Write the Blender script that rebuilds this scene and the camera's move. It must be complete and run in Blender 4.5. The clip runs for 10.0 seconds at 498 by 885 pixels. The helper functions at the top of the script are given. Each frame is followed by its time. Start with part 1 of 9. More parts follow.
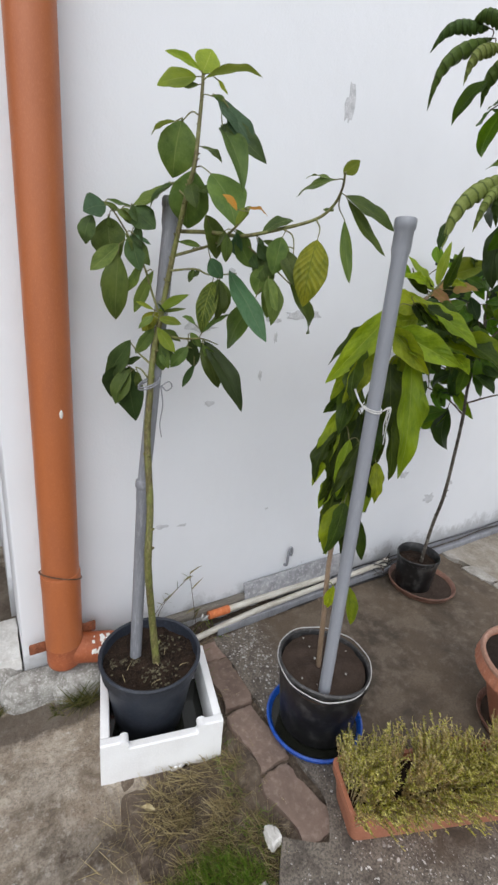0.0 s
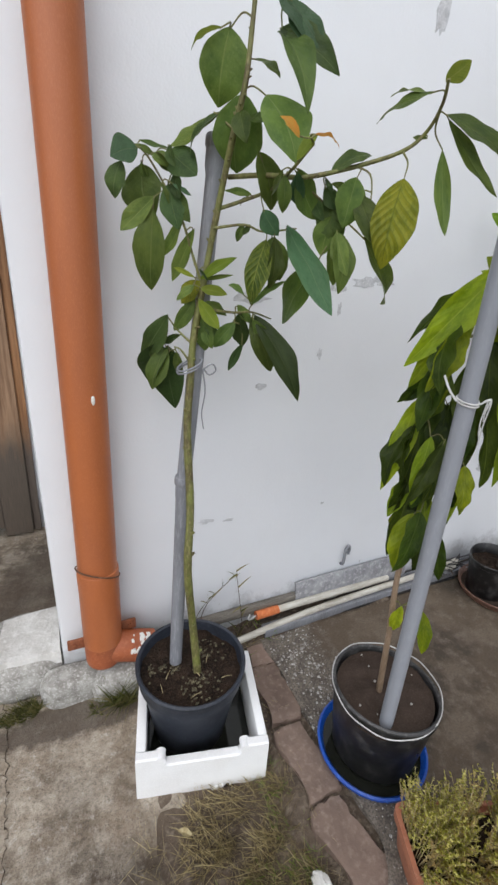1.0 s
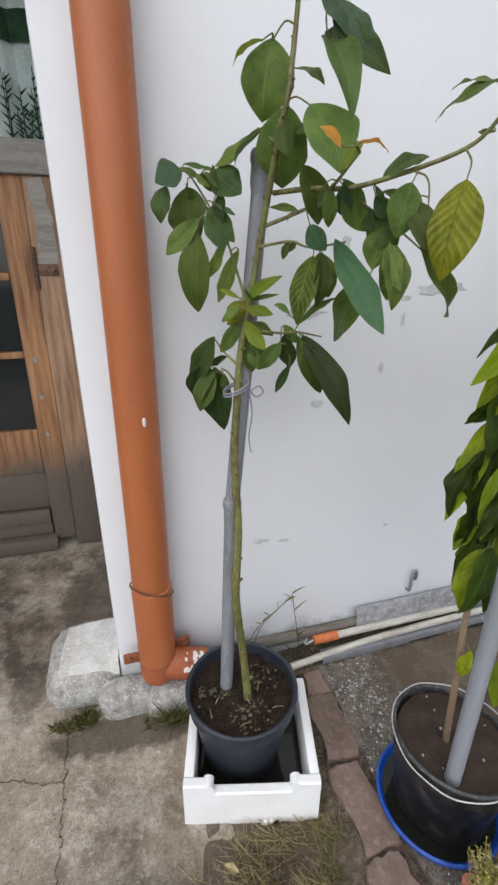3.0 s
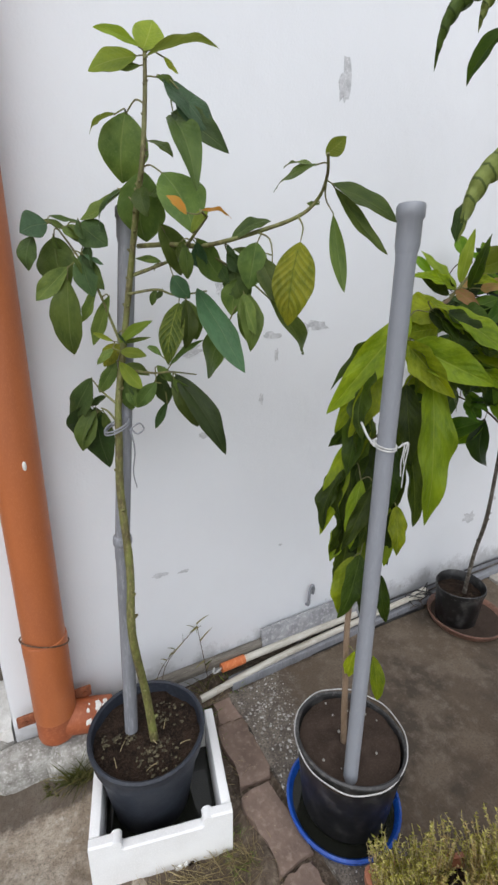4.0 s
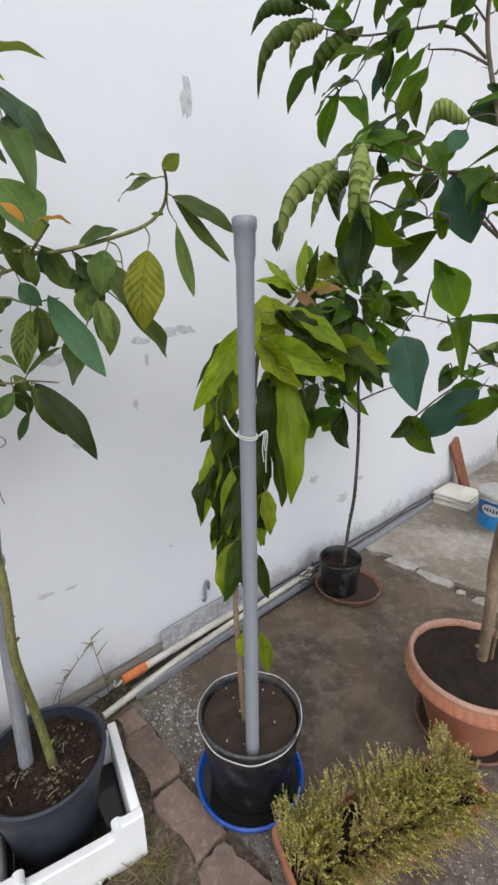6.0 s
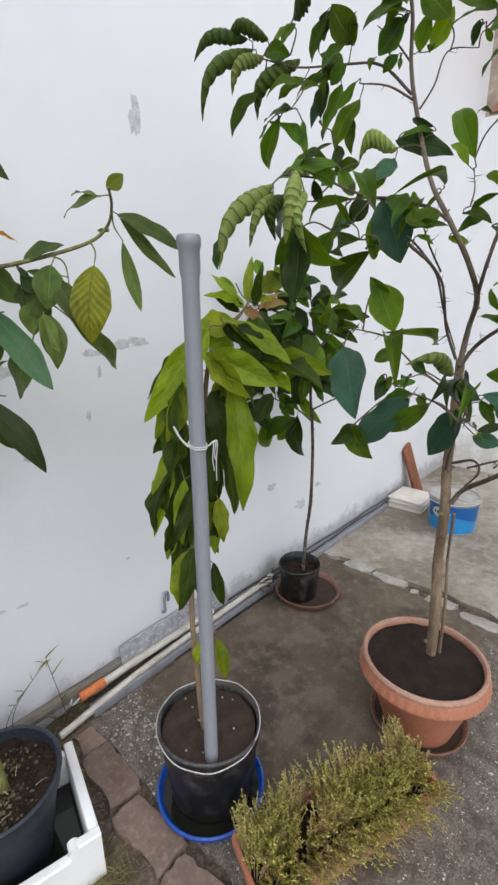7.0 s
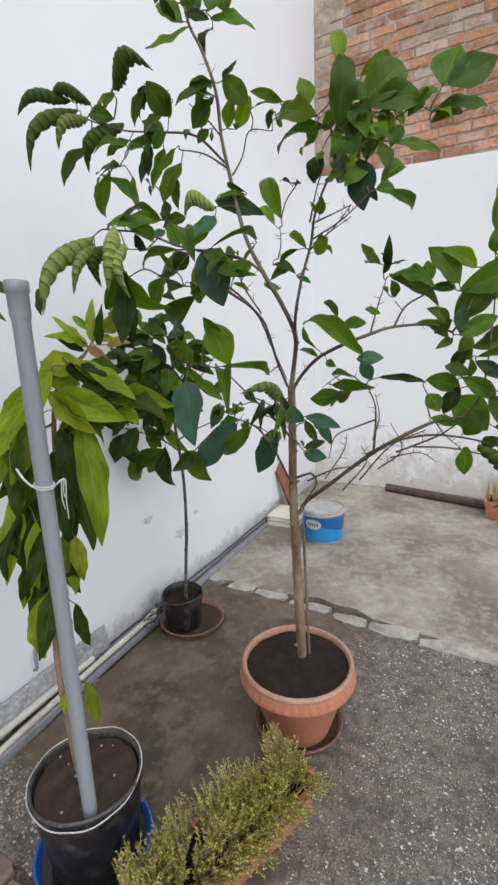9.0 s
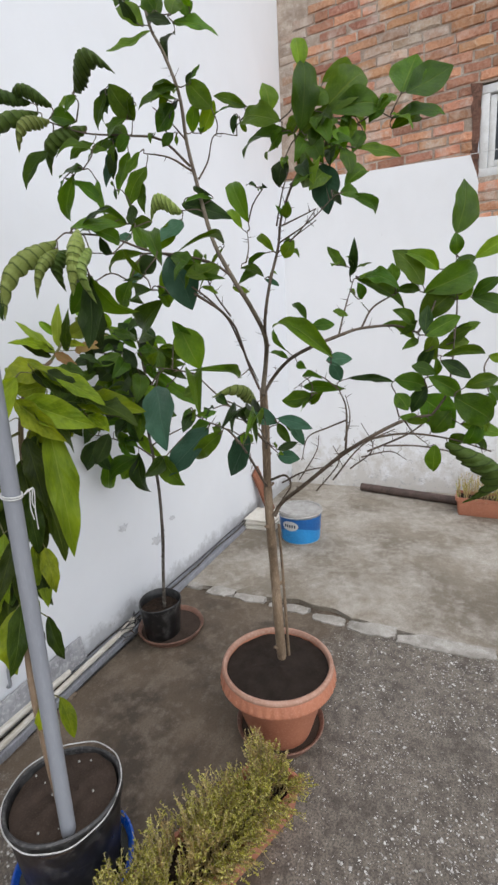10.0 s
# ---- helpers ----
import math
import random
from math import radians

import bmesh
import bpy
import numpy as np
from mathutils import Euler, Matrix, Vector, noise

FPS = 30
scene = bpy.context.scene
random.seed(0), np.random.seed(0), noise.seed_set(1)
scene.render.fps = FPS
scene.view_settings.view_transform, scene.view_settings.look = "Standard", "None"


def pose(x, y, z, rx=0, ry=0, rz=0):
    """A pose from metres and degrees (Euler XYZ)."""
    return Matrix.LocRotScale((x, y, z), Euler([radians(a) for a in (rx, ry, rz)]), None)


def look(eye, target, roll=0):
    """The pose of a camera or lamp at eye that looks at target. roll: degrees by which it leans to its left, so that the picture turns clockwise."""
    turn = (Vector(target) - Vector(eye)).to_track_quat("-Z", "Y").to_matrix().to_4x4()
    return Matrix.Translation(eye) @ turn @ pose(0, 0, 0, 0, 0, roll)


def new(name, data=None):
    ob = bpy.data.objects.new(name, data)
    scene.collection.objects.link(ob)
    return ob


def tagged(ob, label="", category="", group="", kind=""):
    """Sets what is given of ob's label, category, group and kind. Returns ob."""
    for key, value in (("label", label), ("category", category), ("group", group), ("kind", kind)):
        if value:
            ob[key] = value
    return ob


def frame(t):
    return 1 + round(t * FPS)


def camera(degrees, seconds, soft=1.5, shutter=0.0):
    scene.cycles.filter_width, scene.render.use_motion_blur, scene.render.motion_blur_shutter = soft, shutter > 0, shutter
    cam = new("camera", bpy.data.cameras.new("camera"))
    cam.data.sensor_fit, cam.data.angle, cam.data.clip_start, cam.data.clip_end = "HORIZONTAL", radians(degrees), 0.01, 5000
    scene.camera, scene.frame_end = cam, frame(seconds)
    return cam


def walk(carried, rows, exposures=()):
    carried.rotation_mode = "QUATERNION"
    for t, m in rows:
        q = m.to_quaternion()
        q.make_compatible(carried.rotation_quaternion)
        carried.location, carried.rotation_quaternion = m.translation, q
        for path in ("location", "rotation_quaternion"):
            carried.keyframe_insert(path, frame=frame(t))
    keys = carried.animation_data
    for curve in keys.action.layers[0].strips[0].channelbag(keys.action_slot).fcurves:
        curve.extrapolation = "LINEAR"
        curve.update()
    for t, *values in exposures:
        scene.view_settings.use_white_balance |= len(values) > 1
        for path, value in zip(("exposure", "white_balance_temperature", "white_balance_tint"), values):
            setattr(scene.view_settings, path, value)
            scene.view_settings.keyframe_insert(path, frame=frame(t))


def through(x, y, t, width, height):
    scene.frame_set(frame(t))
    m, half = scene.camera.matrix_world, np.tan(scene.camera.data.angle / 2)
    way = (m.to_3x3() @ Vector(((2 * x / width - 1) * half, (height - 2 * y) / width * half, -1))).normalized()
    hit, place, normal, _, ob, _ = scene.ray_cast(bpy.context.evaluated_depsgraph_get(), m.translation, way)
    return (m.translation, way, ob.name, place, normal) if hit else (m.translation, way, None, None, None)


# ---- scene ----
cam = camera(59.0, 10.0, 2.6)
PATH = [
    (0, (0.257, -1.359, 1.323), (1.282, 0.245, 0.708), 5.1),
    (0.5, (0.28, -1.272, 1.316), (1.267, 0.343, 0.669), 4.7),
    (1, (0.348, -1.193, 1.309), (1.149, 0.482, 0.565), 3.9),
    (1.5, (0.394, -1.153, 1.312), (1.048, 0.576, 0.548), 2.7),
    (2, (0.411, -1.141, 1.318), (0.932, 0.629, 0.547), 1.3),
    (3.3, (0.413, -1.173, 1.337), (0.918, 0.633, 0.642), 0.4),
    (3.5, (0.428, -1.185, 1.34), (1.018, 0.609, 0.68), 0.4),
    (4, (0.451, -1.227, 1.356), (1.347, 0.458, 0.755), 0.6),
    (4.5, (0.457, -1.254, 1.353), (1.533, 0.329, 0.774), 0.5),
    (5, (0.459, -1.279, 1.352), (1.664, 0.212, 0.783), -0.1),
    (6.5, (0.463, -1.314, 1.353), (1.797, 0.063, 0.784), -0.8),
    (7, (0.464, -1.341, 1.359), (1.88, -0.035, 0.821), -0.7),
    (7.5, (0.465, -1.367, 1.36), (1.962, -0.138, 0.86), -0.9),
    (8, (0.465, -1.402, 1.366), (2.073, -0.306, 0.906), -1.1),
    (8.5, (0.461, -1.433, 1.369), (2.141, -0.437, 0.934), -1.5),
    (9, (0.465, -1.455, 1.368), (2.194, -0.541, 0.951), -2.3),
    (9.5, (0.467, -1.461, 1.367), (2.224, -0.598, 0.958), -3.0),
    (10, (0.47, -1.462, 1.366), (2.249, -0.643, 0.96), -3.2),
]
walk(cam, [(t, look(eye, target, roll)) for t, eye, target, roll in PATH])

# ---- light ----
world = bpy.data.worlds.new("world")
scene.world = world
world.use_nodes = True
wn = world.node_tree
sky = wn.nodes.new("ShaderNodeTexSky")
sky.sky_type, sky.sun_disc = "NISHITA", False
sky.sun_elevation, sky.sun_rotation = radians(54), radians(214)
grey = wn.nodes.new("ShaderNodeHueSaturation")
grey.inputs["Saturation"].default_value = 0.32
wn.links.new(sky.outputs["Color"], grey.inputs["Color"])
wn.links.new(grey.outputs["Color"], wn.nodes["Background"].inputs["Color"])
wn.nodes["Background"].inputs["Strength"].default_value = 0.15
sun = new("sun", bpy.data.lights.new("sun", "SUN"))
sun.data.energy, sun.data.angle, sun.data.color = 1.0, radians(75), (1.0, 0.98, 0.96)
sun.matrix_world = look((-2.6, -3.9, 6.4), (0, 0, 0))
scene.view_settings.exposure = 0.58


# ---- material helpers ----
def node(nt, kind, attrs=None, **ins):
    n = nt.nodes.new("ShaderNode" + kind)
    for k, v in (attrs or {}).items():
        if k == "operation":
            n.operation = v
        elif k == "data_type":
            n.data_type = v
        elif k == "blend_type":
            n.blend_type = v
        elif k == "feature":
            n.feature = v
    for k, v in ins.items():
        sock = n.inputs[int(k[1:])] if k[0] == "i" and k[1:].isdigit() else n.inputs[k.replace("_", " ")]
        if isinstance(v, bpy.types.NodeSocket):
            nt.links.new(v, sock)
        else:
            sock.default_value = v
    return n


def ramp(nt, fac, *stops):
    n = nt.nodes.new("ShaderNodeValToRGB")
    nt.links.new(fac, n.inputs[0])
    e = n.color_ramp.elements
    while len(e) < len(stops):
        e.new(0.5)
    for el, (p, c) in zip(e, stops):
        el.position = p
        el.color = (c, c, c, 1) if isinstance(c, (int, float)) else (*c, 1)
    return n.outputs["Color"]


def mix(nt, fac, a, b, blend="MIX"):
    n = nt.nodes.new("ShaderNodeMix")
    n.data_type, n.blend_type = "RGBA", blend
    for i, v in ((0, fac), (6, a), (7, b)):
        if isinstance(v, bpy.types.NodeSocket):
            nt.links.new(v, n.inputs[i])
        elif i == 0:
            n.inputs[0].default_value = v
        else:
            n.inputs[i].default_value = (*v, 1) if len(v) == 3 else v
    return n.outputs[2]


def maths(nt, op, a, b=0.0):
    n = nt.nodes.new("ShaderNodeMath")
    n.operation = op
    for i, v in enumerate((a, b)):
        if isinstance(v, bpy.types.NodeSocket):
            nt.links.new(v, n.inputs[i])
        else:
            n.inputs[i].default_value = v
    return n.outputs[0]


def tex(nt, scale, detail=4.0, rough=0.55, coord="Object", stretch=None, kind="Noise"):
    if coord == "World":
        src = nt.nodes.new("ShaderNodeNewGeometry").outputs["Position"]
    else:
        src = nt.nodes.new("ShaderNodeTexCoord").outputs[coord]
    if stretch:
        m = node(nt, "Mapping", Vector=src, Scale=stretch)
        src = m.outputs[0]
    if kind == "Noise":
        n = node(nt, "TexNoise", Vector=src, Scale=scale, Detail=detail, Roughness=rough)
        return n.outputs["Fac"]
    n = node(nt, "TexVoronoi", Vector=src, Scale=scale)
    return n.outputs["Distance"]


def material(name, rough=0.6, metal=0.0, spec=0.5):
    m = bpy.data.materials.new(name)
    m.use_nodes = True
    nt = m.node_tree
    b = nt.nodes["Principled BSDF"]
    b.inputs["Roughness"].default_value, b.inputs["Metallic"].default_value = rough, metal
    b.inputs["Specular IOR Level"].default_value = spec
    return m, nt, b


def bump(nt, b, height, strength=0.3, distance=0.01):
    n = node(nt, "Bump", Strength=strength, Distance=distance, Height=height)
    nt.links.new(n.outputs[0], b.inputs["Normal"])


def surface(name, base, dark, light, rough=0.6, scale=8.0, fine=90.0, relief=0.2, depth=0.004, metal=0.0, coord="Object", spec=0.5, stretch=None, shift=0.0):
    """A painted, moulded or natural surface: base colour, darker and lighter blotches, fine grain, relief."""
    m, nt, b = material(name, rough, metal, spec)
    big = tex(nt, scale, 5.0, 0.6, coord, stretch)
    small = tex(nt, fine, 3.0, 0.6, coord, stretch)
    col = mix(nt, ramp(nt, big, (0.35, 0.0), (0.62, 1.0)), dark, base)
    col = mix(nt, ramp(nt, small, (0.5, 0.0), (0.78, 1.0)), col, light)
    if shift:
        info = nt.nodes.new("ShaderNodeObjectInfo")
        h = node(nt, "HueSaturation", Color=col, Value=node(nt, "MapRange", i0=info.outputs["Random"], i3=1 - shift, i4=1 + shift).outputs[0])
        col = h.outputs[0]
    nt.links.new(col, b.inputs["Base Color"])
    r = ramp(nt, big, (0.3, min(1, rough + 0.12)), (0.7, max(0, rough - 0.1)))
    nt.links.new(r, b.inputs["Roughness"])
    bump(nt, b, maths(nt, "ADD", small, big), relief, depth)
    return m


# ---- materials ----
def wall_paint(name, base=(0.785, 0.806, 0.843), foot=0.24, soil=(0.31, 0.312, 0.32), much=0.74):
    m, nt, b = material(name, 0.75, spec=0.3)
    cloud = tex(nt, 1.1, 4, 0.6, "World")
    col = mix(nt, ramp(nt, cloud, (0.3, 0.0), (0.7, 1.0)), tuple(v * 0.94 for v in base), base)
    streak = tex(nt, 2.2, 5, 0.65, "World", (1.0, 1.0, 0.8))
    col = mix(nt, maths(nt, "MULTIPLY", ramp(nt, streak, (0.5, 0.0), (0.8, 1.0)), 0.16), col, (0.62, 0.61, 0.60))
    geo = nt.nodes.new("ShaderNodeNewGeometry")
    z = node(nt, "SeparateXYZ", Vector=geo.outputs["Position"]).outputs[2]
    # splashed earth and flaking along the foot of the wall
    low = node(nt, "MapRange", i0=z, i1=foot, i2=0.0, i3=0.0, i4=much).outputs[0]
    splash = maths(nt, "ADD", tex(nt, 9, 8, 0.72, "World"), low)
    col = mix(nt, maths(nt, "MULTIPLY", ramp(nt, splash, (0.78, 0.0), (1.12, 1.0)), 0.62), col, soil)
    chip = tex(nt, 26, 6, 0.7, "World")
    col = mix(nt, maths(nt, "MULTIPLY", ramp(nt, maths(nt, "ADD", chip, maths(nt, "MULTIPLY", low, 0.3)), (0.72, 0.0), (0.76, 1.0)), 0.7), col, (0.42, 0.42, 0.42))
    nt.links.new(col, b.inputs["Base Color"])
    trowel = tex(nt, 5, 6, 0.55, "World")
    grit = tex(nt, 160, 3, 0.6, "World")
    bump(nt, b, maths(nt, "ADD", trowel, maths(nt, "MULTIPLY", grit, 0.12)), 0.35, 0.012)
    return m


WALL = wall_paint("white_wall_paint")
PLASTER = wall_paint("end_wall_paint", (0.81, 0.815, 0.83), 1.0, (0.46, 0.42, 0.36), 0.55)
FLAKE = surface("bare_plaster", (0.58, 0.59, 0.615), (0.42, 0.43, 0.45), (0.72, 0.725, 0.745), 0.9, 40, 200, 0.5)
ORANGE = surface("orange_drain_plastic", (0.42, 0.125, 0.038), (0.36, 0.108, 0.038), (0.46, 0.155, 0.06), 0.42, 4, 220, 0.06, stretch=(3, 3, 0.6))
DRAINFOOT = surface("weathered_drain_plastic", (0.37, 0.100, 0.036), (0.27, 0.072, 0.030), (0.44, 0.150, 0.065), 0.5, 14, 120, 0.15)
GREYPVC = surface("grey_plastic_tube", (0.27, 0.285, 0.32), (0.245, 0.258, 0.29), (0.29, 0.305, 0.34), 0.4, 5, 70, 0.03, stretch=(2, 2, 0.5))
OLDPVC = surface("weathered_grey_plastic", (0.24, 0.25, 0.28), (0.18, 0.185, 0.205), (0.32, 0.33, 0.35), 0.55, 9, 80, 0.06, stretch=(2, 2, 0.4))
FOAM = surface("white_foam", (0.82, 0.83, 0.84), (0.74, 0.74, 0.74), (0.9, 0.9, 0.9), 0.85, 6, 260, 0.35, 0.002, spec=0.25)
POTBLACK = surface("slate_black_plastic", (0.021, 0.027, 0.040), (0.013, 0.016, 0.025), (0.040, 0.047, 0.062), 0.55, 9, 120, 0.08)
POTDUSTY = surface("dusty_black_plastic", (0.013, 0.013, 0.014), (0.007, 0.007, 0.007), (0.085, 0.083, 0.08), 0.36, 12, 26, 0.1)
TERRALIP = surface("dusty_terracotta_plastic", (0.42, 0.245, 0.18), (0.33, 0.17, 0.115), (0.50, 0.33, 0.26), 0.6, 9, 120, 0.15)
GREYRIM = surface("dusty_grey_plastic", (0.045, 0.044, 0.045), (0.02, 0.02, 0.021), (0.12, 0.115, 0.11), 0.5, 14, 80, 0.12)
TERRA = surface("terracotta_plastic", (0.45, 0.178, 0.103), (0.38, 0.145, 0.083), (0.51, 0.235, 0.155), 0.5, 7, 140, 0.1)
SAUCERBROWN = surface("brown_saucer_plastic", (0.225, 0.115, 0.080), (0.135, 0.068, 0.048), (0.32, 0.20, 0.155), 0.5, 12, 90, 0.12)
BLUE = surface("blue_plastic", (0.008, 0.075, 0.42), (0.006, 0.05, 0.30), (0.03, 0.14, 0.52), 0.35, 10, 120, 0.05)
CRUMB = surface("olive_crumbs", (0.135, 0.118, 0.068), (0.06, 0.05, 0.03), (0.22, 0.195, 0.12), 0.9, 60, 200, 0.3, shift=0.35)
SOIL = surface("potting_soil", (0.034, 0.021, 0.014), (0.012, 0.008, 0.006), (0.075, 0.050, 0.034), 0.95, 30, 170, 0.9, 0.012, spec=0.2)
SOILDARK = surface("damp_dark_soil", (0.026, 0.018, 0.014), (0.017, 0.012, 0.009), (0.040, 0.029, 0.023), 0.95, 22, 260, 0.45, 0.004, spec=0.2)
SOILFINE = surface("fine_brown_soil", (0.052, 0.036, 0.028), (0.036, 0.025, 0.019), (0.078, 0.057, 0.045), 0.95, 22, 260, 0.45, 0.004, spec=0.2)
WATER, _nt, _b = material("dirty_water", 0.08)
_b.inputs["Base Color"].default_value = (0.012, 0.013, 0.010, 1)
STONE = surface("pale_stone", (0.39, 0.38, 0.355), (0.20, 0.188, 0.168), (0.62, 0.61, 0.59), 0.9, 22, 130, 0.45, 0.005)
WHITESTONE = surface("whitewashed_stone", (0.66, 0.65, 0.625), (0.47, 0.455, 0.425), (0.73, 0.72, 0.70), 0.85, 11, 60, 0.6, 0.008)
WHITEPVC = surface("dirty_white_pipe", (0.60, 0.58, 0.52), (0.36, 0.33, 0.27), (0.70, 0.69, 0.65), 0.5, 16, 90, 0.15, stretch=(0.4, 3, 3))
SLEEVE = surface("orange_sleeve_plastic", (0.62, 0.17, 0.05), (0.48, 0.13, 0.04), (0.70, 0.28, 0.12), 0.45, 20, 100, 0.1)
OLDWOOD = surface("weathered_wood", (0.22, 0.20, 0.17), (0.10, 0.09, 0.075), (0.34, 0.31, 0.27), 0.85, 8, 60, 0.6, 0.006, stretch=(0.5, 6, 6))
STRING = surface("white_string", (0.60, 0.60, 0.59), (0.45, 0.45, 0.44), (0.7, 0.7, 0.7), 0.8, 40, 300, 0.3)
BINDING = surface("grey_coated_wire", (0.50, 0.495, 0.49), (0.34, 0.335, 0.33), (0.62, 0.62, 0.61), 0.6, 30, 160, 0.2)
WIRE = surface("rusty_wire", (0.16, 0.09, 0.055), (0.08, 0.05, 0.035), (0.28, 0.2, 0.15), 0.6, 60, 200, 0.2, metal=0.6)
RUST = surface("rusted_bracket", (0.24, 0.075, 0.03), (0.13, 0.045, 0.022), (0.34, 0.12, 0.06), 0.75, 40, 180, 0.3)
TILE = surface("cream_tile", (0.68, 0.65, 0.58), (0.58, 0.54, 0.47), (0.75, 0.73, 0.68), 0.5, 12, 150, 0.1, shift=0.06)
REDWOOD = surface("red_brown_plank", (0.24, 0.085, 0.042), (0.13, 0.05, 0.028), (0.34, 0.14, 0.08), 0.75, 9, 70, 0.4, stretch=(5, 5, 0.7))
DARKPIPE = surface("brown_rusted_pipe", (0.085, 0.055, 0.045), (0.05, 0.035, 0.03), (0.15, 0.10, 0.085), 0.7, 18, 90, 0.3)
BUCKETWHITE = surface("bucket_white_plastic", (0.50, 0.50, 0.49), (0.36, 0.35, 0.33), (0.62, 0.62, 0.61), 0.45, 12, 120, 0.08)
BUCKETLID = surface("dusty_grey_lid", (0.36, 0.35, 0.335), (0.25, 0.24, 0.225), (0.46, 0.455, 0.44), 0.6, 14, 90, 0.1)
BUCKETBLUE = surface("bucket_blue_print", (0.02, 0.24, 0.56), (0.015, 0.19, 0.47), (0.06, 0.33, 0.65), 0.35, 9, 120, 0.05)
BUCKETDEEP = surface("bucket_dark_blue_print", (0.008, 0.10, 0.33), (0.006, 0.08, 0.27), (0.02, 0.15, 0.42), 0.35, 9, 120, 0.05)
PRINT = surface("dark_print", (0.02, 0.03, 0.06), (0.015, 0.02, 0.05), (0.03, 0.04, 0.08), 0.5, 30, 200, 0.02)
PAINTSPOT = surface("white_paint_drip", (0.78, 0.77, 0.74), (0.7, 0.69, 0.66), (0.82, 0.82, 0.8), 0.6, 30, 200, 0.1)


def wood_mat(name, base, dark, grey, seam=0.55):
    """Planks with grain along z; grey and weathered towards the wet foot of the door."""
    m, nt, b = material(name, 0.6)
    grain = tex(nt, 5, 7, 0.65, "World", (9, 9, 0.55))
    fine = tex(nt, 40, 4, 0.6, "World", (9, 9, 0.4))
    col = mix(nt, ramp(nt, grain, (0.32, 0.0), (0.66, 1.0)), dark, base)
    col = mix(nt, maths(nt, "MULTIPLY", ramp(nt, fine, (0.45, 0.0), (0.7, 1.0)), 0.35), col, tuple(v * 0.45 for v in base))
    z = node(nt, "SeparateXYZ", Vector=nt.nodes.new("ShaderNodeNewGeometry").outputs["Position"]).outputs[2]
    patchy = tex(nt, 7, 5, 0.7, "World", (1, 1, 0.6))
    wet = maths(nt, "ADD", node(nt, "MapRange", i0=z, i1=0.80, i2=0.20, i3=-0.1, i4=0.75).outputs[0], maths(nt, "ADD", maths(nt, "MULTIPLY", grain, 0.45), maths(nt, "MULTIPLY", patchy, 0.35)))
    col = mix(nt, ramp(nt, wet, (0.62, 0.0), (0.90, 1.0)), col, mix(nt, fine, tuple(v * 0.55 for v in grey), tuple(v * 1.35 for v in grey)))
    nt.links.new(col, b.inputs["Base Color"])
    bump(nt, b, maths(nt, "ADD", grain, fine), 0.5, 0.006)
    return m


DOORWOOD = wood_mat("varnished_door_wood", (0.50, 0.262, 0.122), (0.17, 0.072, 0.030), (0.135, 0.108, 0.088))
MOULD = surface("mouldy_grey_plastic", (0.33, 0.335, 0.35), (0.20, 0.20, 0.215), (0.52, 0.525, 0.54), 0.7, 16, 70, 0.15)
FRAMEWOOD = wood_mat("faded_frame_wood", (0.47, 0.30, 0.185), (0.17, 0.088, 0.046), (0.125, 0.100, 0.080))
BEAM = surface("grey_weathered_beam", (0.36, 0.34, 0.31), (0.24, 0.22, 0.195), (0.46, 0.44, 0.41), 0.85, 6, 60, 0.5, 0.006, stretch=(0.6, 6, 6))
GLASS, _nt, _b = material("dark_window_glass", 0.06)
_b.inputs["Base Color"].default_value = (0.016, 0.02, 0.022, 1)
CURTAIN = surface("pale_green_curtain", (0.60, 0.70, 0.68), (0.45, 0.56, 0.54), (0.70, 0.77, 0.75), 0.9, 14, 120, 0.5)
CURTAINDARK = surface("dark_green_pattern", (0.02, 0.07, 0.03), (0.012, 0.04, 0.02), (0.05, 0.11, 0.06), 0.9, 20, 120, 0.4)


def concrete(name, base, dark, light, spread=2.6, patch=0.75, speck=0.35, worn=(0.50, 0.66)):
    """Trowelled concrete: cloudy stains of two sizes, pale worn places, a little dark grit."""
    m, nt, b = material(name, 0.85)
    blot = tex(nt, spread, 8, 0.62, "World")
    mid = tex(nt, 17, 6, 0.68, "World")
    grit = tex(nt, 190, 3, 0.7, "World")
    pale = tex(nt, spread * 0.55 + 0.6, 7, 0.66, "World", (1.0, 1.0, 3.0))
    col = mix(nt, ramp(nt, blot, (0.36, 0.0), (0.62, 1.0)), dark, base)
    col = mix(nt, maths(nt, "MULTIPLY", ramp(nt, mid, (0.48, 0.0), (0.72, 1.0)), patch), col, light)
    col = mix(nt, maths(nt, "MULTIPLY", ramp(nt, maths(nt, "ADD", pale, maths(nt, "MULTIPLY", maths(nt, "SUBTRACT", mid, 0.5), 0.35)), (worn[0], 0.0), (worn[1], 1.0)), 0.85), col, light)
    col = mix(nt, maths(nt, "MULTIPLY", ramp(nt, grit, (0.42, 1.0), (0.58, 0.0)), speck), col, tuple(v * 0.6 for v in dark))
    nt.links.new(col, b.inputs["Base Color"])
    nt.links.new(ramp(nt, blot, (0.3, 0.68), (0.7, 0.92)), b.inputs["Roughness"])
    bump(nt, b, maths(nt, "ADD", maths(nt, "MULTIPLY", grit, 0.25), maths(nt, "MULTIPLY", mid, 0.4)), 0.6, 0.007)
    return m


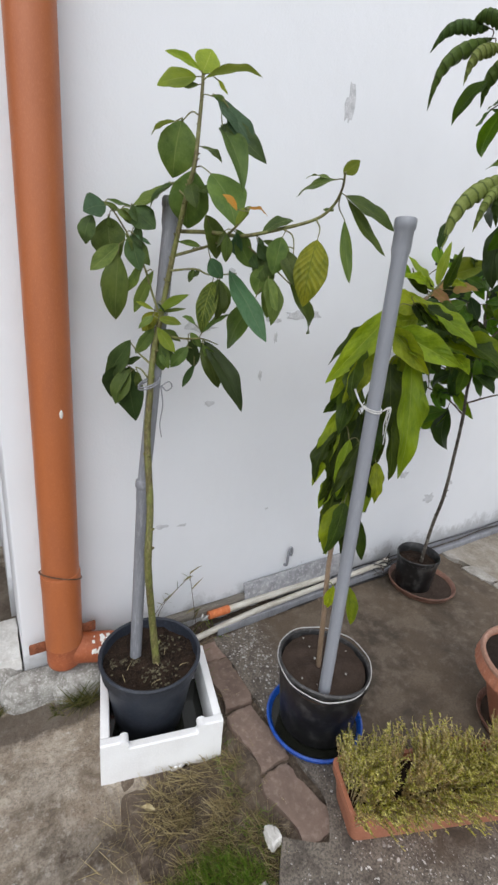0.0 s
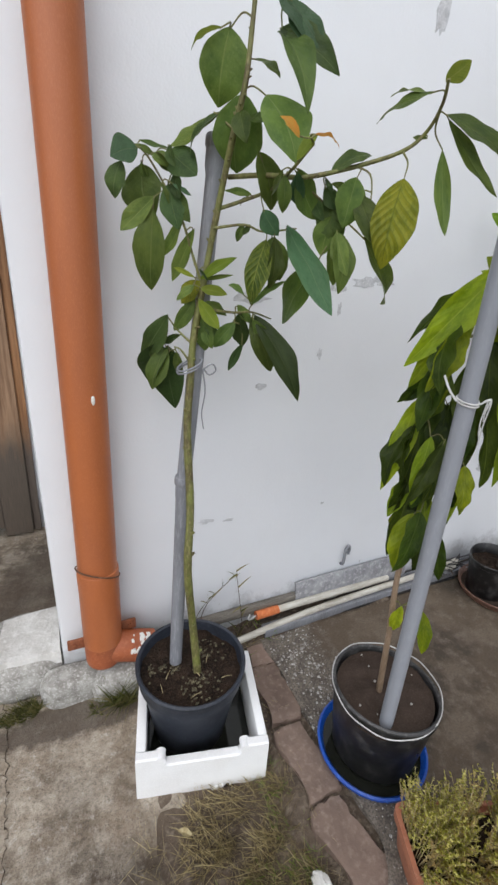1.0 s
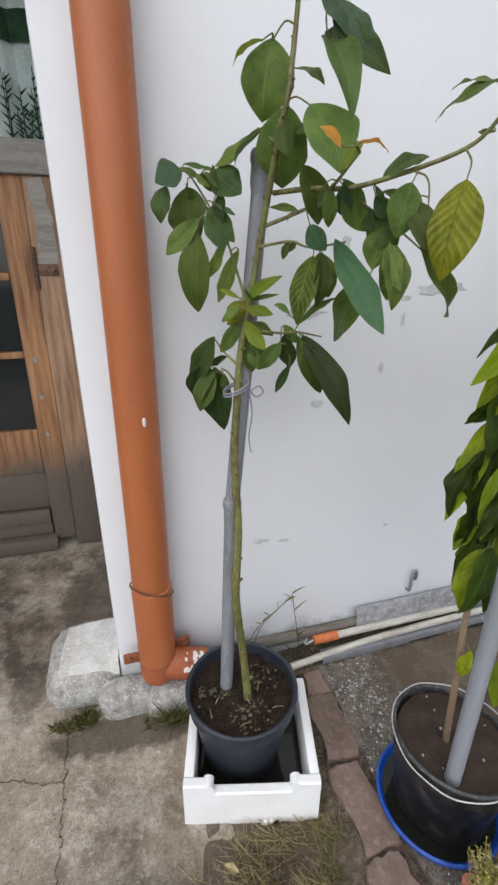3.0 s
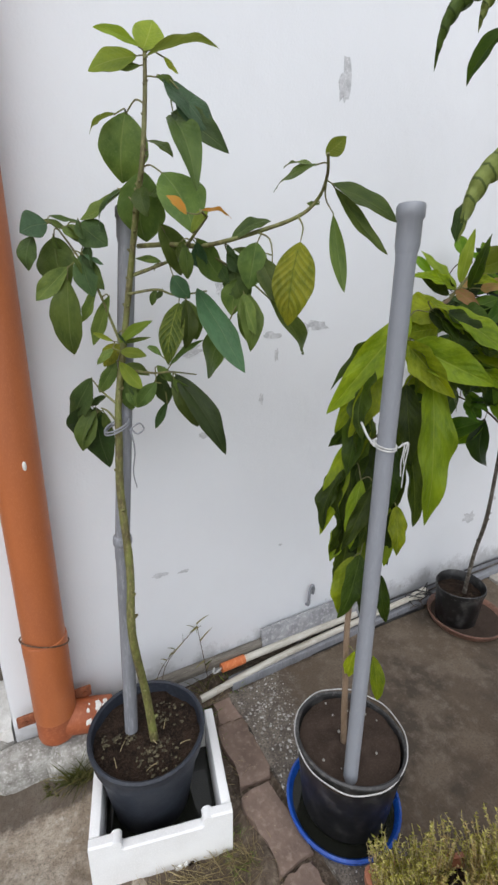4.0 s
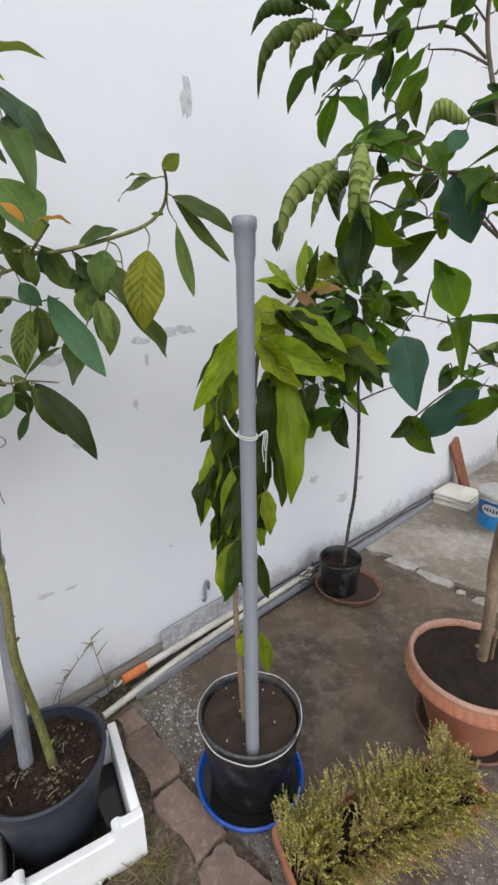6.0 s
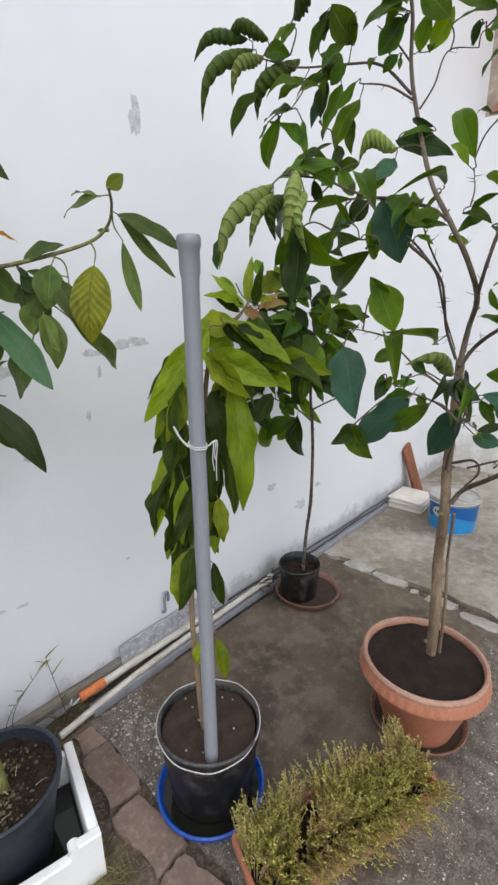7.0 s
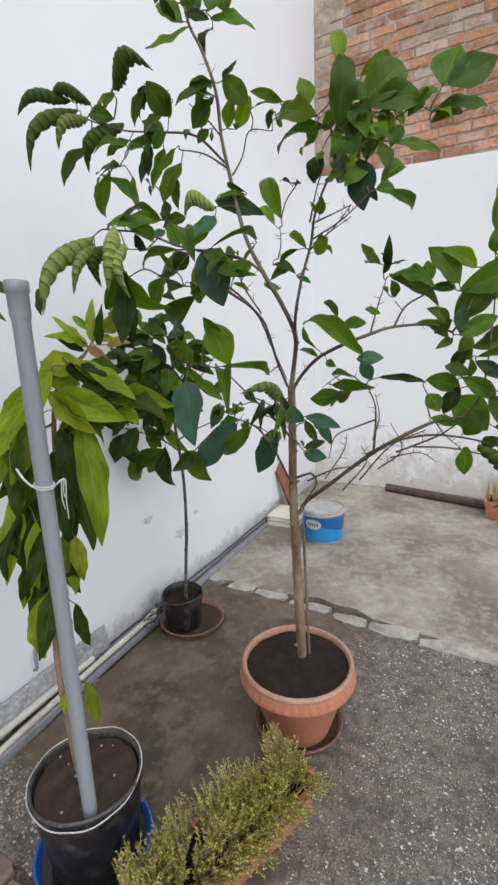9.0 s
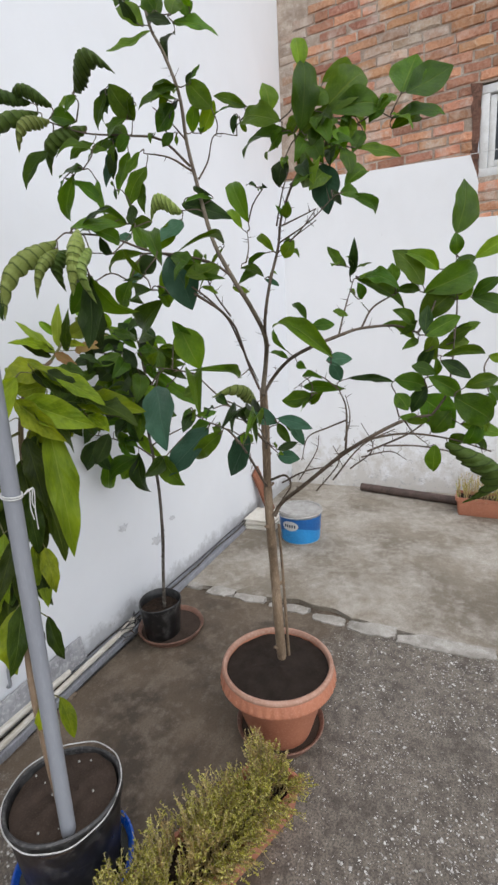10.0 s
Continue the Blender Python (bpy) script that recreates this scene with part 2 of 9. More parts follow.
def aggregate(name):
    """Old slab: grey cement with scattered white chips, and brown washed-out soil lying among the pots."""
    m, nt, b = material(name, 0.85)
    blot = tex(nt, 2.3, 7, 0.62, "World")
    cloud = tex(nt, 6.0, 6, 0.66, "World")
    mid = tex(nt, 24, 6, 0.7, "World")
    grit = tex(nt, 150, 4, 0.72, "World")
    cement = mix(nt, ramp(nt, cloud, (0.36, 0.0), (0.64, 1.0)), (0.112, 0.093, 0.075), (0.205, 0.175, 0.143))
    cement = mix(nt, maths(nt, "MULTIPLY", ramp(nt, mid, (0.46, 0.0), (0.70, 1.0)), 0.8), cement, (0.265, 0.232, 0.195))
    cement = mix(nt, maths(nt, "MULTIPLY", ramp(nt, mid, (0.30, 1.0), (0.48, 0.0)), 0.7), cement, (0.05, 0.044, 0.038))
    cement = mix(nt, maths(nt, "MULTIPLY", ramp(nt, grit, (0.40, 1.0), (0.56, 0.0)), 0.7), cement, (0.036, 0.031, 0.027))
    film = mix(nt, ramp(nt, blot, (0.43, 0.0), (0.56, 1.0)), (0.052, 0.038, 0.025), (0.112, 0.083, 0.056))
    film = mix(nt, maths(nt, "MULTIPLY", ramp(nt, cloud, (0.47, 0.0), (0.60, 1.0)), 0.65), film, (0.165, 0.128, 0.092))
    film = mix(nt, maths(nt, "MULTIPLY", ramp(nt, mid, (0.52, 0.0), (0.72, 1.0)), 0.5), film, (0.20, 0.166, 0.132))
    film = mix(nt, maths(nt, "MULTIPLY", ramp(nt, grit, (0.38, 1.0), (0.54, 0.0)), 0.35), film, (0.045, 0.034, 0.024))
    geo = nt.nodes.new("ShaderNodeNewGeometry").outputs["Position"]
    sep = node(nt, "SeparateXYZ", Vector=geo)
    # the stones show on the rim by the pavers and in the open yard
    shift = maths(nt, "MULTIPLY", maths(nt, "SUBTRACT", cloud, 0.5), 0.9)
    edge = maths(nt, "ADD", node(nt, "MapRange", i0=sep.outputs[0], i1=1.34, i2=1.02).outputs[0], shift)
    yard = maths(nt, "ADD", node(nt, "MapRange", i0=sep.outputs[1], i1=-0.86, i2=-1.16).outputs[0], shift)
    lane = ramp(nt, maths(nt, "MAXIMUM", edge, yard), (0.25, 0.04), (0.75, 1.0))
    col = mix(nt, lane, film, cement)
    relief = maths(nt, "MULTIPLY", grit, 0.3)
    wob = node(nt, "TexNoise", Vector=geo, Scale=55.0, Detail=3.0).outputs["Color"]
    shake = node(nt, "VectorMath", {"operation": "MULTIPLY_ADD"}, i0=wob, i1=(0.022, 0.022, 0.022), i2=geo).outputs[0]
    clump = ramp(nt, tex(nt, 5.0, 5, 0.7, "World"), (0.34, 0.5), (0.58, 1.0))
    for scale, size, rare in ((52.0, 0.26, 0.72), (88.0, 0.28, 0.68), (160.0, 0.30, 0.70), (30.0, 0.20, 0.82)):
        v = node(nt, "TexVoronoi", Vector=shake, Scale=scale)
        pick = node(nt, "SeparateXYZ", Vector=v.outputs["Color"])
        chosen = ramp(nt, maths(nt, "MULTIPLY", pick.outputs[0], clump), (rare * 0.92, 0.0), (rare * 0.92 + 0.03, 1.0))
        chip = maths(nt, "MULTIPLY", ramp(nt, maths(nt, "ADD", v.outputs["Distance"], maths(nt, "MULTIPLY", grit, 0.24)), (size + 0.06, 1.0), (size + 0.13, 0.0)), chosen)
        chip = maths(nt, "MULTIPLY", chip, lane)
        col = mix(nt, chip, col, mix(nt, pick.outputs[1], (0.26, 0.245, 0.225), (0.66, 0.645, 0.62)))
        relief = maths(nt, "ADD", relief, maths(nt, "MULTIPLY", chip, 0.5))
    nt.links.new(col, b.inputs["Base Color"])
    nt.links.new(ramp(nt, blot, (0.3, 0.70), (0.7, 0.92)), b.inputs["Roughness"])
    bump(nt, b, maths(nt, "ADD", relief, maths(nt, "MULTIPLY", mid, 0.4)), 0.6, 0.007)
    return m


def worn(name):
    """Rough old concrete: dark brown and grey stains, pale scuffed places, pits and grit."""
    m, nt, b = material(name, 0.88)
    blot = tex(nt, 2.7, 8, 0.66, "World")
    scuff = tex(nt, 7.0, 10, 0.74, "World")
    fine = tex(nt, 46, 8, 0.78, "World")
    pit = tex(nt, 150, 4, 0.75, "World")
    col = mix(nt, ramp(nt, blot, (0.43, 0.0), (0.57, 1.0)), (0.078, 0.058, 0.040), (0.245, 0.192, 0.140))
    zone = tex(nt, 1.5, 5, 0.6, "World", (1.0, 1.0, 4.0))
    much = ramp(nt, zone, (0.38, 0.30), (0.54, 1.0))
    col = mix(nt, maths(nt, "MULTIPLY", ramp(nt, zone, (0.43, 0.0), (0.55, 1.0)), 0.65), col, (0.44, 0.37, 0.285))
    col = mix(nt, maths(nt, "MULTIPLY", ramp(nt, scuff, (0.46, 0.0), (0.58, 1.0)), maths(nt, "MULTIPLY", much, 0.9)), col, (0.50, 0.44, 0.36))
    col = mix(nt, maths(nt, "MULTIPLY", ramp(nt, fine, (0.54, 0.0), (0.68, 1.0)), maths(nt, "MULTIPLY", much, 0.85)), col, (0.64, 0.60, 0.54))
    col = mix(nt, maths(nt, "MULTIPLY", ramp(nt, fine, (0.34, 1.0), (0.46, 0.0)), 0.4), col, (0.085, 0.066, 0.048))
    col = mix(nt, maths(nt, "MULTIPLY", ramp(nt, pit, (0.36, 1.0), (0.50, 0.0)), 0.45), col, (0.05, 0.04, 0.03))
    # dark brown patches: one in front of the footing stones, one on the way to the door
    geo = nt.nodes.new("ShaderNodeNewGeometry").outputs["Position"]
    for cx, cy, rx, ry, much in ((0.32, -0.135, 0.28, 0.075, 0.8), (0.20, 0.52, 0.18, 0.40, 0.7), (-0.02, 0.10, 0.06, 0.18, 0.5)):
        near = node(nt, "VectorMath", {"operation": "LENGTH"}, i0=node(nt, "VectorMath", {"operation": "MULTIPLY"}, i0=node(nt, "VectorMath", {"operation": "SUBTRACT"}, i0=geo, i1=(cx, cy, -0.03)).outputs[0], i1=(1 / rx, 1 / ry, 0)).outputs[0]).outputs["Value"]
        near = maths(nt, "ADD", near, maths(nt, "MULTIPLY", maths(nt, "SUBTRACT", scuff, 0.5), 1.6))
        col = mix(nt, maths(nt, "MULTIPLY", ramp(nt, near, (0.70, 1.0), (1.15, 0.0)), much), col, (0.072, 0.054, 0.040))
    nt.links.new(col, b.inputs["Base Color"])
    bump(nt, b, maths(nt, "ADD", maths(nt, "ADD", fine, maths(nt, "MULTIPLY", pit, 0.4)), scuff), 0.7, 0.010)
    return m


SLAB = aggregate("exposed_aggregate_concrete")
SLABSMOOTH = concrete("smooth_stained_concrete", (0.275, 0.238, 0.188), (0.150, 0.125, 0.092), (0.47, 0.437, 0.388), 1.5, 0.30, 0.35, (0.44, 0.66))
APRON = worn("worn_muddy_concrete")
MORTAR = concrete("pale_patch_mortar", (0.385, 0.362, 0.328), (0.235, 0.215, 0.185), (0.50, 0.475, 0.44), 9.0)
EARTH = surface("trodden_earth", (0.115, 0.085, 0.060), (0.050, 0.036, 0.026), (0.22, 0.178, 0.135), 0.95, 7, 60, 0.9, 0.015, coord="World")
PAVER = surface("brown_paver", (0.215, 0.152, 0.121), (0.145, 0.102, 0.080), (0.285, 0.220, 0.182), 0.85, 9, 60, 0.5, 0.006, coord="World", shift=0.12)
BRICKWALL = concrete("old_lime_mortar", (0.49, 0.395, 0.315), (0.28, 0.21, 0.16), (0.63, 0.55, 0.47), 5.0, 0.75, 0.5)


def brick_mat(name, base, dark, light, smear=(0.55, 0.70), much=0.75):
    """Old brick: uneven firing, pitted face, mortar smeared across several bricks at a time."""
    m, nt, b = material(name, 0.92, spec=0.2)
    info = nt.nodes.new("ShaderNodeObjectInfo")
    big = tex(nt, 7, 6, 0.68, "World")
    small = tex(nt, 42, 5, 0.72, "World")
    col = mix(nt, ramp(nt, big, (0.36, 0.0), (0.62, 1.0)), dark, base)
    col = mix(nt, maths(nt, "MULTIPLY", ramp(nt, small, (0.48, 0.0), (0.68, 1.0)), 0.55), col, light)
    col = mix(nt, maths(nt, "MULTIPLY", ramp(nt, small, (0.30, 1.0), (0.42, 0.0)), 0.6), col, tuple(v * 0.45 for v in dark))
    val = node(nt, "MapRange", i0=info.outputs["Random"], i3=0.72, i4=1.25).outputs[0]
    hue = node(nt, "MapRange", i0=maths(nt, "FRACT", maths(nt, "MULTIPLY", info.outputs["Random"], 5.7)), i3=0.488, i4=0.512).outputs[0]
    col = node(nt, "HueSaturation", Color=col, Value=val, Hue=hue).outputs[0]
    lime = tex(nt, 3.4, 8, 0.74, "World")
    col = mix(nt, maths(nt, "MULTIPLY", ramp(nt, lime, (smear[0], 0.0), (smear[1], 1.0)), much), col, (0.60, 0.535, 0.47))
    nt.links.new(col, b.inputs["Base Color"])
    bump(nt, b, maths(nt, "ADD", big, small), 0.9, 0.014)
    return m


BRICK = brick_mat("old_red_brick", (0.56, 0.275, 0.160), (0.44, 0.205, 0.120), (0.64, 0.45, 0.33), (0.50, 0.66))
BRICKBROWN = brick_mat("dark_red_brick", (0.46, 0.228, 0.143), (0.34, 0.165, 0.106), (0.55, 0.36, 0.265), (0.50, 0.66))
BRICKGREY = brick_mat("smeared_brick", (0.48, 0.315, 0.215), (0.38, 0.23, 0.15), (0.58, 0.47, 0.375), (0.40, 0.60), 0.85)
# broken brick beside the window, its shade put into the dark colour
BRICKSHADED = surface("shaded_broken_brick", (0.15, 0.070, 0.045), (0.07, 0.035, 0.025), (0.24, 0.13, 0.09), 0.95, 14, 60, 0.8, 0.01)
WINFRAME = surface("white_window_paint", (0.70, 0.70, 0.69), (0.58, 0.57, 0.55), (0.76, 0.76, 0.75), 0.5, 10, 100, 0.1)
LICHEN = surface("lichened_bark", (0.070, 0.057, 0.043), (0.040, 0.032, 0.025), (0.24, 0.23, 0.20), 0.8, 30, 60, 0.4)
BARK = surface("grey_brown_bark", (0.235, 0.165, 0.105), (0.135, 0.093, 0.060), (0.34, 0.255, 0.175), 0.8, 12, 90, 0.6, 0.006, stretch=(3, 3, 0.5))
BRANCHBARK = surface("grey_branch_bark", (0.150, 0.118, 0.082), (0.085, 0.066, 0.046), (0.24, 0.20, 0.15), 0.8, 16, 100, 0.5, 0.004, stretch=(3, 3, 0.5))
TWIG = surface("dark_twig_bark", (0.105, 0.075, 0.05), (0.06, 0.045, 0.032), (0.17, 0.125, 0.085), 0.75, 30, 150, 0.4)
GREENSTEM = surface("green_stem", (0.15, 0.165, 0.04), (0.085, 0.068, 0.028), (0.26, 0.23, 0.10), 0.6, 26, 90, 0.5, stretch=(2, 2, 0.8))
MANGOSTEM = surface("tan_stem", (0.25, 0.17, 0.11), (0.16, 0.11, 0.07), (0.33, 0.25, 0.18), 0.7, 22, 120, 0.3, stretch=(2, 2, 0.4))


def leaf_mat(name, base, dark, vein, rough=0.42, blotch=None, amount=0.0, veins=9.0, through=0.16, vein_depth=0.16, slant=0.55):
    """A leaf: midrib and side veins (painted crease shade on curled leaves) by its own length and width, tone that
    changes from leaf to leaf.
    """
    m, nt, b = material(name, rough, spec=0.16)
    coord = nt.nodes.new("ShaderNodeTexCoord")
    uv = node(nt, "SeparateXYZ", Vector=coord.outputs["UV"])
    u, v = uv.outputs[0], uv.outputs[1]
    side = maths(nt, "ABSOLUTE", maths(nt, "SUBTRACT", u, 0.5))
    info = nt.nodes.new("ShaderNodeObjectInfo")
    # every leaf takes its mottling from another place in the pattern
    spot = node(nt, "VectorMath", {"operation": "ADD"}, i0=coord.outputs["Object"], i1=node(nt, "CombineXYZ", X=maths(nt, "MULTIPLY", info.outputs["Random"], 37.0)).outputs[0]).outputs[0]
    patch = node(nt, "TexNoise", Vector=spot, Scale=2.6, Detail=5.0, Roughness=0.62).outputs["Fac"]
    speck = node(nt, "TexNoise", Vector=spot, Scale=26.0, Detail=4.0, Roughness=0.6).outputs["Fac"]
    col = mix(nt, ramp(nt, patch, (0.32, 0.0), (0.66, 1.0)), dark, base)
    col = mix(nt, maths(nt, "MULTIPLY", ramp(nt, speck, (0.52, 0.0), (0.72, 1.0)), 0.35), col, vein)
    col = mix(nt, maths(nt, "MULTIPLY", ramp(nt, side, (0.34, 0.0), (0.5, 1.0)), 0.25), col, vein)
    rib = ramp(nt, side, (0.010, 1.0), (0.026, 0.0))
    wave = maths(nt, "SINE", maths(nt, "MULTIPLY", maths(nt, "ADD", maths(nt, "SUBTRACT", v, maths(nt, "MULTIPLY", side, slant)), maths(nt, "MULTIPLY", patch, 0.05)), veins * 6.283))
    lines = maths(nt, "MULTIPLY", ramp(nt, wave, (0.80, 0.0), (1.0, 1.0)), vein_depth)
    vn = maths(nt, "MAXIMUM", rib, lines) if slant else lines
    col = mix(nt, maths(nt, "MULTIPLY", vn, 0.6), col, vein)
    if blotch:
        col = mix(nt, maths(nt, "MULTIPLY", ramp(nt, node(nt, "TexNoise", Vector=spot, Scale=4.5, Detail=5.0, Roughness=0.7).outputs["Fac"], (0.48, 0.0), (0.62, 1.0)), amount), col, blotch)
    val = node(nt, "MapRange", i0=info.outputs["Random"], i3=0.55, i4=1.28).outputs[0]
    hue = node(nt, "MapRange", i0=maths(nt, "FRACT", maths(nt, "MULTIPLY", info.outputs["Random"], 7.3)), i3=0.485, i4=0.512).outputs[0]
    col = node(nt, "HueSaturation", Color=col, Value=val, Hue=hue).outputs[0]
    nt.links.new(col, b.inputs["Base Color"])
    nt.links.new(ramp(nt, speck, (0.3, max(0.1, rough - 0.04)), (0.7, rough + 0.18)), b.inputs["Roughness"])
    bump(nt, b, maths(nt, "ADD", maths(nt, "MULTIPLY", wave, vein_depth * 0.9), maths(nt, "ADD", maths(nt, "MULTIPLY", rib, -1.0), maths(nt, "ADD", maths(nt, "MULTIPLY", patch, 2.0), maths(nt, "MULTIPLY", speck, 0.5)))), 0.4, 0.004)
    # light that comes through the blade
    glow = node(nt, "BsdfTranslucent", Color=node(nt, "HueSaturation", Color=col, Value=1.9, Saturation=1.1, Hue=0.49).outputs[0])
    both = node(nt, "MixShader", Fac=through, i1=b.outputs[0], i2=glow.outputs[0])
    nt.links.new(both.outputs[0], nt.nodes["Material Output"].inputs["Surface"])
    return m


def blade_mat(name, one, two, three, rough=0.6, through=0.25):
    """Grass and tiny leaves: every blade has a tone of its own between three."""
    m, nt, b = material(name, rough, spec=0.25)
    r = nt.nodes.new("ShaderNodeNewGeometry").outputs["Random Per Island"]
    col = mix(nt, ramp(nt, r, (0.0, 0.0), (0.5, 1.0)), one, two)
    col = mix(nt, ramp(nt, r, (0.5, 0.0), (1.0, 1.0)), col, three)
    nt.links.new(col, b.inputs["Base Color"])
    glow = node(nt, "BsdfTranslucent", Color=node(nt, "HueSaturation", Color=col, Value=1.5).outputs[0])
    both = node(nt, "MixShader", Fac=through, i1=b.outputs[0], i2=glow.outputs[0])
    nt.links.new(both.outputs[0], nt.nodes["Material Output"].inputs["Surface"])
    return m


LEAF_AVO = leaf_mat("avocado_leaf", (0.098, 0.146, 0.031), (0.048, 0.085, 0.018), (0.140, 0.180, 0.055), 0.36, vein_depth=0.07)
# the sky's bluish sheen on glossy leaves is mixed into this green
LEAF_AVOSHEEN = leaf_mat("glossy_avocado_leaf_sheen", (0.052, 0.110, 0.050), (0.034, 0.078, 0.032), (0.090, 0.138, 0.066), 0.26, vein_depth=0.06)
LEAF_AVODARK = leaf_mat("dark_avocado_leaf", (0.048, 0.082, 0.022), (0.024, 0.046, 0.013), (0.080, 0.110, 0.040), 0.34, vein_depth=0.07)
LEAF_YOUNG = leaf_mat("young_leaf", (0.20, 0.26, 0.032), (0.14, 0.20, 0.026), (0.26, 0.30, 0.07), 0.42, through=0.35)
LEAF_YELLOW = leaf_mat("yellowing_leaf", (0.320, 0.340, 0.035), (0.240, 0.280, 0.030), (0.100, 0.150, 0.020), 0.42, (0.12, 0.17, 0.02), 0.6, 9.0, 0.3, 0.8)
LEAF_VEINED = leaf_mat("veined_leaf", (0.060, 0.100, 0.016), (0.035, 0.070, 0.012), (0.250, 0.300, 0.060), 0.38, (0.16, 0.22, 0.03), 0.5, 8.0, 0.25, 0.8)
LEAF_ORANGE = leaf_mat("orange_leaf", (0.480, 0.240, 0.040), (0.420, 0.270, 0.050), (0.400, 0.300, 0.060), 0.5, through=0.35)
LEAF_PINK = leaf_mat("pinkish_young_leaf", (0.330, 0.190, 0.085), (0.260, 0.170, 0.060), (0.360, 0.240, 0.120), 0.45, (0.19, 0.22, 0.04), 0.5, through=0.3)
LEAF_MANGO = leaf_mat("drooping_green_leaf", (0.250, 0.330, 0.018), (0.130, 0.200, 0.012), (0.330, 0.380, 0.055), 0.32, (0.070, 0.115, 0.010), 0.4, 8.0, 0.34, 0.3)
# darker leaf, with the shade inside the crown put into its colour
LEAF_MANGOSHADE = leaf_mat("drooping_shaded_leaf", (0.042, 0.070, 0.008), (0.016, 0.031, 0.005), (0.085, 0.120, 0.022), 0.34, veins=9.0, through=0.28)
LEAF_LEMON = leaf_mat("lemon_leaf", (0.062, 0.130, 0.010), (0.032, 0.075, 0.006), (0.125, 0.185, 0.028), 0.32, through=0.32, vein_depth=0.08)
LEAF_LEMONDARK = leaf_mat("dark_lemon_leaf", (0.024, 0.050, 0.008), (0.010, 0.024, 0.004), (0.055, 0.085, 0.018), 0.30, through=0.18, vein_depth=0.06)
# blue-green base colour carries the sky's reflection on the blade
LEAF_LEMONSHEEN = leaf_mat("blue_sheen_lemon_leaf", (0.040, 0.102, 0.058), (0.028, 0.074, 0.040), (0.072, 0.132, 0.080), 0.34, through=0.12, vein_depth=0.08)
LEAF_LEMONLIGHT = leaf_mat("fresh_lemon_leaf", (0.110, 0.205, 0.014), (0.065, 0.135, 0.010), (0.180, 0.250, 0.040), 0.34, through=0.35, vein_depth=0.08)
# on both curled leaves the dark cross lines paint the creases' shade
LEAF_CURL = leaf_mat("curled_lemon_leaf", (0.280, 0.350, 0.100), (0.200, 0.270, 0.065), (0.030, 0.060, 0.010), 0.36, veins=8.9, vein_depth=1.3, slant=0.0)
LEAF_CURLDARK = leaf_mat("curled_dark_lemon_leaf", (0.085, 0.140, 0.028), (0.050, 0.092, 0.016), (0.010, 0.022, 0.004), 0.34, veins=8.9, vein_depth=1.0, slant=0.0)
HERB = blade_mat("herb_leaf", (0.130, 0.140, 0.022), (0.430, 0.410, 0.075), (0.740, 0.680, 0.260), 0.6, 0.35)
HERBDRY = blade_mat("dry_herb_leaf", (0.260, 0.170, 0.070), (0.500, 0.380, 0.150), (0.640, 0.540, 0.280), 0.7, 0.35)
GRASSGREEN = blade_mat("green_grass", (0.075, 0.150, 0.018), (0.160, 0.280, 0.032), (0.320, 0.360, 0.085), 0.6, 0.35)
MOSS = blade_mat("olive_weed", (0.050, 0.060, 0.016), (0.110, 0.115, 0.034), (0.230, 0.200, 0.085))
GRASSDRY = blade_mat("dry_grass", (0.170, 0.135, 0.065), (0.360, 0.295, 0.145), (0.560, 0.480, 0.280), 0.7, 0.35)
STRAW = surface("straw", (0.44, 0.37, 0.20), (0.27, 0.21, 0.10), (0.56, 0.49, 0.31), 0.8, 20, 120, 0.2)


# ---- geometry helpers ----
def thing(name, label, category, at=(0, 0, 0), turn=0.0, group="", kind=""):
    ob = new(name)
    ob.empty_display_size = 0.1
    ob.matrix_basis = pose(*at, 0, 0, turn)
    return tagged(ob, label, category, group, kind)


def meshed(name, bm, mat, smooth=True):
    me = bpy.data.meshes.new(name)
    bm.normal_update()
    bm.to_mesh(me)
    bm.free()
    me.materials.append(mat)
    if smooth:
        me.polygons.foreach_set("use_smooth", [True] * len(me.polygons))
        me.set_sharp_from_angle(angle=radians(42))
    return me


def part(name, bm, mat, parent, label="", smooth=True):
    ob = new(name, meshed(name, bm, mat, smooth))
    ob.parent = parent
    return tagged(ob, label)


def structure(name, bm, mat, label, category, smooth=True):
    return tagged(new(name, meshed(name, bm, mat, smooth)), label, category, "", "structure")


def lathe(bm, profile, seg=48, cx=0.0, cy=0.0, wobble=0.0, seed=0, closed=False):
    """Turns (radius, height) pairs about the z axis."""
    rnd = random.Random(seed)
    off = [rnd.uniform(-wobble, wobble) for _ in range(6)]
    rings = []
    for r, z in profile:
        ring = []
        for i in range(seg):
            a = 2 * math.pi * i / seg
            w = 1 + off[0] * math.cos(2 * a) + off[1] * math.sin(2 * a) + off[2] * math.cos(3 * a + off[3] * 9)
            zz = z + off[4] * 0.15 * math.cos(a) + off[5] * 0.15 * math.sin(2 * a) if wobble else z
            ring.append(bm.verts.new((cx + r * w * math.cos(a), cy + r * w * math.sin(a), zz)))
        rings.append(ring)
    for a, b in zip(rings, rings[1:]):
        for i in range(seg):
            bm.faces.new((a[i], a[(i + 1) % seg], b[(i + 1) % seg], b[i]))
    for ring, flip in ((rings[0], True), (rings[-1], False)):
        if not closed:
            bm.faces.new(ring[::-1] if flip else ring)
    if closed:
        a, b = rings[-1], rings[0]
        for i in range(seg):
            bm.faces.new((a[i], a[(i + 1) % seg], b[(i + 1) % seg], b[i]))
    return bm


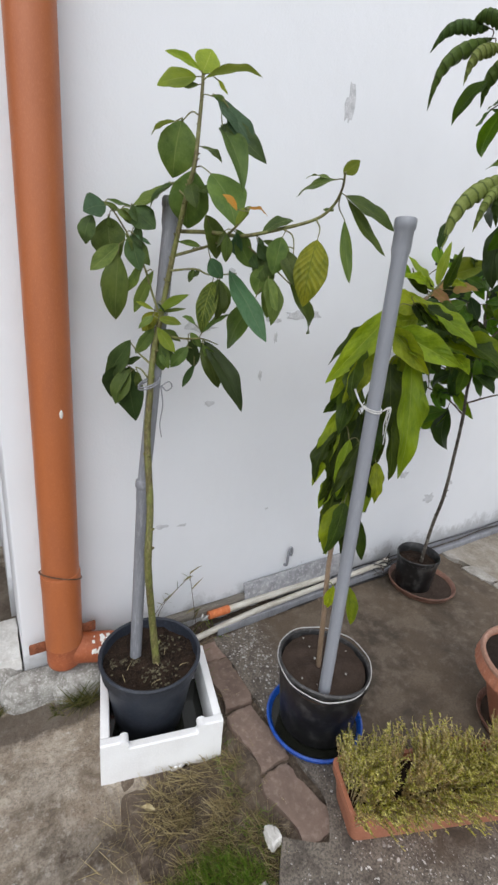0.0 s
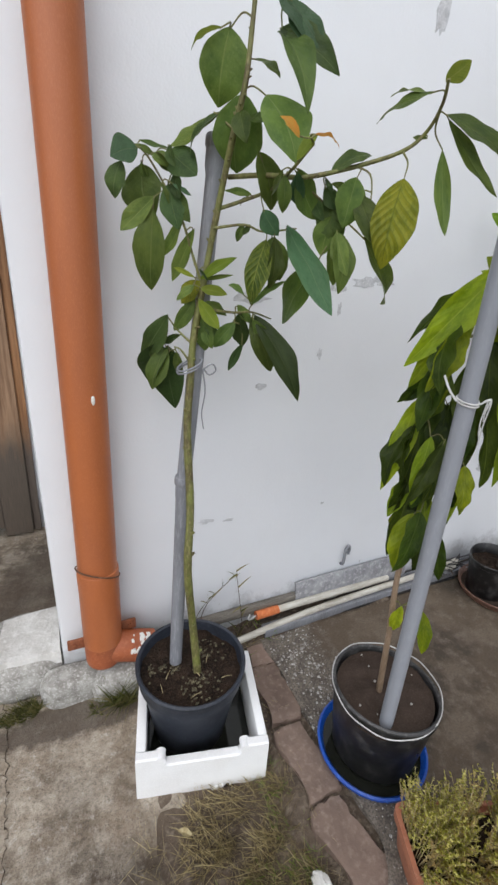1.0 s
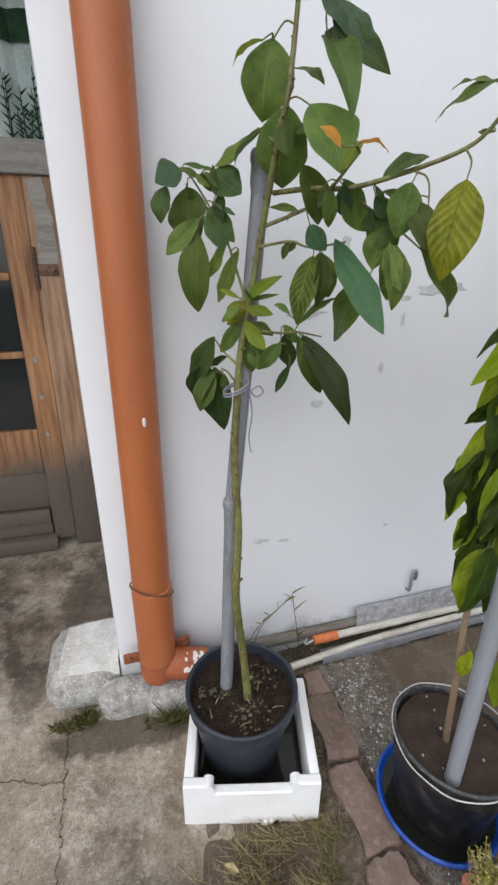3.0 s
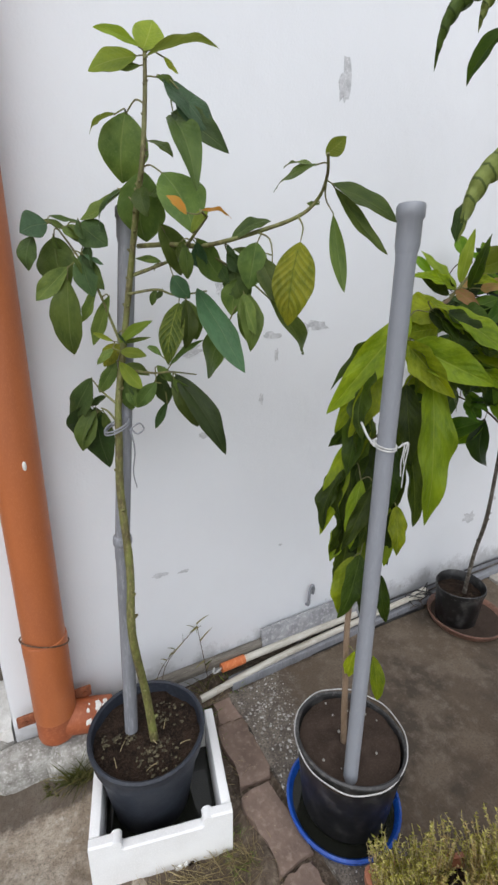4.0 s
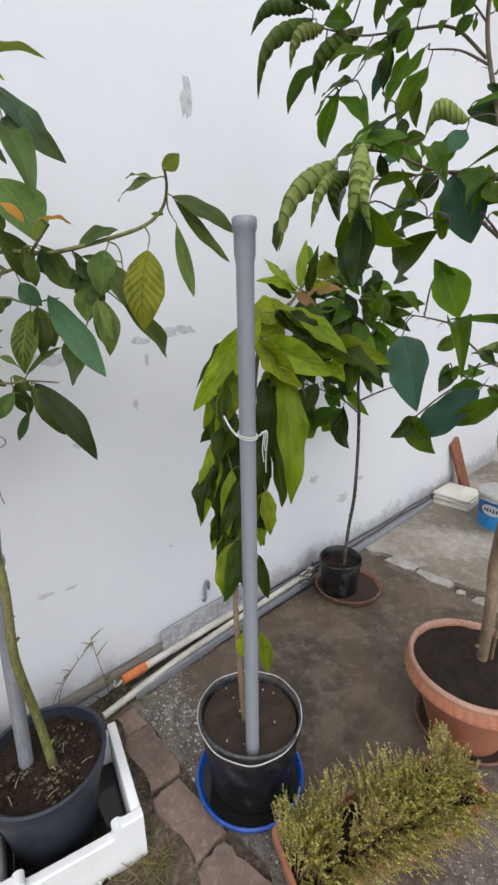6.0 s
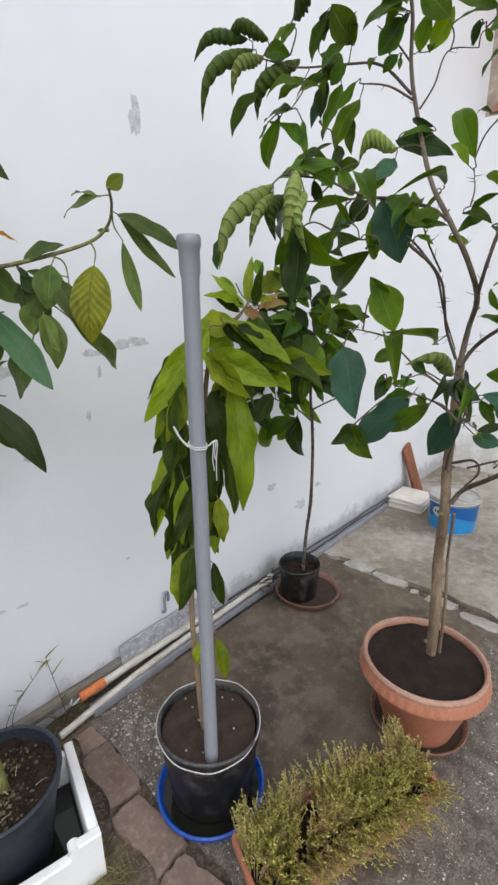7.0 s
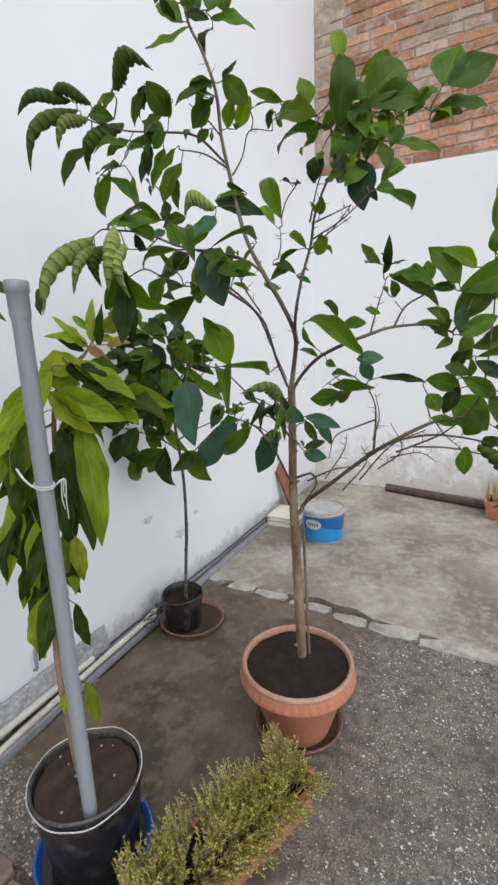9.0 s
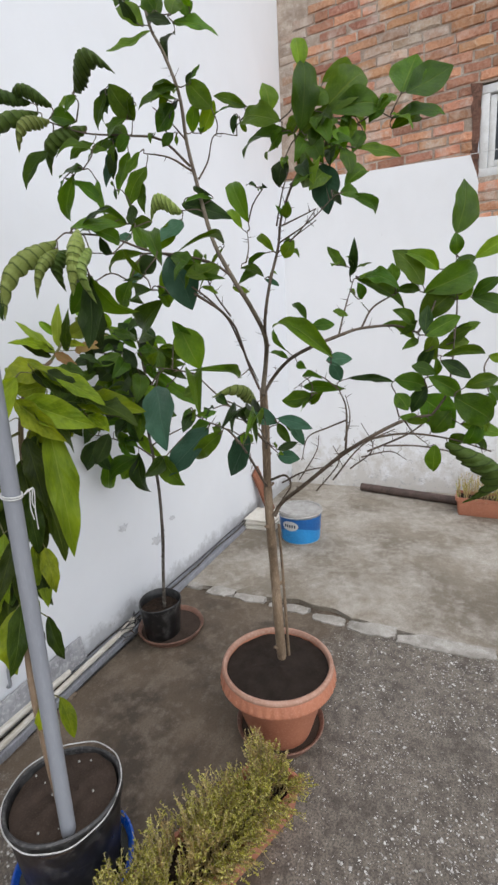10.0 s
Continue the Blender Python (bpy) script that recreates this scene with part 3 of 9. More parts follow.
def smooth_path(pts, n):
    """A Catmull-Rom curve through the points, n steps for each span."""
    p = [Vector(q) for q in pts]
    p = [2 * p[0] - p[1], *p, 2 * p[-1] - p[-2]]
    out = []
    for i in range(1, len(p) - 2):
        for k in range(n):
            t = k / n
            out.append(0.5 * (2 * p[i] + (p[i + 1] - p[i - 1]) * t + (2 * p[i - 1] - 5 * p[i] + 4 * p[i + 1] - p[i + 2]) * t * t + (3 * p[i] - p[i - 1] - 3 * p[i + 1] + p[i + 2]) * t ** 3))
    return out + [p[-2]]


def tube(bm, pts, r0, r1=None, seg=10, n=6, rough=0.0, seed=0, cap=True):
    """A round tapered tube along a curve through pts."""
    r1 = r0 if r1 is None else r1
    line = smooth_path(pts, n) if len(pts) > 2 and n > 1 else [Vector(q) for q in pts]
    rnd = random.Random(seed)
    side, rings = None, []
    for i, p in enumerate(line):
        d = (line[min(i + 1, len(line) - 1)] - line[max(i - 1, 0)]).normalized()
        if side is None:
            side = d.orthogonal().normalized()
        side = (side - d * side.dot(d)).normalized()
        other = d.cross(side)
        r = r0 + (r1 - r0) * i / (len(line) - 1)
        r *= 1 + rnd.uniform(-rough, rough)
        rings.append([bm.verts.new(p + r * (math.cos(2 * math.pi * k / seg) * side + math.sin(2 * math.pi * k / seg) * other)) for k in range(seg)])
    for a, b in zip(rings, rings[1:]):
        for k in range(seg):
            bm.faces.new((a[k], a[(k + 1) % seg], b[(k + 1) % seg], b[k]))
    if cap:
        bm.faces.new(rings[0][::-1])
        bm.faces.new(rings[-1])
    return bm


def block(bm, lo, hi, bevel=0.0, seg=2):
    """A box between two corners with rounded edges."""
    v = [bm.verts.new((x, y, z)) for x in (lo[0], hi[0]) for y in (lo[1], hi[1]) for z in (lo[2], hi[2])]
    f = [bm.faces.new([v[i] for i in q]) for q in ((0, 1, 3, 2), (4, 6, 7, 5), (0, 4, 5, 1), (2, 3, 7, 6), (0, 2, 6, 4), (1, 5, 7, 3))]
    if bevel:
        bmesh.ops.bevel(bm, geom=list({e for q in f for e in q.edges}), offset=bevel, segments=seg, affect="EDGES", profile=0.5)
    return bm


def prism(bm, outline, z0, z1, bevel=0.0):
    """An outline in plan pulled up from z0 to z1."""
    low = [bm.verts.new((x, y, z0)) for x, y in outline]
    top = [bm.verts.new((x, y, z1)) for x, y in outline]
    n = len(outline)
    cap = bm.faces.new(top)
    bm.faces.new(low[::-1])
    for i in range(n):
        bm.faces.new((low[i], low[(i + 1) % n], top[(i + 1) % n], top[i]))
    if bevel:
        bmesh.ops.bevel(bm, geom=list(cap.edges), offset=bevel, segments=2, affect="EDGES", profile=0.5)
    return bm


def ragged(pts, step, amount, seed=0):
    """An outline with its edges broken into uneven short runs."""
    rnd = random.Random(seed)
    out = []
    for (x0, y0), (x1, y1) in zip(pts, [*pts[1:], pts[0]]):
        d = math.hypot(x1 - x0, y1 - y0)
        k = max(1, int(d / step))
        for i in range(k):
            t = i / k
            out.append((x0 + (x1 - x0) * t + rnd.uniform(-amount, amount), y0 + (y1 - y0) * t + rnd.uniform(-amount, amount)))
    return out


def sheet(bm, x0, x1, y0, y1, nx, ny, height):
    """A grid over the plan whose height is a function of x and y."""
    g = [[bm.verts.new((x0 + (x1 - x0) * i / nx, y0 + (y1 - y0) * j / ny, height(x0 + (x1 - x0) * i / nx, y0 + (y1 - y0) * j / ny))) for j in range(ny + 1)] for i in range(nx + 1)]
    for i in range(nx):
        for j in range(ny):
            bm.faces.new((g[i][j], g[i + 1][j], g[i + 1][j + 1], g[i][j + 1]))
    return bm


# ---- setting ----
CRACKS = (((0.118, -0.01), (0.128, -0.128), (0.137, -0.245), (0.139, -0.346), (0.139, -0.444), (0.12, -0.7)), ((0.137, -0.245), (0.055, -0.227), (-0.022, -0.198), (-0.3, -0.15)))


def build_ground():
    bm = bmesh.new()
    for a, b in (((-40, -40), (40, 40)),):
        block(bm, (a[0], a[1], -0.6), (b[0], b[1], -0.075))
    structure("ground", bm, EARTH, "bare brown earth ground round the yard", "ground", False)
    # bed of earth between the concrete and the pavers, a little uneven
    bm = sheet(bmesh.new(), 0.25, 1.06, -2.6, -0.0, 60, 130, lambda x, y: -0.034 + 0.012 * noise.fractal((x * 7, y * 7, 0.3), 0.6, 2.0, 4) + 0.012 * min(1, max(0, (x - 0.80) / 0.08)) - 0.05 * min(1, max(0, (0.50 - x) / 0.06)))
    structure("soil_bed", bm, EARTH, "strip of trodden brown earth beside the pavers", "soil")
    bm = prism(bmesh.new(), ragged([(0.985, 0.0), (0.985, -0.5), (1.0, -0.78), (0.93, -0.87), (0.83, -0.80), (0.74, -0.90), (0.62, -1.5), (0.6, -3.4), (2.36, -3.4), (2.38, -1.9), (2.42, -1.45), (2.46, -1.05), (2.475, -0.5), (2.49, 0.0)], 0.04, 0.008, 3), -0.2, 0.0, 0.006)
    structure("floor_slab", bm, SLAB, "grey exposed-aggregate concrete slab with brown soil film", "concrete floor", False)
    bm = prism(bmesh.new(), ragged([(2.545, 0.0), (2.53, -0.5), (2.56, -0.65), (2.585, -0.74), (2.55, -0.82), (2.555, -0.97), (2.50, -1.05), (2.485, -1.25), (2.46, -1.45), (2.43, -1.9), (2.43, -5.0), (4.9, -5.0), (4.9, 0.0)], 0.05, 0.006, 5), -0.2, 0.004, 0.006)
    structure("floor_slab_smooth", bm, SLABSMOOTH, "smooth pale concrete slab with dark stains", "concrete floor", False)
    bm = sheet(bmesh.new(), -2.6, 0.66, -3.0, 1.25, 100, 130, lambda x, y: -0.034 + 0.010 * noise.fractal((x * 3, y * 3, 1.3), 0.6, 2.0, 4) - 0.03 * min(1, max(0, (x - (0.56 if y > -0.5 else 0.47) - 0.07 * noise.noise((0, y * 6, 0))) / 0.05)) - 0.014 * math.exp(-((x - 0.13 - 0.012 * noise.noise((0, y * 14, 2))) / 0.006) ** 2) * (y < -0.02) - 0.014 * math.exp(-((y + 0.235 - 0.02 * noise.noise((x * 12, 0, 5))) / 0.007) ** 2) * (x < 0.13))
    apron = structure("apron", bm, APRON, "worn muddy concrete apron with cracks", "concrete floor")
    # cracks filled with dark dirt
    for k, pts in enumerate(CRACKS):
        rnd = random.Random(40 + k)
        line = [p + Vector((rnd.uniform(-0.006, 0.006), rnd.uniform(-0.006, 0.006), 0)) for p in smooth_path([(x, y, -0.026) for x, y in pts], 10)]
        bm = bmesh.new()
        last = None
        for i, p in enumerate(line):
            d = (line[min(i + 1, len(line) - 1)] - line[max(i - 1, 0)]).normalized()
            side = Vector((-d.y, d.x, 0)) * rnd.uniform(-0.0008, 0.0016)
            z = -0.0305 + 0.010 * noise.fractal((p.x * 3, p.y * 3, 1.3), 0.6, 2.0, 4)
            row = [bm.verts.new((q.x, q.y, z + h)) for q, h in ((p - side, -0.004), (p, 0.0), (p + side, -0.004))]
            if last:
                for j in range(2):
                    bm.faces.new((last[j], last[j + 1], row[j + 1], row[j]))
            last = row
        part("crack", bm, EARTH, apron, "dirt-filled crack")
    # mortar strip that closes the joint between the slabs
    bm = prism(bmesh.new(), ragged([(2.46, 0), (2.44, -0.6), (2.42, -1.1), (2.38, -1.5), (2.32, -2.4), (2.5, -2.4), (2.54, -1.4), (2.61, -0.9), (2.61, -0.5), (2.58, 0)], 0.06, 0.005, 8), -0.1, -0.022)
    joint = structure("floor_joint", bm, EARTH, "dark joint between two slabs, filled with broken mortar", "floor joint", False)
    rnd = random.Random(12)
    # each patch: where it begins and ends along the joint, its middle and half its width
    for y0, y1, xm, w in ((-0.06, -0.15, 2.53, 0.03), (-0.215, -0.371, 2.515, 0.050), (-0.386, -0.562, 2.50, 0.040), (-0.60, -0.64, 2.485, 0.022), (-0.689, -0.824, 2.482, 0.042), (-0.858, -1.027, 2.452, 0.036), (-1.042, -1.271, 2.440, 0.054), (-1.281, -1.695, 2.425, 0.055), (-1.71, -2.3, 2.395, 0.055)):
        d = y1 - y0
        out = [(xm - w * rnd.uniform(0.5, 1.0), y0), (xm - w * rnd.uniform(0.85, 1.1), y0 + d * 0.4), (xm - w * rnd.uniform(0.6, 1.1), y0 + d * 0.75), (xm - w * rnd.uniform(0.2, 0.7), y1), (xm + w * rnd.uniform(0.5, 1.0), y1), (xm + w * rnd.uniform(0.8, 1.15), y0 + d * 0.6), (xm + w * rnd.uniform(0.7, 1.1), y0 + d * 0.3), (xm + w * rnd.uniform(0.1, 0.7), y0)]
        part("mortar_patch", prism(bmesh.new(), ragged(out, 0.016, 0.006, int(-y0 * 1000)), -0.03, 0.0058 + rnd.uniform(-0.0008, 0.0008), 0.002), MORTAR, joint)


def build_walls():
    # long white wall with its free end beside the door recess
    bm = block(bmesh.new(), (0.285, 0.0, -0.3), (5.2, 0.42, 5.2), 0.012)
    # the free end is a little out of plumb
    for v in bm.verts:
        if v.co.x < 0.4:
            v.co.x += 0.018 * (1 - v.co.z / 1.75)
    wall = structure("wall_long", bm, WALL, "long white-painted rendered wall with flaking marks", "wall")
    bm = block(bmesh.new(), (0.287, 0.42, -0.3), (0.7, 1.3, 5.2))
    structure("wall_recess_side", bm, WALL, "white side wall of the door recess", "wall", False)
    # bare places where the paint has come off
    spots = ((1.408, 1.97, 0.02, 0.055, 5), (1.00, 1.40, 0.012, 0.02, 1), (1.18, 1.262, 0.03, 0.012, 2), (1.285, 1.285, 0.05, 0.016, 3), (1.36, 1.29, 0.04, 0.02, 4), (0.945, 0.965, 0.018, 0.011, 6), (1.146, 1.062, 0.011, 0.02, 7), (1.20, 1.20, 0.007, 0.02, 14), (0.90, 1.225, 0.05, 0.02, 15), (2.085, 0.535, 0.035, 0.022, 8), (2.34, 0.36, 0.05, 0.03, 9), (2.5, 0.43, 0.03, 0.015, 16), (0.78, 0.51, 0.03, 0.008, 10), (0.86, 0.50, 0.02, 0.006, 11), (1.24, 0.50, 0.008, 0.005, 12), (2.0, 1.02, 0.03, 0.01, 13), (2.28, 1.33, 0.05, 0.008, 17), (1.02, 2.16, 0.012, 0.03, 18))
    for x, z, w, h, seed in spots:
        rnd = random.Random(seed)
        out = []
        for k in range(16):
            a = 2 * math.pi * k / 16
            q = 1 + rnd.uniform(-0.42, 0.3)
            out.append((w * q * math.cos(a), h * q * math.sin(a)))
        bm = prism(bmesh.new(), out, 0.0, 0.0012)
        bmesh.ops.transform(bm, matrix=pose(x, -0.0002, z, 90, 0, 0), verts=bm.verts)
        part("bare_patch", bm, FLAKE, wall, "", False)
    # pocket with a bent conduit end in the wall
    bm = tube(bmesh.new(), ((1.375, 0.01, 0.19), (1.375, -0.016, 0.20), (1.376, -0.018, 0.262), (1.388, -0.018, 0.285), (1.40, -0.012, 0.262), (1.402, -0.006, 0.235)), 0.006, seg=8)
    part("conduit_end", bm, OLDPVC, wall, "grey bent plastic conduit end")
    # white lower part of the end wall, plastered proud of the bricks
    bm = bmesh.new()
    out = [(-1.60, -0.3), (0.0, -0.3), (0.0, 2.86), (-0.35, 2.835), (-0.8, 2.80), (-1.1, 2.785), (-1.4, 2.77), (-1.555, 2.76), (-1.575, 2.70), (-1.60, 2.63), (-1.62, 2.55), (-1.615, 2.42), (-1.62, 2.3), (-3.5, 2.2), (-3.5, -0.3)]
    low, top = [bm.verts.new((4.67, y, z)) for y, z in out], [bm.verts.new((4.71, y, z)) for y, z in out]
    bm.faces.new(low[::-1])
    for i in range(len(out)):
        j = (i + 1) % len(out)
        bm.faces.new((low[i], low[j], top[j], top[i]))
    bmesh.ops.recalc_face_normals(bm, faces=bm.faces)
    structure("wall_end_plaster", bm, PLASTER, "white plaster over the lower end wall, ragged upper edge", "wall", False)
    bm = bmesh.new()
    for lo, hi in (((4.715, -1.60, -0.3), (5.1, 0.0, 5.2)), ((4.715, -3.6, -0.3), (5.1, -1.60, 2.60)), ((4.715, -3.6, 3.25), (5.1, -1.60, 5.2)), ((4.715, -3.6, 2.60), (5.1, -2.51, 3.25))):
        block(bm, lo, hi)
    return structure("wall_end", bm, BRICKWALL, "old red brick end wall with wide lime joints", "brick wall", False)


def build_bricks(wall):
    """The courses above and beside the white plaster, each brick on its own."""
    rnd = random.Random(5)
    kinds = []
    for k in range(12):
        bm = bmesh.new()
        front = []
        for i in range(6):
            col = []
            for j in range(4):
                rim = i in (0, 5) or j in (0, 3)
                y, z = (0, 0.035, 0.3, 0.7, 0.965, 1)[i] - 0.5, (0, 0.13, 0.87, 1)[j] - 0.5
                corner = i in (0, 5) and j in (0, 3)
                chip = rnd.random() < 0.25 and corner
                col.append(bm.verts.new(((0.016 if chip else 0.009 if rim else -0.004) + rnd.uniform(-0.004, 0.004), y * (0.93 if chip else 1) + rnd.uniform(-0.016, 0.016), z * (0.8 if chip else 1) + rnd.uniform(-0.075, 0.075))))
            front.append(col)
        for p, q in zip(front, front[1:]):
            for j in range(3):
                bm.faces.new((p[j], p[j + 1], q[j + 1], q[j]))
        bmesh.ops.recalc_face_normals(bm, faces=bm.faces)
        if sum(f.normal.x for f in bm.faces) > 0:
            bmesh.ops.reverse_faces(bm, faces=bm.faces)
        kinds.append([meshed("brick", bm.copy(), m, False) for m in (BRICK, BRICKBROWN, BRICKGREY)])
        bm.free()
    z, row = 2.30, 0
    while z < 4.2:
        y = -0.02 - (0.11 if row % 2 else 0.0) + 0.03 * noise.noise((0, 3, z * 3))
        rise = 0.010 * noise.noise((4, 1, z * 2))
        while y > -2.3:
            w = rnd.choice((0.225, 0.235, 0.24, 0.215, 0.23, 0.11, 0.19))
            # bricks are cut at the window's jamb
            if 2.58 < z < 3.27 and y > -1.50 and y - w < -1.57:
                w = y + 1.565
            c = y - w / 2
            edge = 2.86 + 0.06 * c
            hidden = (c > -1.56 and z < edge - 0.02) or (2.58 < z < 3.27 and c - w / 2 < -1.57)
            y -= w + rnd.uniform(0.003, 0.010)
            # towards the corner the bricks are smeared over with mortar
            smeared = 0.75 * max(0, 1 - abs(c) / 0.5) + 0.5 * noise.noise((c * 2.3, z * 2.3, 17)) > 0.52
            if hidden or (smeared and rnd.random() < (0.6 if c > -0.35 else 0.12)):
                continue
            tone = noise.noise((c * 1.4, z * 1.4, 7)) + rnd.uniform(-0.4, 0.4)
            ob = new("brick", kinds[rnd.randrange(12)][2 if smeared or tone > 0.55 else 1 if tone < -0.15 else 0])
            ob.parent = wall
            ob.location = (4.7115 + rnd.uniform(-0.005, 0.004) + (0.004 if smeared else 0), c, z + rise * math.sin(c * 3) + rnd.uniform(-0.003, 0.003))
            ob.scale = (1, w, 0.0715 + rnd.uniform(-0.003, 0.002))
            ob.rotation_euler = (radians(rnd.uniform(-0.9, 0.9)), 0, radians(rnd.uniform(-1.5, 1.5)))
        z += 0.0765
        row += 1


def build_window():
    win = thing("window_1", "white-painted wooden casement window in the brick wall", "window", (4.765, -2.055, 2.60), kind="structure")
    for name, lo, hi in (("frame_sill", (-0.05, -0.44, 0.0), (0.05, 0.44, 0.06)), ("frame_head", (-0.04, -0.44, 0.58), (0.05, 0.44, 0.64)), ("frame_jamb", (-0.04, 0.38, 0.061), (0.05, 0.44, 0.579)), ("frame_jamb", (-0.04, -0.44, 0.061), (0.05, -0.38, 0.579)), ("sash_stile", (-0.02, 0.33, 0.07), (0.03, 0.375, 0.57)), ("sash_rail", (-0.02, -0.375, 0.07), (0.03, 0.329, 0.115)), ("sash_rail", (-0.02, -0.375, 0.53), (0.03, 0.329, 0.57)), ("glazing_bar", (-0.015, 0.12, 0.116), (0.0, 0.145, 0.529))):
        part(name, block(bmesh.new(), lo, hi, 0.005), WINFRAME, win)
    part("pane", block(bmesh.new(), (0.002, -0.37, 0.116), (0.008, 0.328, 0.528)), GLASS, win, "dark window glass")
    out = ragged([(0.442, 0.0), (0.505, -0.01), (0.50, 0.3), (0.512, 0.66), (0.442, 0.65)], 0.05, 0.008, 12)
    bm = prism(bmesh.new(), out, -0.01, 0.03)
    bmesh.ops.transform(bm, matrix=Matrix(((0, 0, 1, -0.05), (1, 0, 0, 0), (0, 1, 0, 0), (0, 0, 0, 1))), verts=bm.verts)
    part("reveal_edge", bm, BRICKSHADED, win, "broken brick edge beside the frame, painted dark as shaded", False)
    bm = tube(bmesh.new(), ((4.64, -1.55, 2.755), (4.63, -2.5, 2.73)), 0.003, seg=6)
    tagged(new("clothes_line", meshed("clothes_line", bm, STRING)), "thin white line stretched below the window", "line")


def build_door():
    """Wooden door with panes, set back a metre in the recess, with a transom window above."""
    bm = bmesh.new()
    for lo, hi in (((-2.2, 1.03, -0.3), (-1.05, 1.3, 5.2)), ((0.24, 1.03, -0.3), (0.287, 1.3, 5.2)), ((-1.05, 1.03, 2.6), (0.24, 1.3, 5.2))):
        block(bm, lo, hi)
    structure("wall_door", bm, WALL, "white wall round the wooden door", "wall", False)
    # unseen ceiling and far wall, added to keep sky light out of the recess
    structure("recess_ceiling", block(bmesh.new(), (-2.2, 0.02, 2.62), (0.285, 1.028, 2.75)), WALL, "unseen ceiling added to shade the door recess", "ceiling", False)
    structure("wall_recess_far", block(bmesh.new(), (-1.4, 0.02, -0.3), (-1.2, 1.028, 2.618)), WALL, "unseen far side wall added to close the door recess", "wall", False)
    door = thing("door_1", "weathered varnished wooden door with small panes, grey at the foot", "door", (0, 1.0, 0.0), kind="structure")
    fr = part("frame_post", block(bmesh.new(), (0.080, -0.03, -0.02), (0.205, 0.06, 1.667), 0.006), FRAMEWOOD, door, "faded wooden door post")
    part("frame_post", block(bmesh.new(), (0.205, -0.01, -0.02), (0.24, 0.06, 1.665), 0.004), DOORWOOD, door)
    part("beam", block(bmesh.new(), (-1.05, -0.05, 1.668), (0.26, 0.06, 1.76), 0.006), BEAM, door, "grey weathered cross beam")
    part("stile", block(bmesh.new(), (-0.022, -0.02, 0.02), (0.079, 0.025, 1.667), 0.006), DOORWOOD, door)
    for z0, z1 in ((0.40, 0.62), (0.955, 0.985), (1.28, 1.31), (1.55, 1.667)):
        part("rail", block(bmesh.new(), (-0.9, -0.016, z0), (-0.024, 0.022, z1), 0.005), DOORWOOD, door)
    for z0, z1 in ((0.622, 0.953), (0.987, 1.278), (1.312, 1.548)):
        part("pane", block(bmesh.new(), (-0.9, 0.004, z0), (-0.024, 0.009, z1)), GLASS, door, "dark glass pane")
    part("panel", block(bmesh.new(), (-0.9, 0.0, 0.20), (-0.024, 0.018, 0.398), 0.004), FRAMEWOOD, door)
    part("kick_board", block(bmesh.new(), (-0.9, -0.024, 0.12), (-0.03, 0.015, 0.195), 0.006), FRAMEWOOD, door)
    part("threshold", block(bmesh.new(), (-0.9, -0.06, -0.02), (-0.008, 0.03, 0.05), 0.008), FRAMEWOOD, door, "grey rotten threshold board")
    part("foot_board", block(bmesh.new(), (-0.9, -0.012, 0.052), (-0.03, 0.012, 0.116), 0.004), FRAMEWOOD, door)
    # paint left on the upper post, and the dark space behind the door
    out = ragged([(0.098, 1.30), (0.165, 1.32), (0.18, 1.45), (0.15, 1.66), (0.088, 1.66), (0.11, 1.5)], 0.03, 0.008, 4)
    bm = prism(bmesh.new(), out, 0.0, 0.0015)
    bmesh.ops.transform(bm, matrix=pose(0, -0.0303, 0, 90, 0, 0), verts=bm.verts)
    part("old_paint", bm, BEAM, door, "flaking white paint", False)
    part("back_board", block(bmesh.new(), (-1.0, 0.07, -0.02), (0.239, 0.09, 1.76)), FRAMEWOOD, door)
    hinge = bmesh.new()
    block(hinge, (0.092, -0.038, 1.30), (0.17, -0.031, 1.345), 0.002)
    tube(hinge, ((0.083, -0.036, 1.25), (0.083, -0.036, 1.41)), 0.010, seg=8)
    part("hinge", hinge, WIRE, door, "rusty strap hinge")
    for z in (0.95, 0.78, 0.60):
        part("knot", lathe(bmesh.new(), ((0.012, -0.002), (0.011, 0.003), (0.007, 0.0035), (0.006, 0.001), (0.002, 0.001)), 12), BEAM, door, "pale wooden plug").matrix_basis = pose(0.02, -0.022, z, 90, 0, 0)
    win = thing("window_2", "transom window with a pale curtain behind the glass", "window", (0, 1.0, 1.76), kind="structure")
    part("frame_bar", block(bmesh.new(), (-1.05, -0.02, 0.002), (0.24, 0.05, 0.03), 0.004), BEAM, win)
    part("frame_jamb", block(bmesh.new(), (0.2, -0.02, 0.031), (0.24, 0.05, 0.84), 0.004), FRAMEWOOD, win)
    bm = sheet(bmesh.new(), -1.05, 0.2, 0.0, 0.81, 90, 4, lambda x, y: 0.012 * math.sin(x * 46) + 0.006 * math.sin(x * 111))
    bmesh.ops.transform(bm, matrix=pose(0, 0.1, 0.03, 90, 0, 0), verts=bm.verts)
    part("curtain", bm, CURTAIN, win, "pale grey-green curtain")
    bm = sheet(bmesh.new(), -1.05, 0.2, 0.0, 0.10, 60, 3, lambda x, y: 0.012 * math.sin(x * 46) + 0.006 * math.sin(x * 111))
    bmesh.ops.transform(bm, matrix=pose(0, 0.09, 0.36, 90, 0, 0), verts=bm.verts)
    part("curtain_band", bm, CURTAINDARK, win, "dark green band of the curtain")
    rnd = random.Random(9)
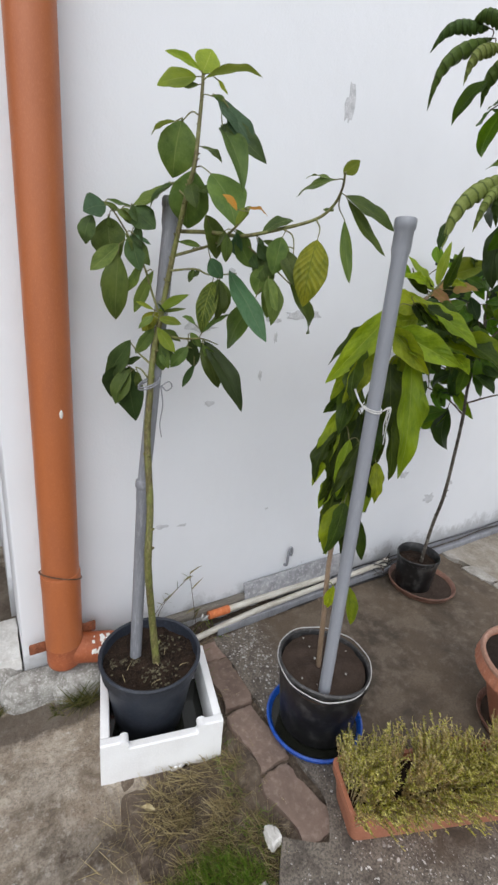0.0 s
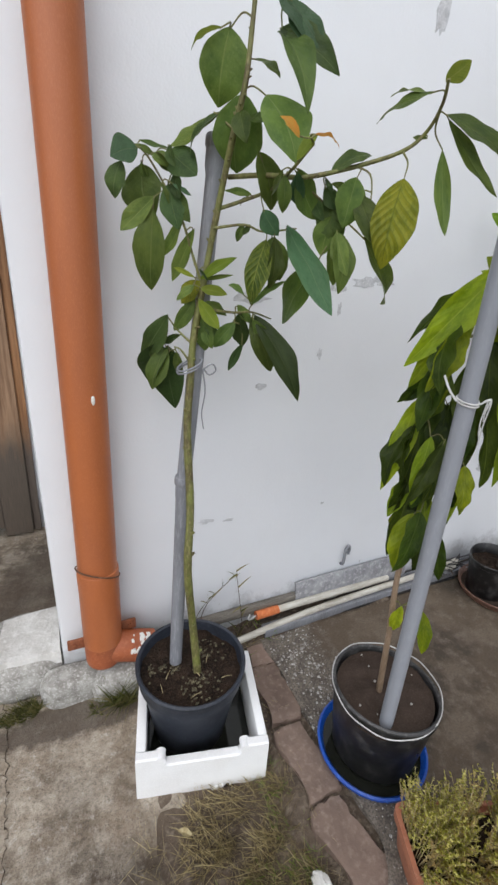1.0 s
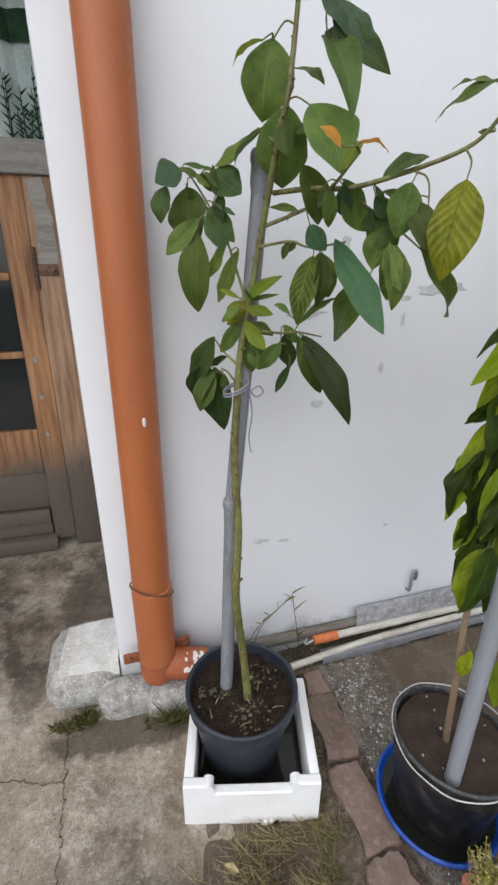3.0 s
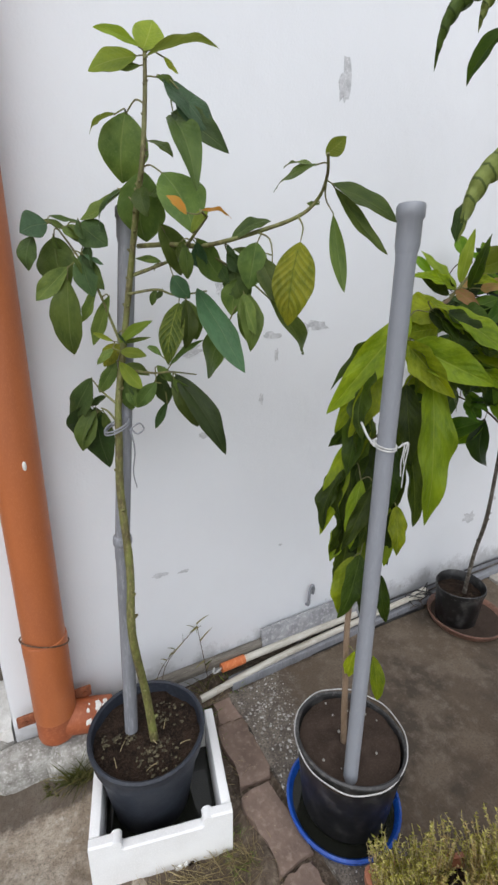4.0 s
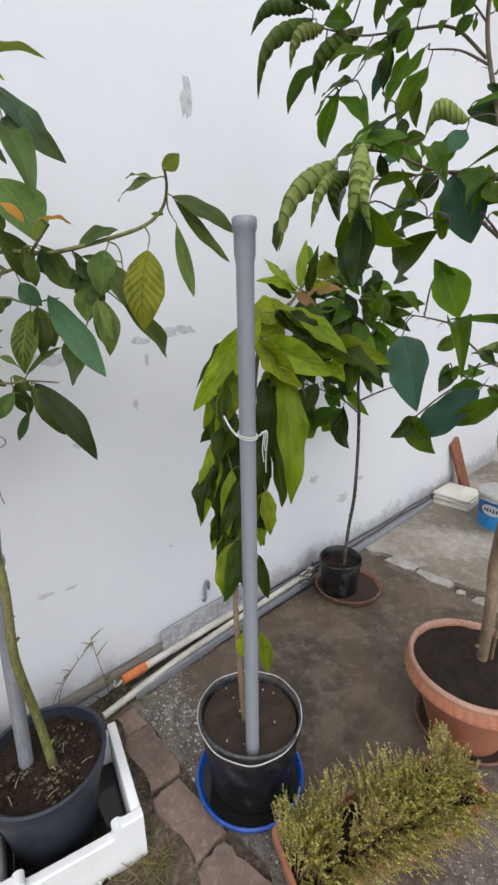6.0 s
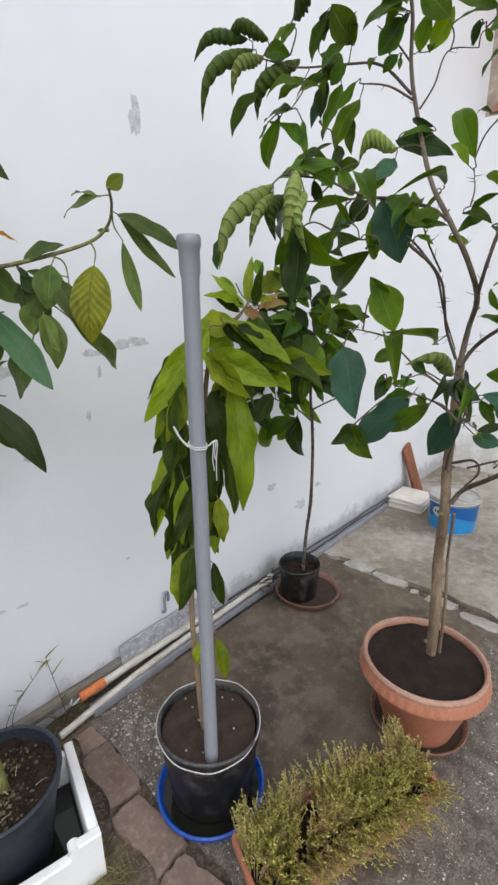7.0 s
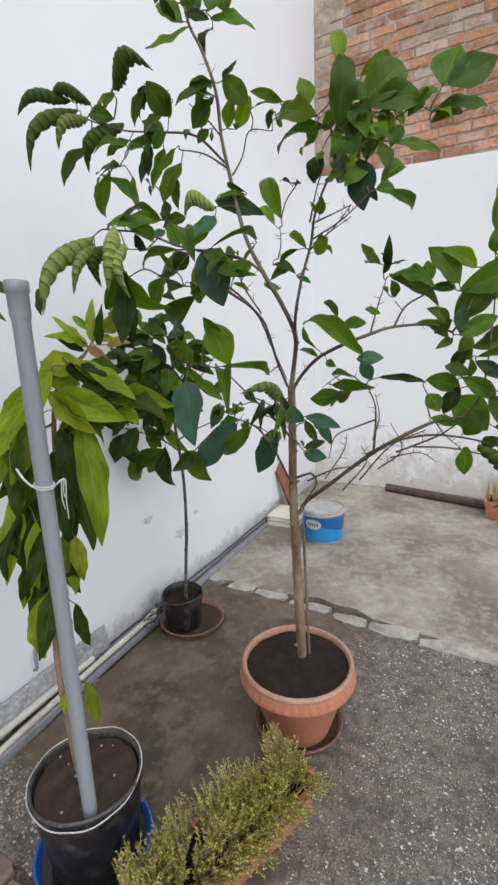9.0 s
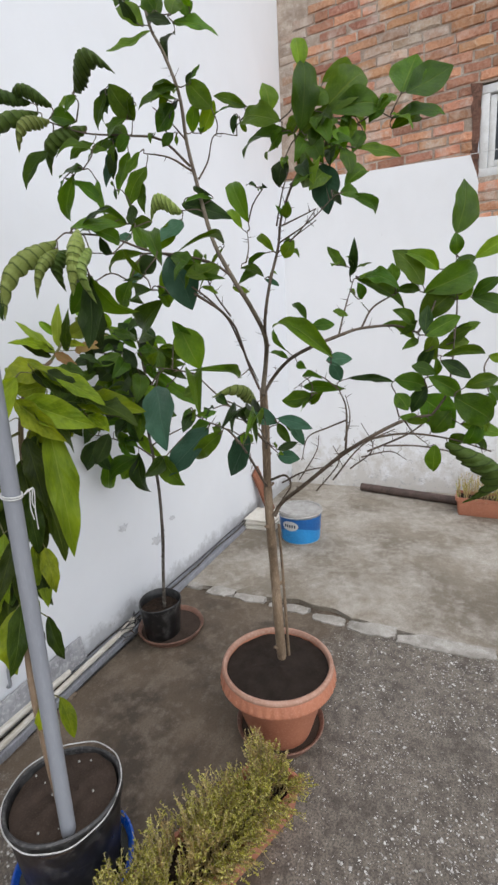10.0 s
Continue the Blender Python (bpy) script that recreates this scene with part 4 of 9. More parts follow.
    for k in range(14):
        x, h = rnd.uniform(-0.4, 0.19), rnd.uniform(0.10, 0.26)
        bm = bmesh.new()
        tube(bm, ((x, 0.078, 0.03), (x + rnd.uniform(-0.02, 0.02), 0.078, 0.03 + h)), 0.003, 0.0015, seg=5)
        for q in range(7):
            z = 0.05 + h * q / 8
            s = rnd.choice((-1, 1))
            tube(bm, ((x, 0.078, z), (x + s * 0.026, 0.076, z + 0.022)), 0.005, 0.001, seg=5)
        part("curtain_sprig", bm, CURTAINDARK, win, "dark printed sprig on the curtain")


def build_pavers():
    """A row of waved interlocking pavers between the earth and the slab."""
    strip = thing("pavement", "row of waved brown pavers beside the earth strip", "paving", kind="structure")
    rnd = random.Random(4)
    for y, x, turn in ((-0.085, 0.968, -7), (-0.296, 0.938, -6), (-0.524, 0.919, 2), (-0.745, 0.917, 3)):
        L = 0.211
        left = [(-0.051 - 0.011 * math.sin(q / 8 * 2 * math.pi + 0.2), L / 2 - L * q / 8) for q in range(9)]
        right = [(0.051 - 0.011 * math.sin(q / 8 * 2 * math.pi + 0.2), L / 2 - L * q / 8) for q in range(9)]
        bm = prism(bmesh.new(), ragged(left + right[::-1], 0.016, 0.0032, int(-y * 100)), -0.07, 0.0)
        bmesh.ops.bevel(bm, geom=[e for e in bm.edges if all(v.co.z > -0.001 for v in e.verts)], offset=0.006, segments=2, affect="EDGES", profile=0.5)
        bmesh.ops.recalc_face_normals(bm, faces=bm.faces)
        ob = part("paver", bm, PAVER, strip)
        ob.matrix_basis = pose(x, y, -0.003 + rnd.uniform(-0.003, 0.002), rnd.uniform(-0.6, 0.6), rnd.uniform(-1, 1), turn)


def boulder(name, at, size, mat, label, seed, rough=0.12):
    bm = bmesh.new()
    bmesh.ops.create_icosphere(bm, subdivisions=4, radius=1.0)
    for v in bm.verts:
        p = v.co.copy()
        q = Vector([math.copysign(abs(c) ** 0.6, c) for c in p])
        v.co = q * (1 + rough * noise.fractal(p * 1.3 + Vector((seed, 0, 0)), 0.8, 2.0, 4) + 0.015 * noise.noise(p * 9))
        v.co = Vector((v.co.x * size[0], v.co.y * size[1], v.co.z * size[2]))
    ob = new(name, meshed(name, bm, mat))
    ob.location = at
    return tagged(ob, label, "stone")


build_ground()
WALL_END = build_walls()
build_window()
build_door()


# ---- things by the wall ----
def build_downpipe():
    pipe = thing("downpipe", "orange plastic rain downpipe on the white wall", "downpipe", (0.424, -0.066, 0.0))
    part("pipe", lathe(bmesh.new(), ((0.0545, 0.40), (0.055, 0.41), (0.055, 4.9), (0.05, 4.9), (0.05, 0.40)), 48, closed=True), ORANGE, pipe)
    part("socket", lathe(bmesh.new(), ((0.0565, 0.190), (0.0575, 0.20), (0.0580, 0.41), (0.0592, 0.425), (0.0592, 0.455), (0.0580, 0.462), (0.0552, 0.464)), 48), ORANGE, pipe, "wider socket of the downpipe")
    bm = lathe(bmesh.new(), ((0.036, 0.108), (0.049, 0.110), (0.0535, 0.116), (0.0555, 0.126), (0.0560, 0.145), (0.0562, 0.20), (0.050, 0.20)), 48)
    tube(bm, ((0.0, 0.0, 0.162), (0.05, -0.007, 0.150), (0.150, -0.020, 0.128)), 0.0500, seg=32, n=2)
    part("elbow", bm, DRAINFOOT, pipe, "redder dull orange elbow at the foot of the pipe")
    for s in (-1, 1):
        bm = block(bmesh.new(), (min(s * 0.045, s * 0.105), 0.0, -0.019), (max(s * 0.045, s * 0.105), 0.010, 0.019), 0.004)
        tube(bm, ((s * 0.085, 0.004, 0.0), (s * 0.085, -0.006, 0.0)), 0.007, seg=10)
        ob = part("bracket", bm, RUST, pipe, "rust-coloured pipe bracket ear")
        ob.location = (0.0, 0.012, 0.178 if s < 0 else 0.205)
    line = [(0.0608 * math.cos(a), 0.0608 * math.sin(a), 0.450 + 0.032 * math.sin(a - 2.3)) for a in [2 * math.pi * k / 24 for k in range(25)]]
    part("wire_tie", tube(bmesh.new(), line, 0.0022, seg=6, n=2), WIRE, pipe, "thin rusty wire round the pipe")
    bm = bmesh.new()
    bmesh.ops.create_uvsphere(bm, u_segments=12, v_segments=8, radius=1)
    bmesh.ops.transform(bm, matrix=pose(0.016, -0.0535, 0.985, 8, 0, 0) @ Matrix.Diagonal((0.0048, 0.0025, 0.013, 1)), verts=bm.verts)
    part("paint_drip", bm, PAINTSPOT, pipe, "white paint drip")
    # splashed paint on the stub of the elbow
    rnd = random.Random(4)
    for k in range(16):
        x, a = rnd.uniform(0.070, 0.140), radians(rnd.uniform(15, 95))
        c = Vector((x, -0.0115 - 0.13 * (x - 0.085), 0.1425 - 0.22 * (x - 0.085)))
        bm = bmesh.new()
        bmesh.ops.create_uvsphere(bm, u_segments=10, v_segments=6, radius=1)
        for v in bm.verts:
            v.co *= 1 + 0.5 * noise.noise(v.co * 1.7 + Vector((k * 9, 0, 0)))
        r = rnd.uniform(0.003, 0.012)
        bmesh.ops.transform(bm, matrix=Matrix.Translation(c + 0.0498 * Vector((0, -math.cos(a), math.sin(a)))) @ pose(0, 0, 0, -math.degrees(a), 0, 0) @ Matrix.Diagonal((r, 0.0015, r * 1.2, 1)), verts=bm.verts)
        part("paint_drip", bm, PAINTSPOT, pipe, "white paint drip")


def build_foam_box():
    box = thing("foam_box", "white foam fish box with notched front wall, on the earth", "box", (0.452, -0.432, -0.04), -13.5)
    W, D, H, T = 0.352, 0.312, 0.158, 0.026
    bm = bmesh.new()
    n = 44

    def rim(s):
        # rim height along the front: high corner blocks, low middle
        a = min(s, W - s)
        t = min(1, max(0, (a - 0.062) / 0.016))
        return H - 0.030 * (t * t * (3 - 2 * t))

    outer = [(W * i / n, 0.0) for i in range(n + 1)]
    rows = []
    for x, _ in outer:
        h = rim(x)
        rows.append([bm.verts.new((x, y, z)) for y, z in ((0, 0), (0, h - 0.004), (0.004, h), (T - 0.004, h), (T, h - 0.004), (T, 0.02))])
    for a, b in zip(rows, rows[1:]):
        for k in range(5):
            bm.faces.new((a[k], b[k], b[k + 1], a[k + 1]))
    for r in (rows[0], rows[-1]):
        bm.faces.new(r)
    bmesh.ops.recalc_face_normals(bm, faces=bm.faces)
    part("front_wall", bm, FOAM, box)
    part("side_wall", block(bmesh.new(), (0.0, T + 0.0005, 0.0), (T, D, H), 0.004), FOAM, box)
    part("side_wall", block(bmesh.new(), (W - T, T + 0.0005, 0.0), (W, D, H), 0.004), FOAM, box)
    part("back_wall", block(bmesh.new(), (T + 0.0005, D - T, 0.0), (W - T - 0.0005, D, H - 0.02), 0.004), FOAM, box)
    part("floor", block(bmesh.new(), (T + 0.0005, T + 0.0005, 0.002), (W - T - 0.0005, D - T - 0.0005, 0.022)), FOAM, box)
    part("water", block(bmesh.new(), (T + 0.001, T + 0.001, 0.022), (W - T - 0.001, D - T - 0.001, 0.034)), WATER, box, "dirty dark water in the box")
    for s in (0.064, W - 0.064):
        bm = tube(bmesh.new(), ((s, -0.001, H - 0.012), (s, T + 0.003, H - 0.012)), 0.0135, seg=20)
        part("corner_lug", bm, FOAM, box)
    rnd = random.Random(7)
    for k in range(10):
        bm = bmesh.new()
        bmesh.ops.create_icosphere(bm, subdivisions=2, radius=1)
        for v in bm.verts:
            v.co *= 1 + 0.4 * noise.noise(v.co * 1.9 + Vector((k, 0, 0)))
        r = rnd.uniform(0.004, 0.009)
        bmesh.ops.transform(bm, matrix=Matrix.Translation((rnd.uniform(0.20, 0.27), -0.003, rnd.uniform(0.002, 0.014))) @ Matrix.Diagonal((r, r * 0.6, r, 1)), verts=bm.verts)
        part("dirt_clod", bm, SOIL if k % 3 else FOAM, box)


def soil_disc(r, z, seed, mat=SOIL, rough=0.006, slope=0.0):
    bm = bmesh.new()
    n, rings = 48, 14
    mid = bm.verts.new((0, 0, z + rough * noise.noise((seed, 0, 0))))
    last = None
    for k in range(1, rings + 1):
        q = r * k / rings
        ring = []
        for i in range(n):
            a = 2 * math.pi * i / n
            x, y = q * math.cos(a), q * math.sin(a)
            ring.append(bm.verts.new((x, y, z + rough * noise.fractal((x * 22 + seed, y * 22, 0), 0.7, 2.0, 4) + slope * x)))
        for i in range(n):
            if last:
                bm.faces.new((last[i], ring[i], ring[(i + 1) % n], last[(i + 1) % n]))
            else:
                bm.faces.new((mid, ring[i], ring[(i + 1) % n]))
        last = ring
    low = [bm.verts.new((v.co.x, v.co.y, z - 0.02)) for v in last]
    for i in range(n):
        bm.faces.new((last[i], low[i], low[(i + 1) % n], last[(i + 1) % n]))
    return bm


def build_pots():
    # slate pot of the avocado, standing in the foam box
    pot = thing("plant_pot", "slate-black plastic nursery pot standing in the foam box", "plant pot", (0.641, -0.295, -0.004), 0, "plant pots")
    pot.scale = (1.06, 1.06, 0.88)
    part("body", lathe(bmesh.new(), ((0.096, 0.0), (0.100, 0.004), (0.132, 0.235), (0.140, 0.24), (0.1415, 0.252), (0.142, 0.275), (0.147, 0.282), (0.1475, 0.292), (0.142, 0.296), (0.137, 0.292), (0.135, 0.26), (0.126, 0.22)), 64), POTBLACK, pot)
    part("soil", soil_disc(0.1345, 0.255, 3, SOIL, 0.012), SOIL, pot, "dark lumpy potting soil")
    rnd = random.Random(11)
    for k in range(150):
        a, q = rnd.choice((rnd.gauss(-1.5, 0.45), rnd.gauss(-1.5, 0.45), rnd.gauss(0.5, 0.3), rnd.gauss(2.9, 0.15))), rnd.uniform(0.03, 0.118)
        bm = bmesh.new()
        bmesh.ops.create_icosphere(bm, subdivisions=1, radius=rnd.uniform(0.002, 0.0048))
        for v in bm.verts:
            v.co *= 1 + 0.7 * noise.noise(v.co * 400 + Vector((k, 0, 0)))
            v.co.z *= 0.6
        ob = part("dry_crumb", bm, CRUMB, pot)
        ob.location = (q * math.cos(a), q * math.sin(a), 0.259)
        ob.rotation_euler = (rnd.uniform(-0.6, 0.6), rnd.uniform(-0.6, 0.6), rnd.uniform(0, 6))
    for k in range(6):
        a, q = rnd.uniform(-3, 0.6), rnd.uniform(0.03, 0.11)
        x, y, d = q * math.cos(a), q * math.sin(a), rnd.uniform(0, 6.28)
        part("straw_bit", tube(bmesh.new(), ((x, y, 0.262), (x + 0.012 * math.cos(d), y + 0.012 * math.sin(d), 0.267), (x + 0.028 * math.cos(d), y + 0.028 * math.sin(d), 0.264)), 0.0011, 0.0006, 5, 2), STRAW, pot)
    # dented black bucket of the drooping plant, in a blue saucer
    dish = thing("saucer", "bright blue plastic saucer with wet soil, on the concrete", "saucer", (1.112, -0.572, 0.0), 0, "saucers")
    part("dish", lathe(bmesh.new(), ((0.125, 0.0), (0.143, 0.004), (0.151, 0.020), (0.158, 0.022), (0.159, 0.030), (0.153, 0.033), (0.147, 0.028), (0.138, 0.010), (0.12, 0.008)), 64), BLUE, dish)
    part("water", lathe(bmesh.new(), ((0.1, 0.0075), (0.141, 0.0165), (0.141, 0.0175)), 48), WATER, dish, "dirty water in the saucer")
    pot = thing("plant_pot", "dusty black bucket pot bound with thin wire, in blue saucer", "plant pot", (1.112, -0.574, 0.0175), 0, "plant pots")
    part("body", lathe(bmesh.new(), ((0.108, 0.0), (0.114, 0.006), (0.136, 0.205), (0.138, 0.214), (0.142, 0.218), (0.1425, 0.240), (0.139, 0.244), (0.135, 0.240), (0.133, 0.21), (0.128, 0.18)), 64, wobble=0.035, seed=4), POTDUSTY, pot)
    part("soil", soil_disc(0.1322, 0.224, 8, SOILFINE, 0.008), SOILFINE, pot, "smooth brown soil")
    part("rim", lathe(bmesh.new(), ((0.1332, 0.236), (0.139, 0.2375), (0.1432, 0.2385), (0.1436, 0.243), (0.1395, 0.2475), (0.1345, 0.244)), 64, wobble=0.035, seed=4, closed=True), GREYRIM, pot, "dusty grey rim")
    line = []
    for k in range(41):
        a = 2 * math.pi * k / 40
        line.append((0.1465 * math.cos(a), 0.1465 * math.sin(a), 0.2435 - 0.005 * math.cos(2 * (a - 0.9)) - 0.006 * math.cos(a + 2.1) + 0.002 * math.sin(9 * a)))
    part("binding_wire", tube(bmesh.new(), line, 0.0018, seg=6, n=2), BINDING, pot, "grey plastic-coated wire")
    rnd = random.Random(3)
    for k in range(9):
        a, q = rnd.uniform(0, 6.28), rnd.uniform(0.03, 0.12)
        bm = bmesh.new()
        bmesh.ops.create_icosphere(bm, subdivisions=1, radius=rnd.uniform(0.002, 0.0045))
        ob = part("pebble", bm, STONE, pot)
        ob.location = (q * math.cos(a), q * math.sin(a), 0.229)
    # small black pot and its brown saucer by the wall
    dish = thing("saucer", "dark brown plastic saucer on the concrete by the wall", "saucer", (2.11, -0.215, 0.0), 0, "saucers")
    part("dish", lathe(bmesh.new(), ((0.132, 0.0), (0.150, 0.004), (0.160, 0.028), (0.165, 0.032), (0.163, 0.037), (0.155, 0.032), (0.144, 0.010), (0.12, 0.007)), 56), SAUCERBROWN, dish)
    part("dirt", lathe(bmesh.new(), ((0.10, 0.0078), (0.146, 0.0150), (0.147, 0.0165)), 48), SOILFINE, dish, "dark dirt in the saucer")
    pot = thing("plant_pot", "small black plastic pot in a brown saucer", "plant pot", (2.065, -0.195, 0.0105), 0, "plant pots")
    part("body", lathe(bmesh.new(), ((0.083, 0.0), (0.087, 0.004), (0.101, 0.156), (0.105, 0.159), (0.106, 0.176), (0.103, 0.179), (0.098, 0.174), (0.093, 0.12)), 48, wobble=0.02, seed=2), POTDUSTY, pot)
    part("soil", soil_disc(0.0915, 0.138, 5, SOIL, 0.010), SOIL, pot, "dark soil")
    # wide terracotta pot of the lemon tree
    dish = thing("saucer", "terracotta saucer with dark dirt under the wide pot", "saucer", (1.758, -0.934, 0.0), 0, "saucers")
    part("dish", lathe(bmesh.new(), ((0.130, 0.0), (0.146, 0.004), (0.156, 0.026), (0.161, 0.03), (0.159, 0.035), (0.151, 0.03), (0.141, 0.010), (0.12, 0.008)), 56), SAUCERBROWN, dish)
    part("dirt", lathe(bmesh.new(), ((0.10, 0.0085), (0.144, 0.0140), (0.145, 0.0155)), 48), SOILFINE, dish, "dark dirt in the saucer")
    pot = thing("plant_pot", "wide terracotta-coloured pot with a fluted rim", "plant pot", (1.745, -0.938, 0.011), 0, "plant pots")
    pot.scale = (1, 1, 1.04)
    part("body", lathe(bmesh.new(), ((0.100, 0.0), (0.112, 0.006), (0.140, 0.090), (0.171, 0.196), (0.176, 0.205), (0.165, 0.209)), 72), TERRA, pot)
    bm = lathe(bmesh.new(), ((0.172, 0.205), (0.197, 0.205), (0.2035, 0.207), (0.2065, 0.212), (0.206, 0.217), (0.2035, 0.226), (0.2005, 0.236), (0.198, 0.243), (0.196, 0.248), (0.182, 0.248), (0.180, 0.22)), 320, closed=True)
    for v in bm.verts:
        r = math.hypot(v.co.x, v.co.y)
        if r > 0.197 and 0.208 < v.co.z < 0.240:
            k = 1 + 0.006 * math.sin(44 * math.atan2(v.co.y, v.co.x)) - 0.005
            v.co.x *= k
            v.co.y *= k
    part("rim", bm, TERRA, pot, "thick fluted rim")
    part("lip", lathe(bmesh.new(), ((0.1805, 0.2465), (0.1965, 0.2465), (0.199, 0.251), (0.1975, 0.258), (0.192, 0.2625), (0.186, 0.262), (0.182, 0.257)), 96, closed=True, wobble=0.004, seed=6), TERRALIP, pot, "dusty pale lip")
    part("soil", soil_disc(0.1802, 0.241, 9, SOILDARK, 0.006), SOILDARK, pot, "smooth dark soil")


def planter(name, at, turn, L, D, H, label):
    ob = thing(name, label, "planter", at, turn)
    bm = bmesh.new()
    rings = []
    for inset, z in ((0.022, 0.0), (0.012, 0.02), (0.002, H - 0.028), (-0.006, H - 0.024), (-0.007, H), (0.004, H), (0.008, H - 0.03), (0.03, H - 0.05)):
        out = []
        c = 0.02
        for (cx, cy), a0 in (((L - inset - c, inset + c), -90), ((L - inset - c, D - inset - c), 0), ((inset + c, D - inset - c), 90), ((inset + c, inset + c), 180)):
            for k in range(5):
                a = radians(a0 + 90 * k / 4)
                out.append((cx + c * math.cos(a), cy + c * math.sin(a)))
        rings.append([bm.verts.new((x, y, z)) for x, y in out])
    for a, b in zip(rings, rings[1:]):
        n = len(a)
        for i in range(n):
            bm.faces.new((a[i], a[(i + 1) % n], b[(i + 1) % n], b[i]))
    bm.faces.new(rings[0][::-1])
    bm.faces.new(rings[-1])
    part("trough", bm, TERRA, ob)
    bm = sheet(bmesh.new(), 0.012, L - 0.012, 0.012, D - 0.012, 40, 14, lambda x, y: H - 0.022 + 0.012 * noise.fractal((x * 20, y * 20, 4), 0.7, 2.0, 3))
    part("soil", bm, SOIL, ob, "dark soil")
    return ob


def build_stakes():
    # socketed tube beside the drooping plant
    st = thing("plant_stake", "smooth grey plastic tube with a socket end, plant stake", "plant stake", (0, 0, 0), 0, "plant stakes")
    a, b = Vector(STAKE_FOOT), Vector(STAKE_TOP)
    up = (b - a).normalized()
    length = (b - a).length
    m = Matrix.Translation(a) @ up.to_track_quat("Z", "Y").to_matrix().to_4x4()
    st.matrix_basis = m
    part("tube", lathe(bmesh.new(), ((0.0172, -0.03), (0.0175, 0.0), (0.0175, length - 0.085), (0.018, length - 0.083), (0.018, length - 0.078)), 32), GREYPVC, st)
    part("socket", lathe(bmesh.new(), ((0.0178, length - 0.078), (0.0208, length - 0.064), (0.0208, length - 0.024), (0.0235, length - 0.021), (0.0238, length - 0.004), (0.0218, length), (0.0182, length), (0.0178, length - 0.06)), 32), GREYPVC, st, "wider socket with a ring seal")
    # weathered stake of the avocado, two lengths joined
    st = thing("plant_stake", "weathered grey plastic tube tied to the avocado as a stake", "plant stake", ASTAKE_FOOT, 0, "plant stakes")
    a, b, c = Vector(ASTAKE_FOOT), Vector(ASTAKE_JOINT), Vector(ASTAKE_TOP)
    low, up = (b - a).length, (c - b).length
    turn = (b - a).normalized().to_track_quat("Z", "Y").to_matrix().to_4x4()
    part("lower_tube", lathe(bmesh.new(), ((0.0172, -0.05), (0.0176, 0.0), (0.0180, low - 0.05), (0.0192, low - 0.045), (0.0192, low - 0.008)), 28), OLDPVC, st).matrix_basis = turn
    part("joint_ring", lathe(bmesh.new(), ((0.0192, low - 0.012), (0.0222, low - 0.008), (0.0228, low + 0.002), (0.0210, low + 0.012), (0.0178, low + 0.014)), 28), OLDPVC, st, "joint collar").matrix_basis = turn
    turn = Matrix.Translation(b - a) @ (c - b).normalized().to_track_quat("Z", "Y").to_matrix().to_4x4()
    part("upper_tube", lathe(bmesh.new(), ((0.0168, -0.01), (0.0172, 0.02), (0.0176, up - 0.07), (0.0210, up - 0.055), (0.0216, up - 0.022)), 28), OLDPVC, st).matrix_basis = turn
    part("top_ring", lathe(bmesh.new(), ((0.0216, up - 0.024), (0.0242, up - 0.02), (0.0244, up - 0.004), (0.0220, up), (0.018, up), (0.0175, up - 0.05)), 28), OLDPVC, st, "socket ring").matrix_basis = turn


STAKE_FOOT, STAKE_TOP = (1.052, -0.650, 0.205), (1.066, -0.634, 1.516)
ASTAKE_FOOT, ASTAKE_JOINT, ASTAKE_TOP = (0.606, -0.258, 0.240), (0.625, -0.258, 0.811), (0.692, -0.245, 1.538)
build_downpipe()
build_foam_box()
build_pots()
PLANTER = planter("planter_box", (0.955, -0.905, 0.0), -21.5, 0.555, 0.147, 0.130, "terracotta-coloured plastic planter box on the concrete")
PLANTER_FAR = planter("planter_box", (4.12, -1.545, 0.004), -93.0, 0.60, 0.19, 0.15, "terracotta-coloured plastic planter box by the end wall")
build_stakes()


def bar(name, a, b, w, h, mat, label, category, bevel=0.003, roll=0.0):
    """A straight bar of w by h between two places."""
    a, b = Vector(a), Vector(b)
    x = (b - a).normalized()
    y = Vector((0, 0, 1)).cross(x).normalized()
    m = Matrix((x, y, x.cross(y))).transposed().to_4x4()
    ob = new(name, meshed(name, block(bmesh.new(), (0, -w / 2, -h / 2), ((b - a).length, w / 2, h / 2), bevel), mat))
    ob.matrix_basis = Matrix.Translation(a) @ m @ pose(0, 0, 0, roll, 0, 0)
    return tagged(ob, label, category)


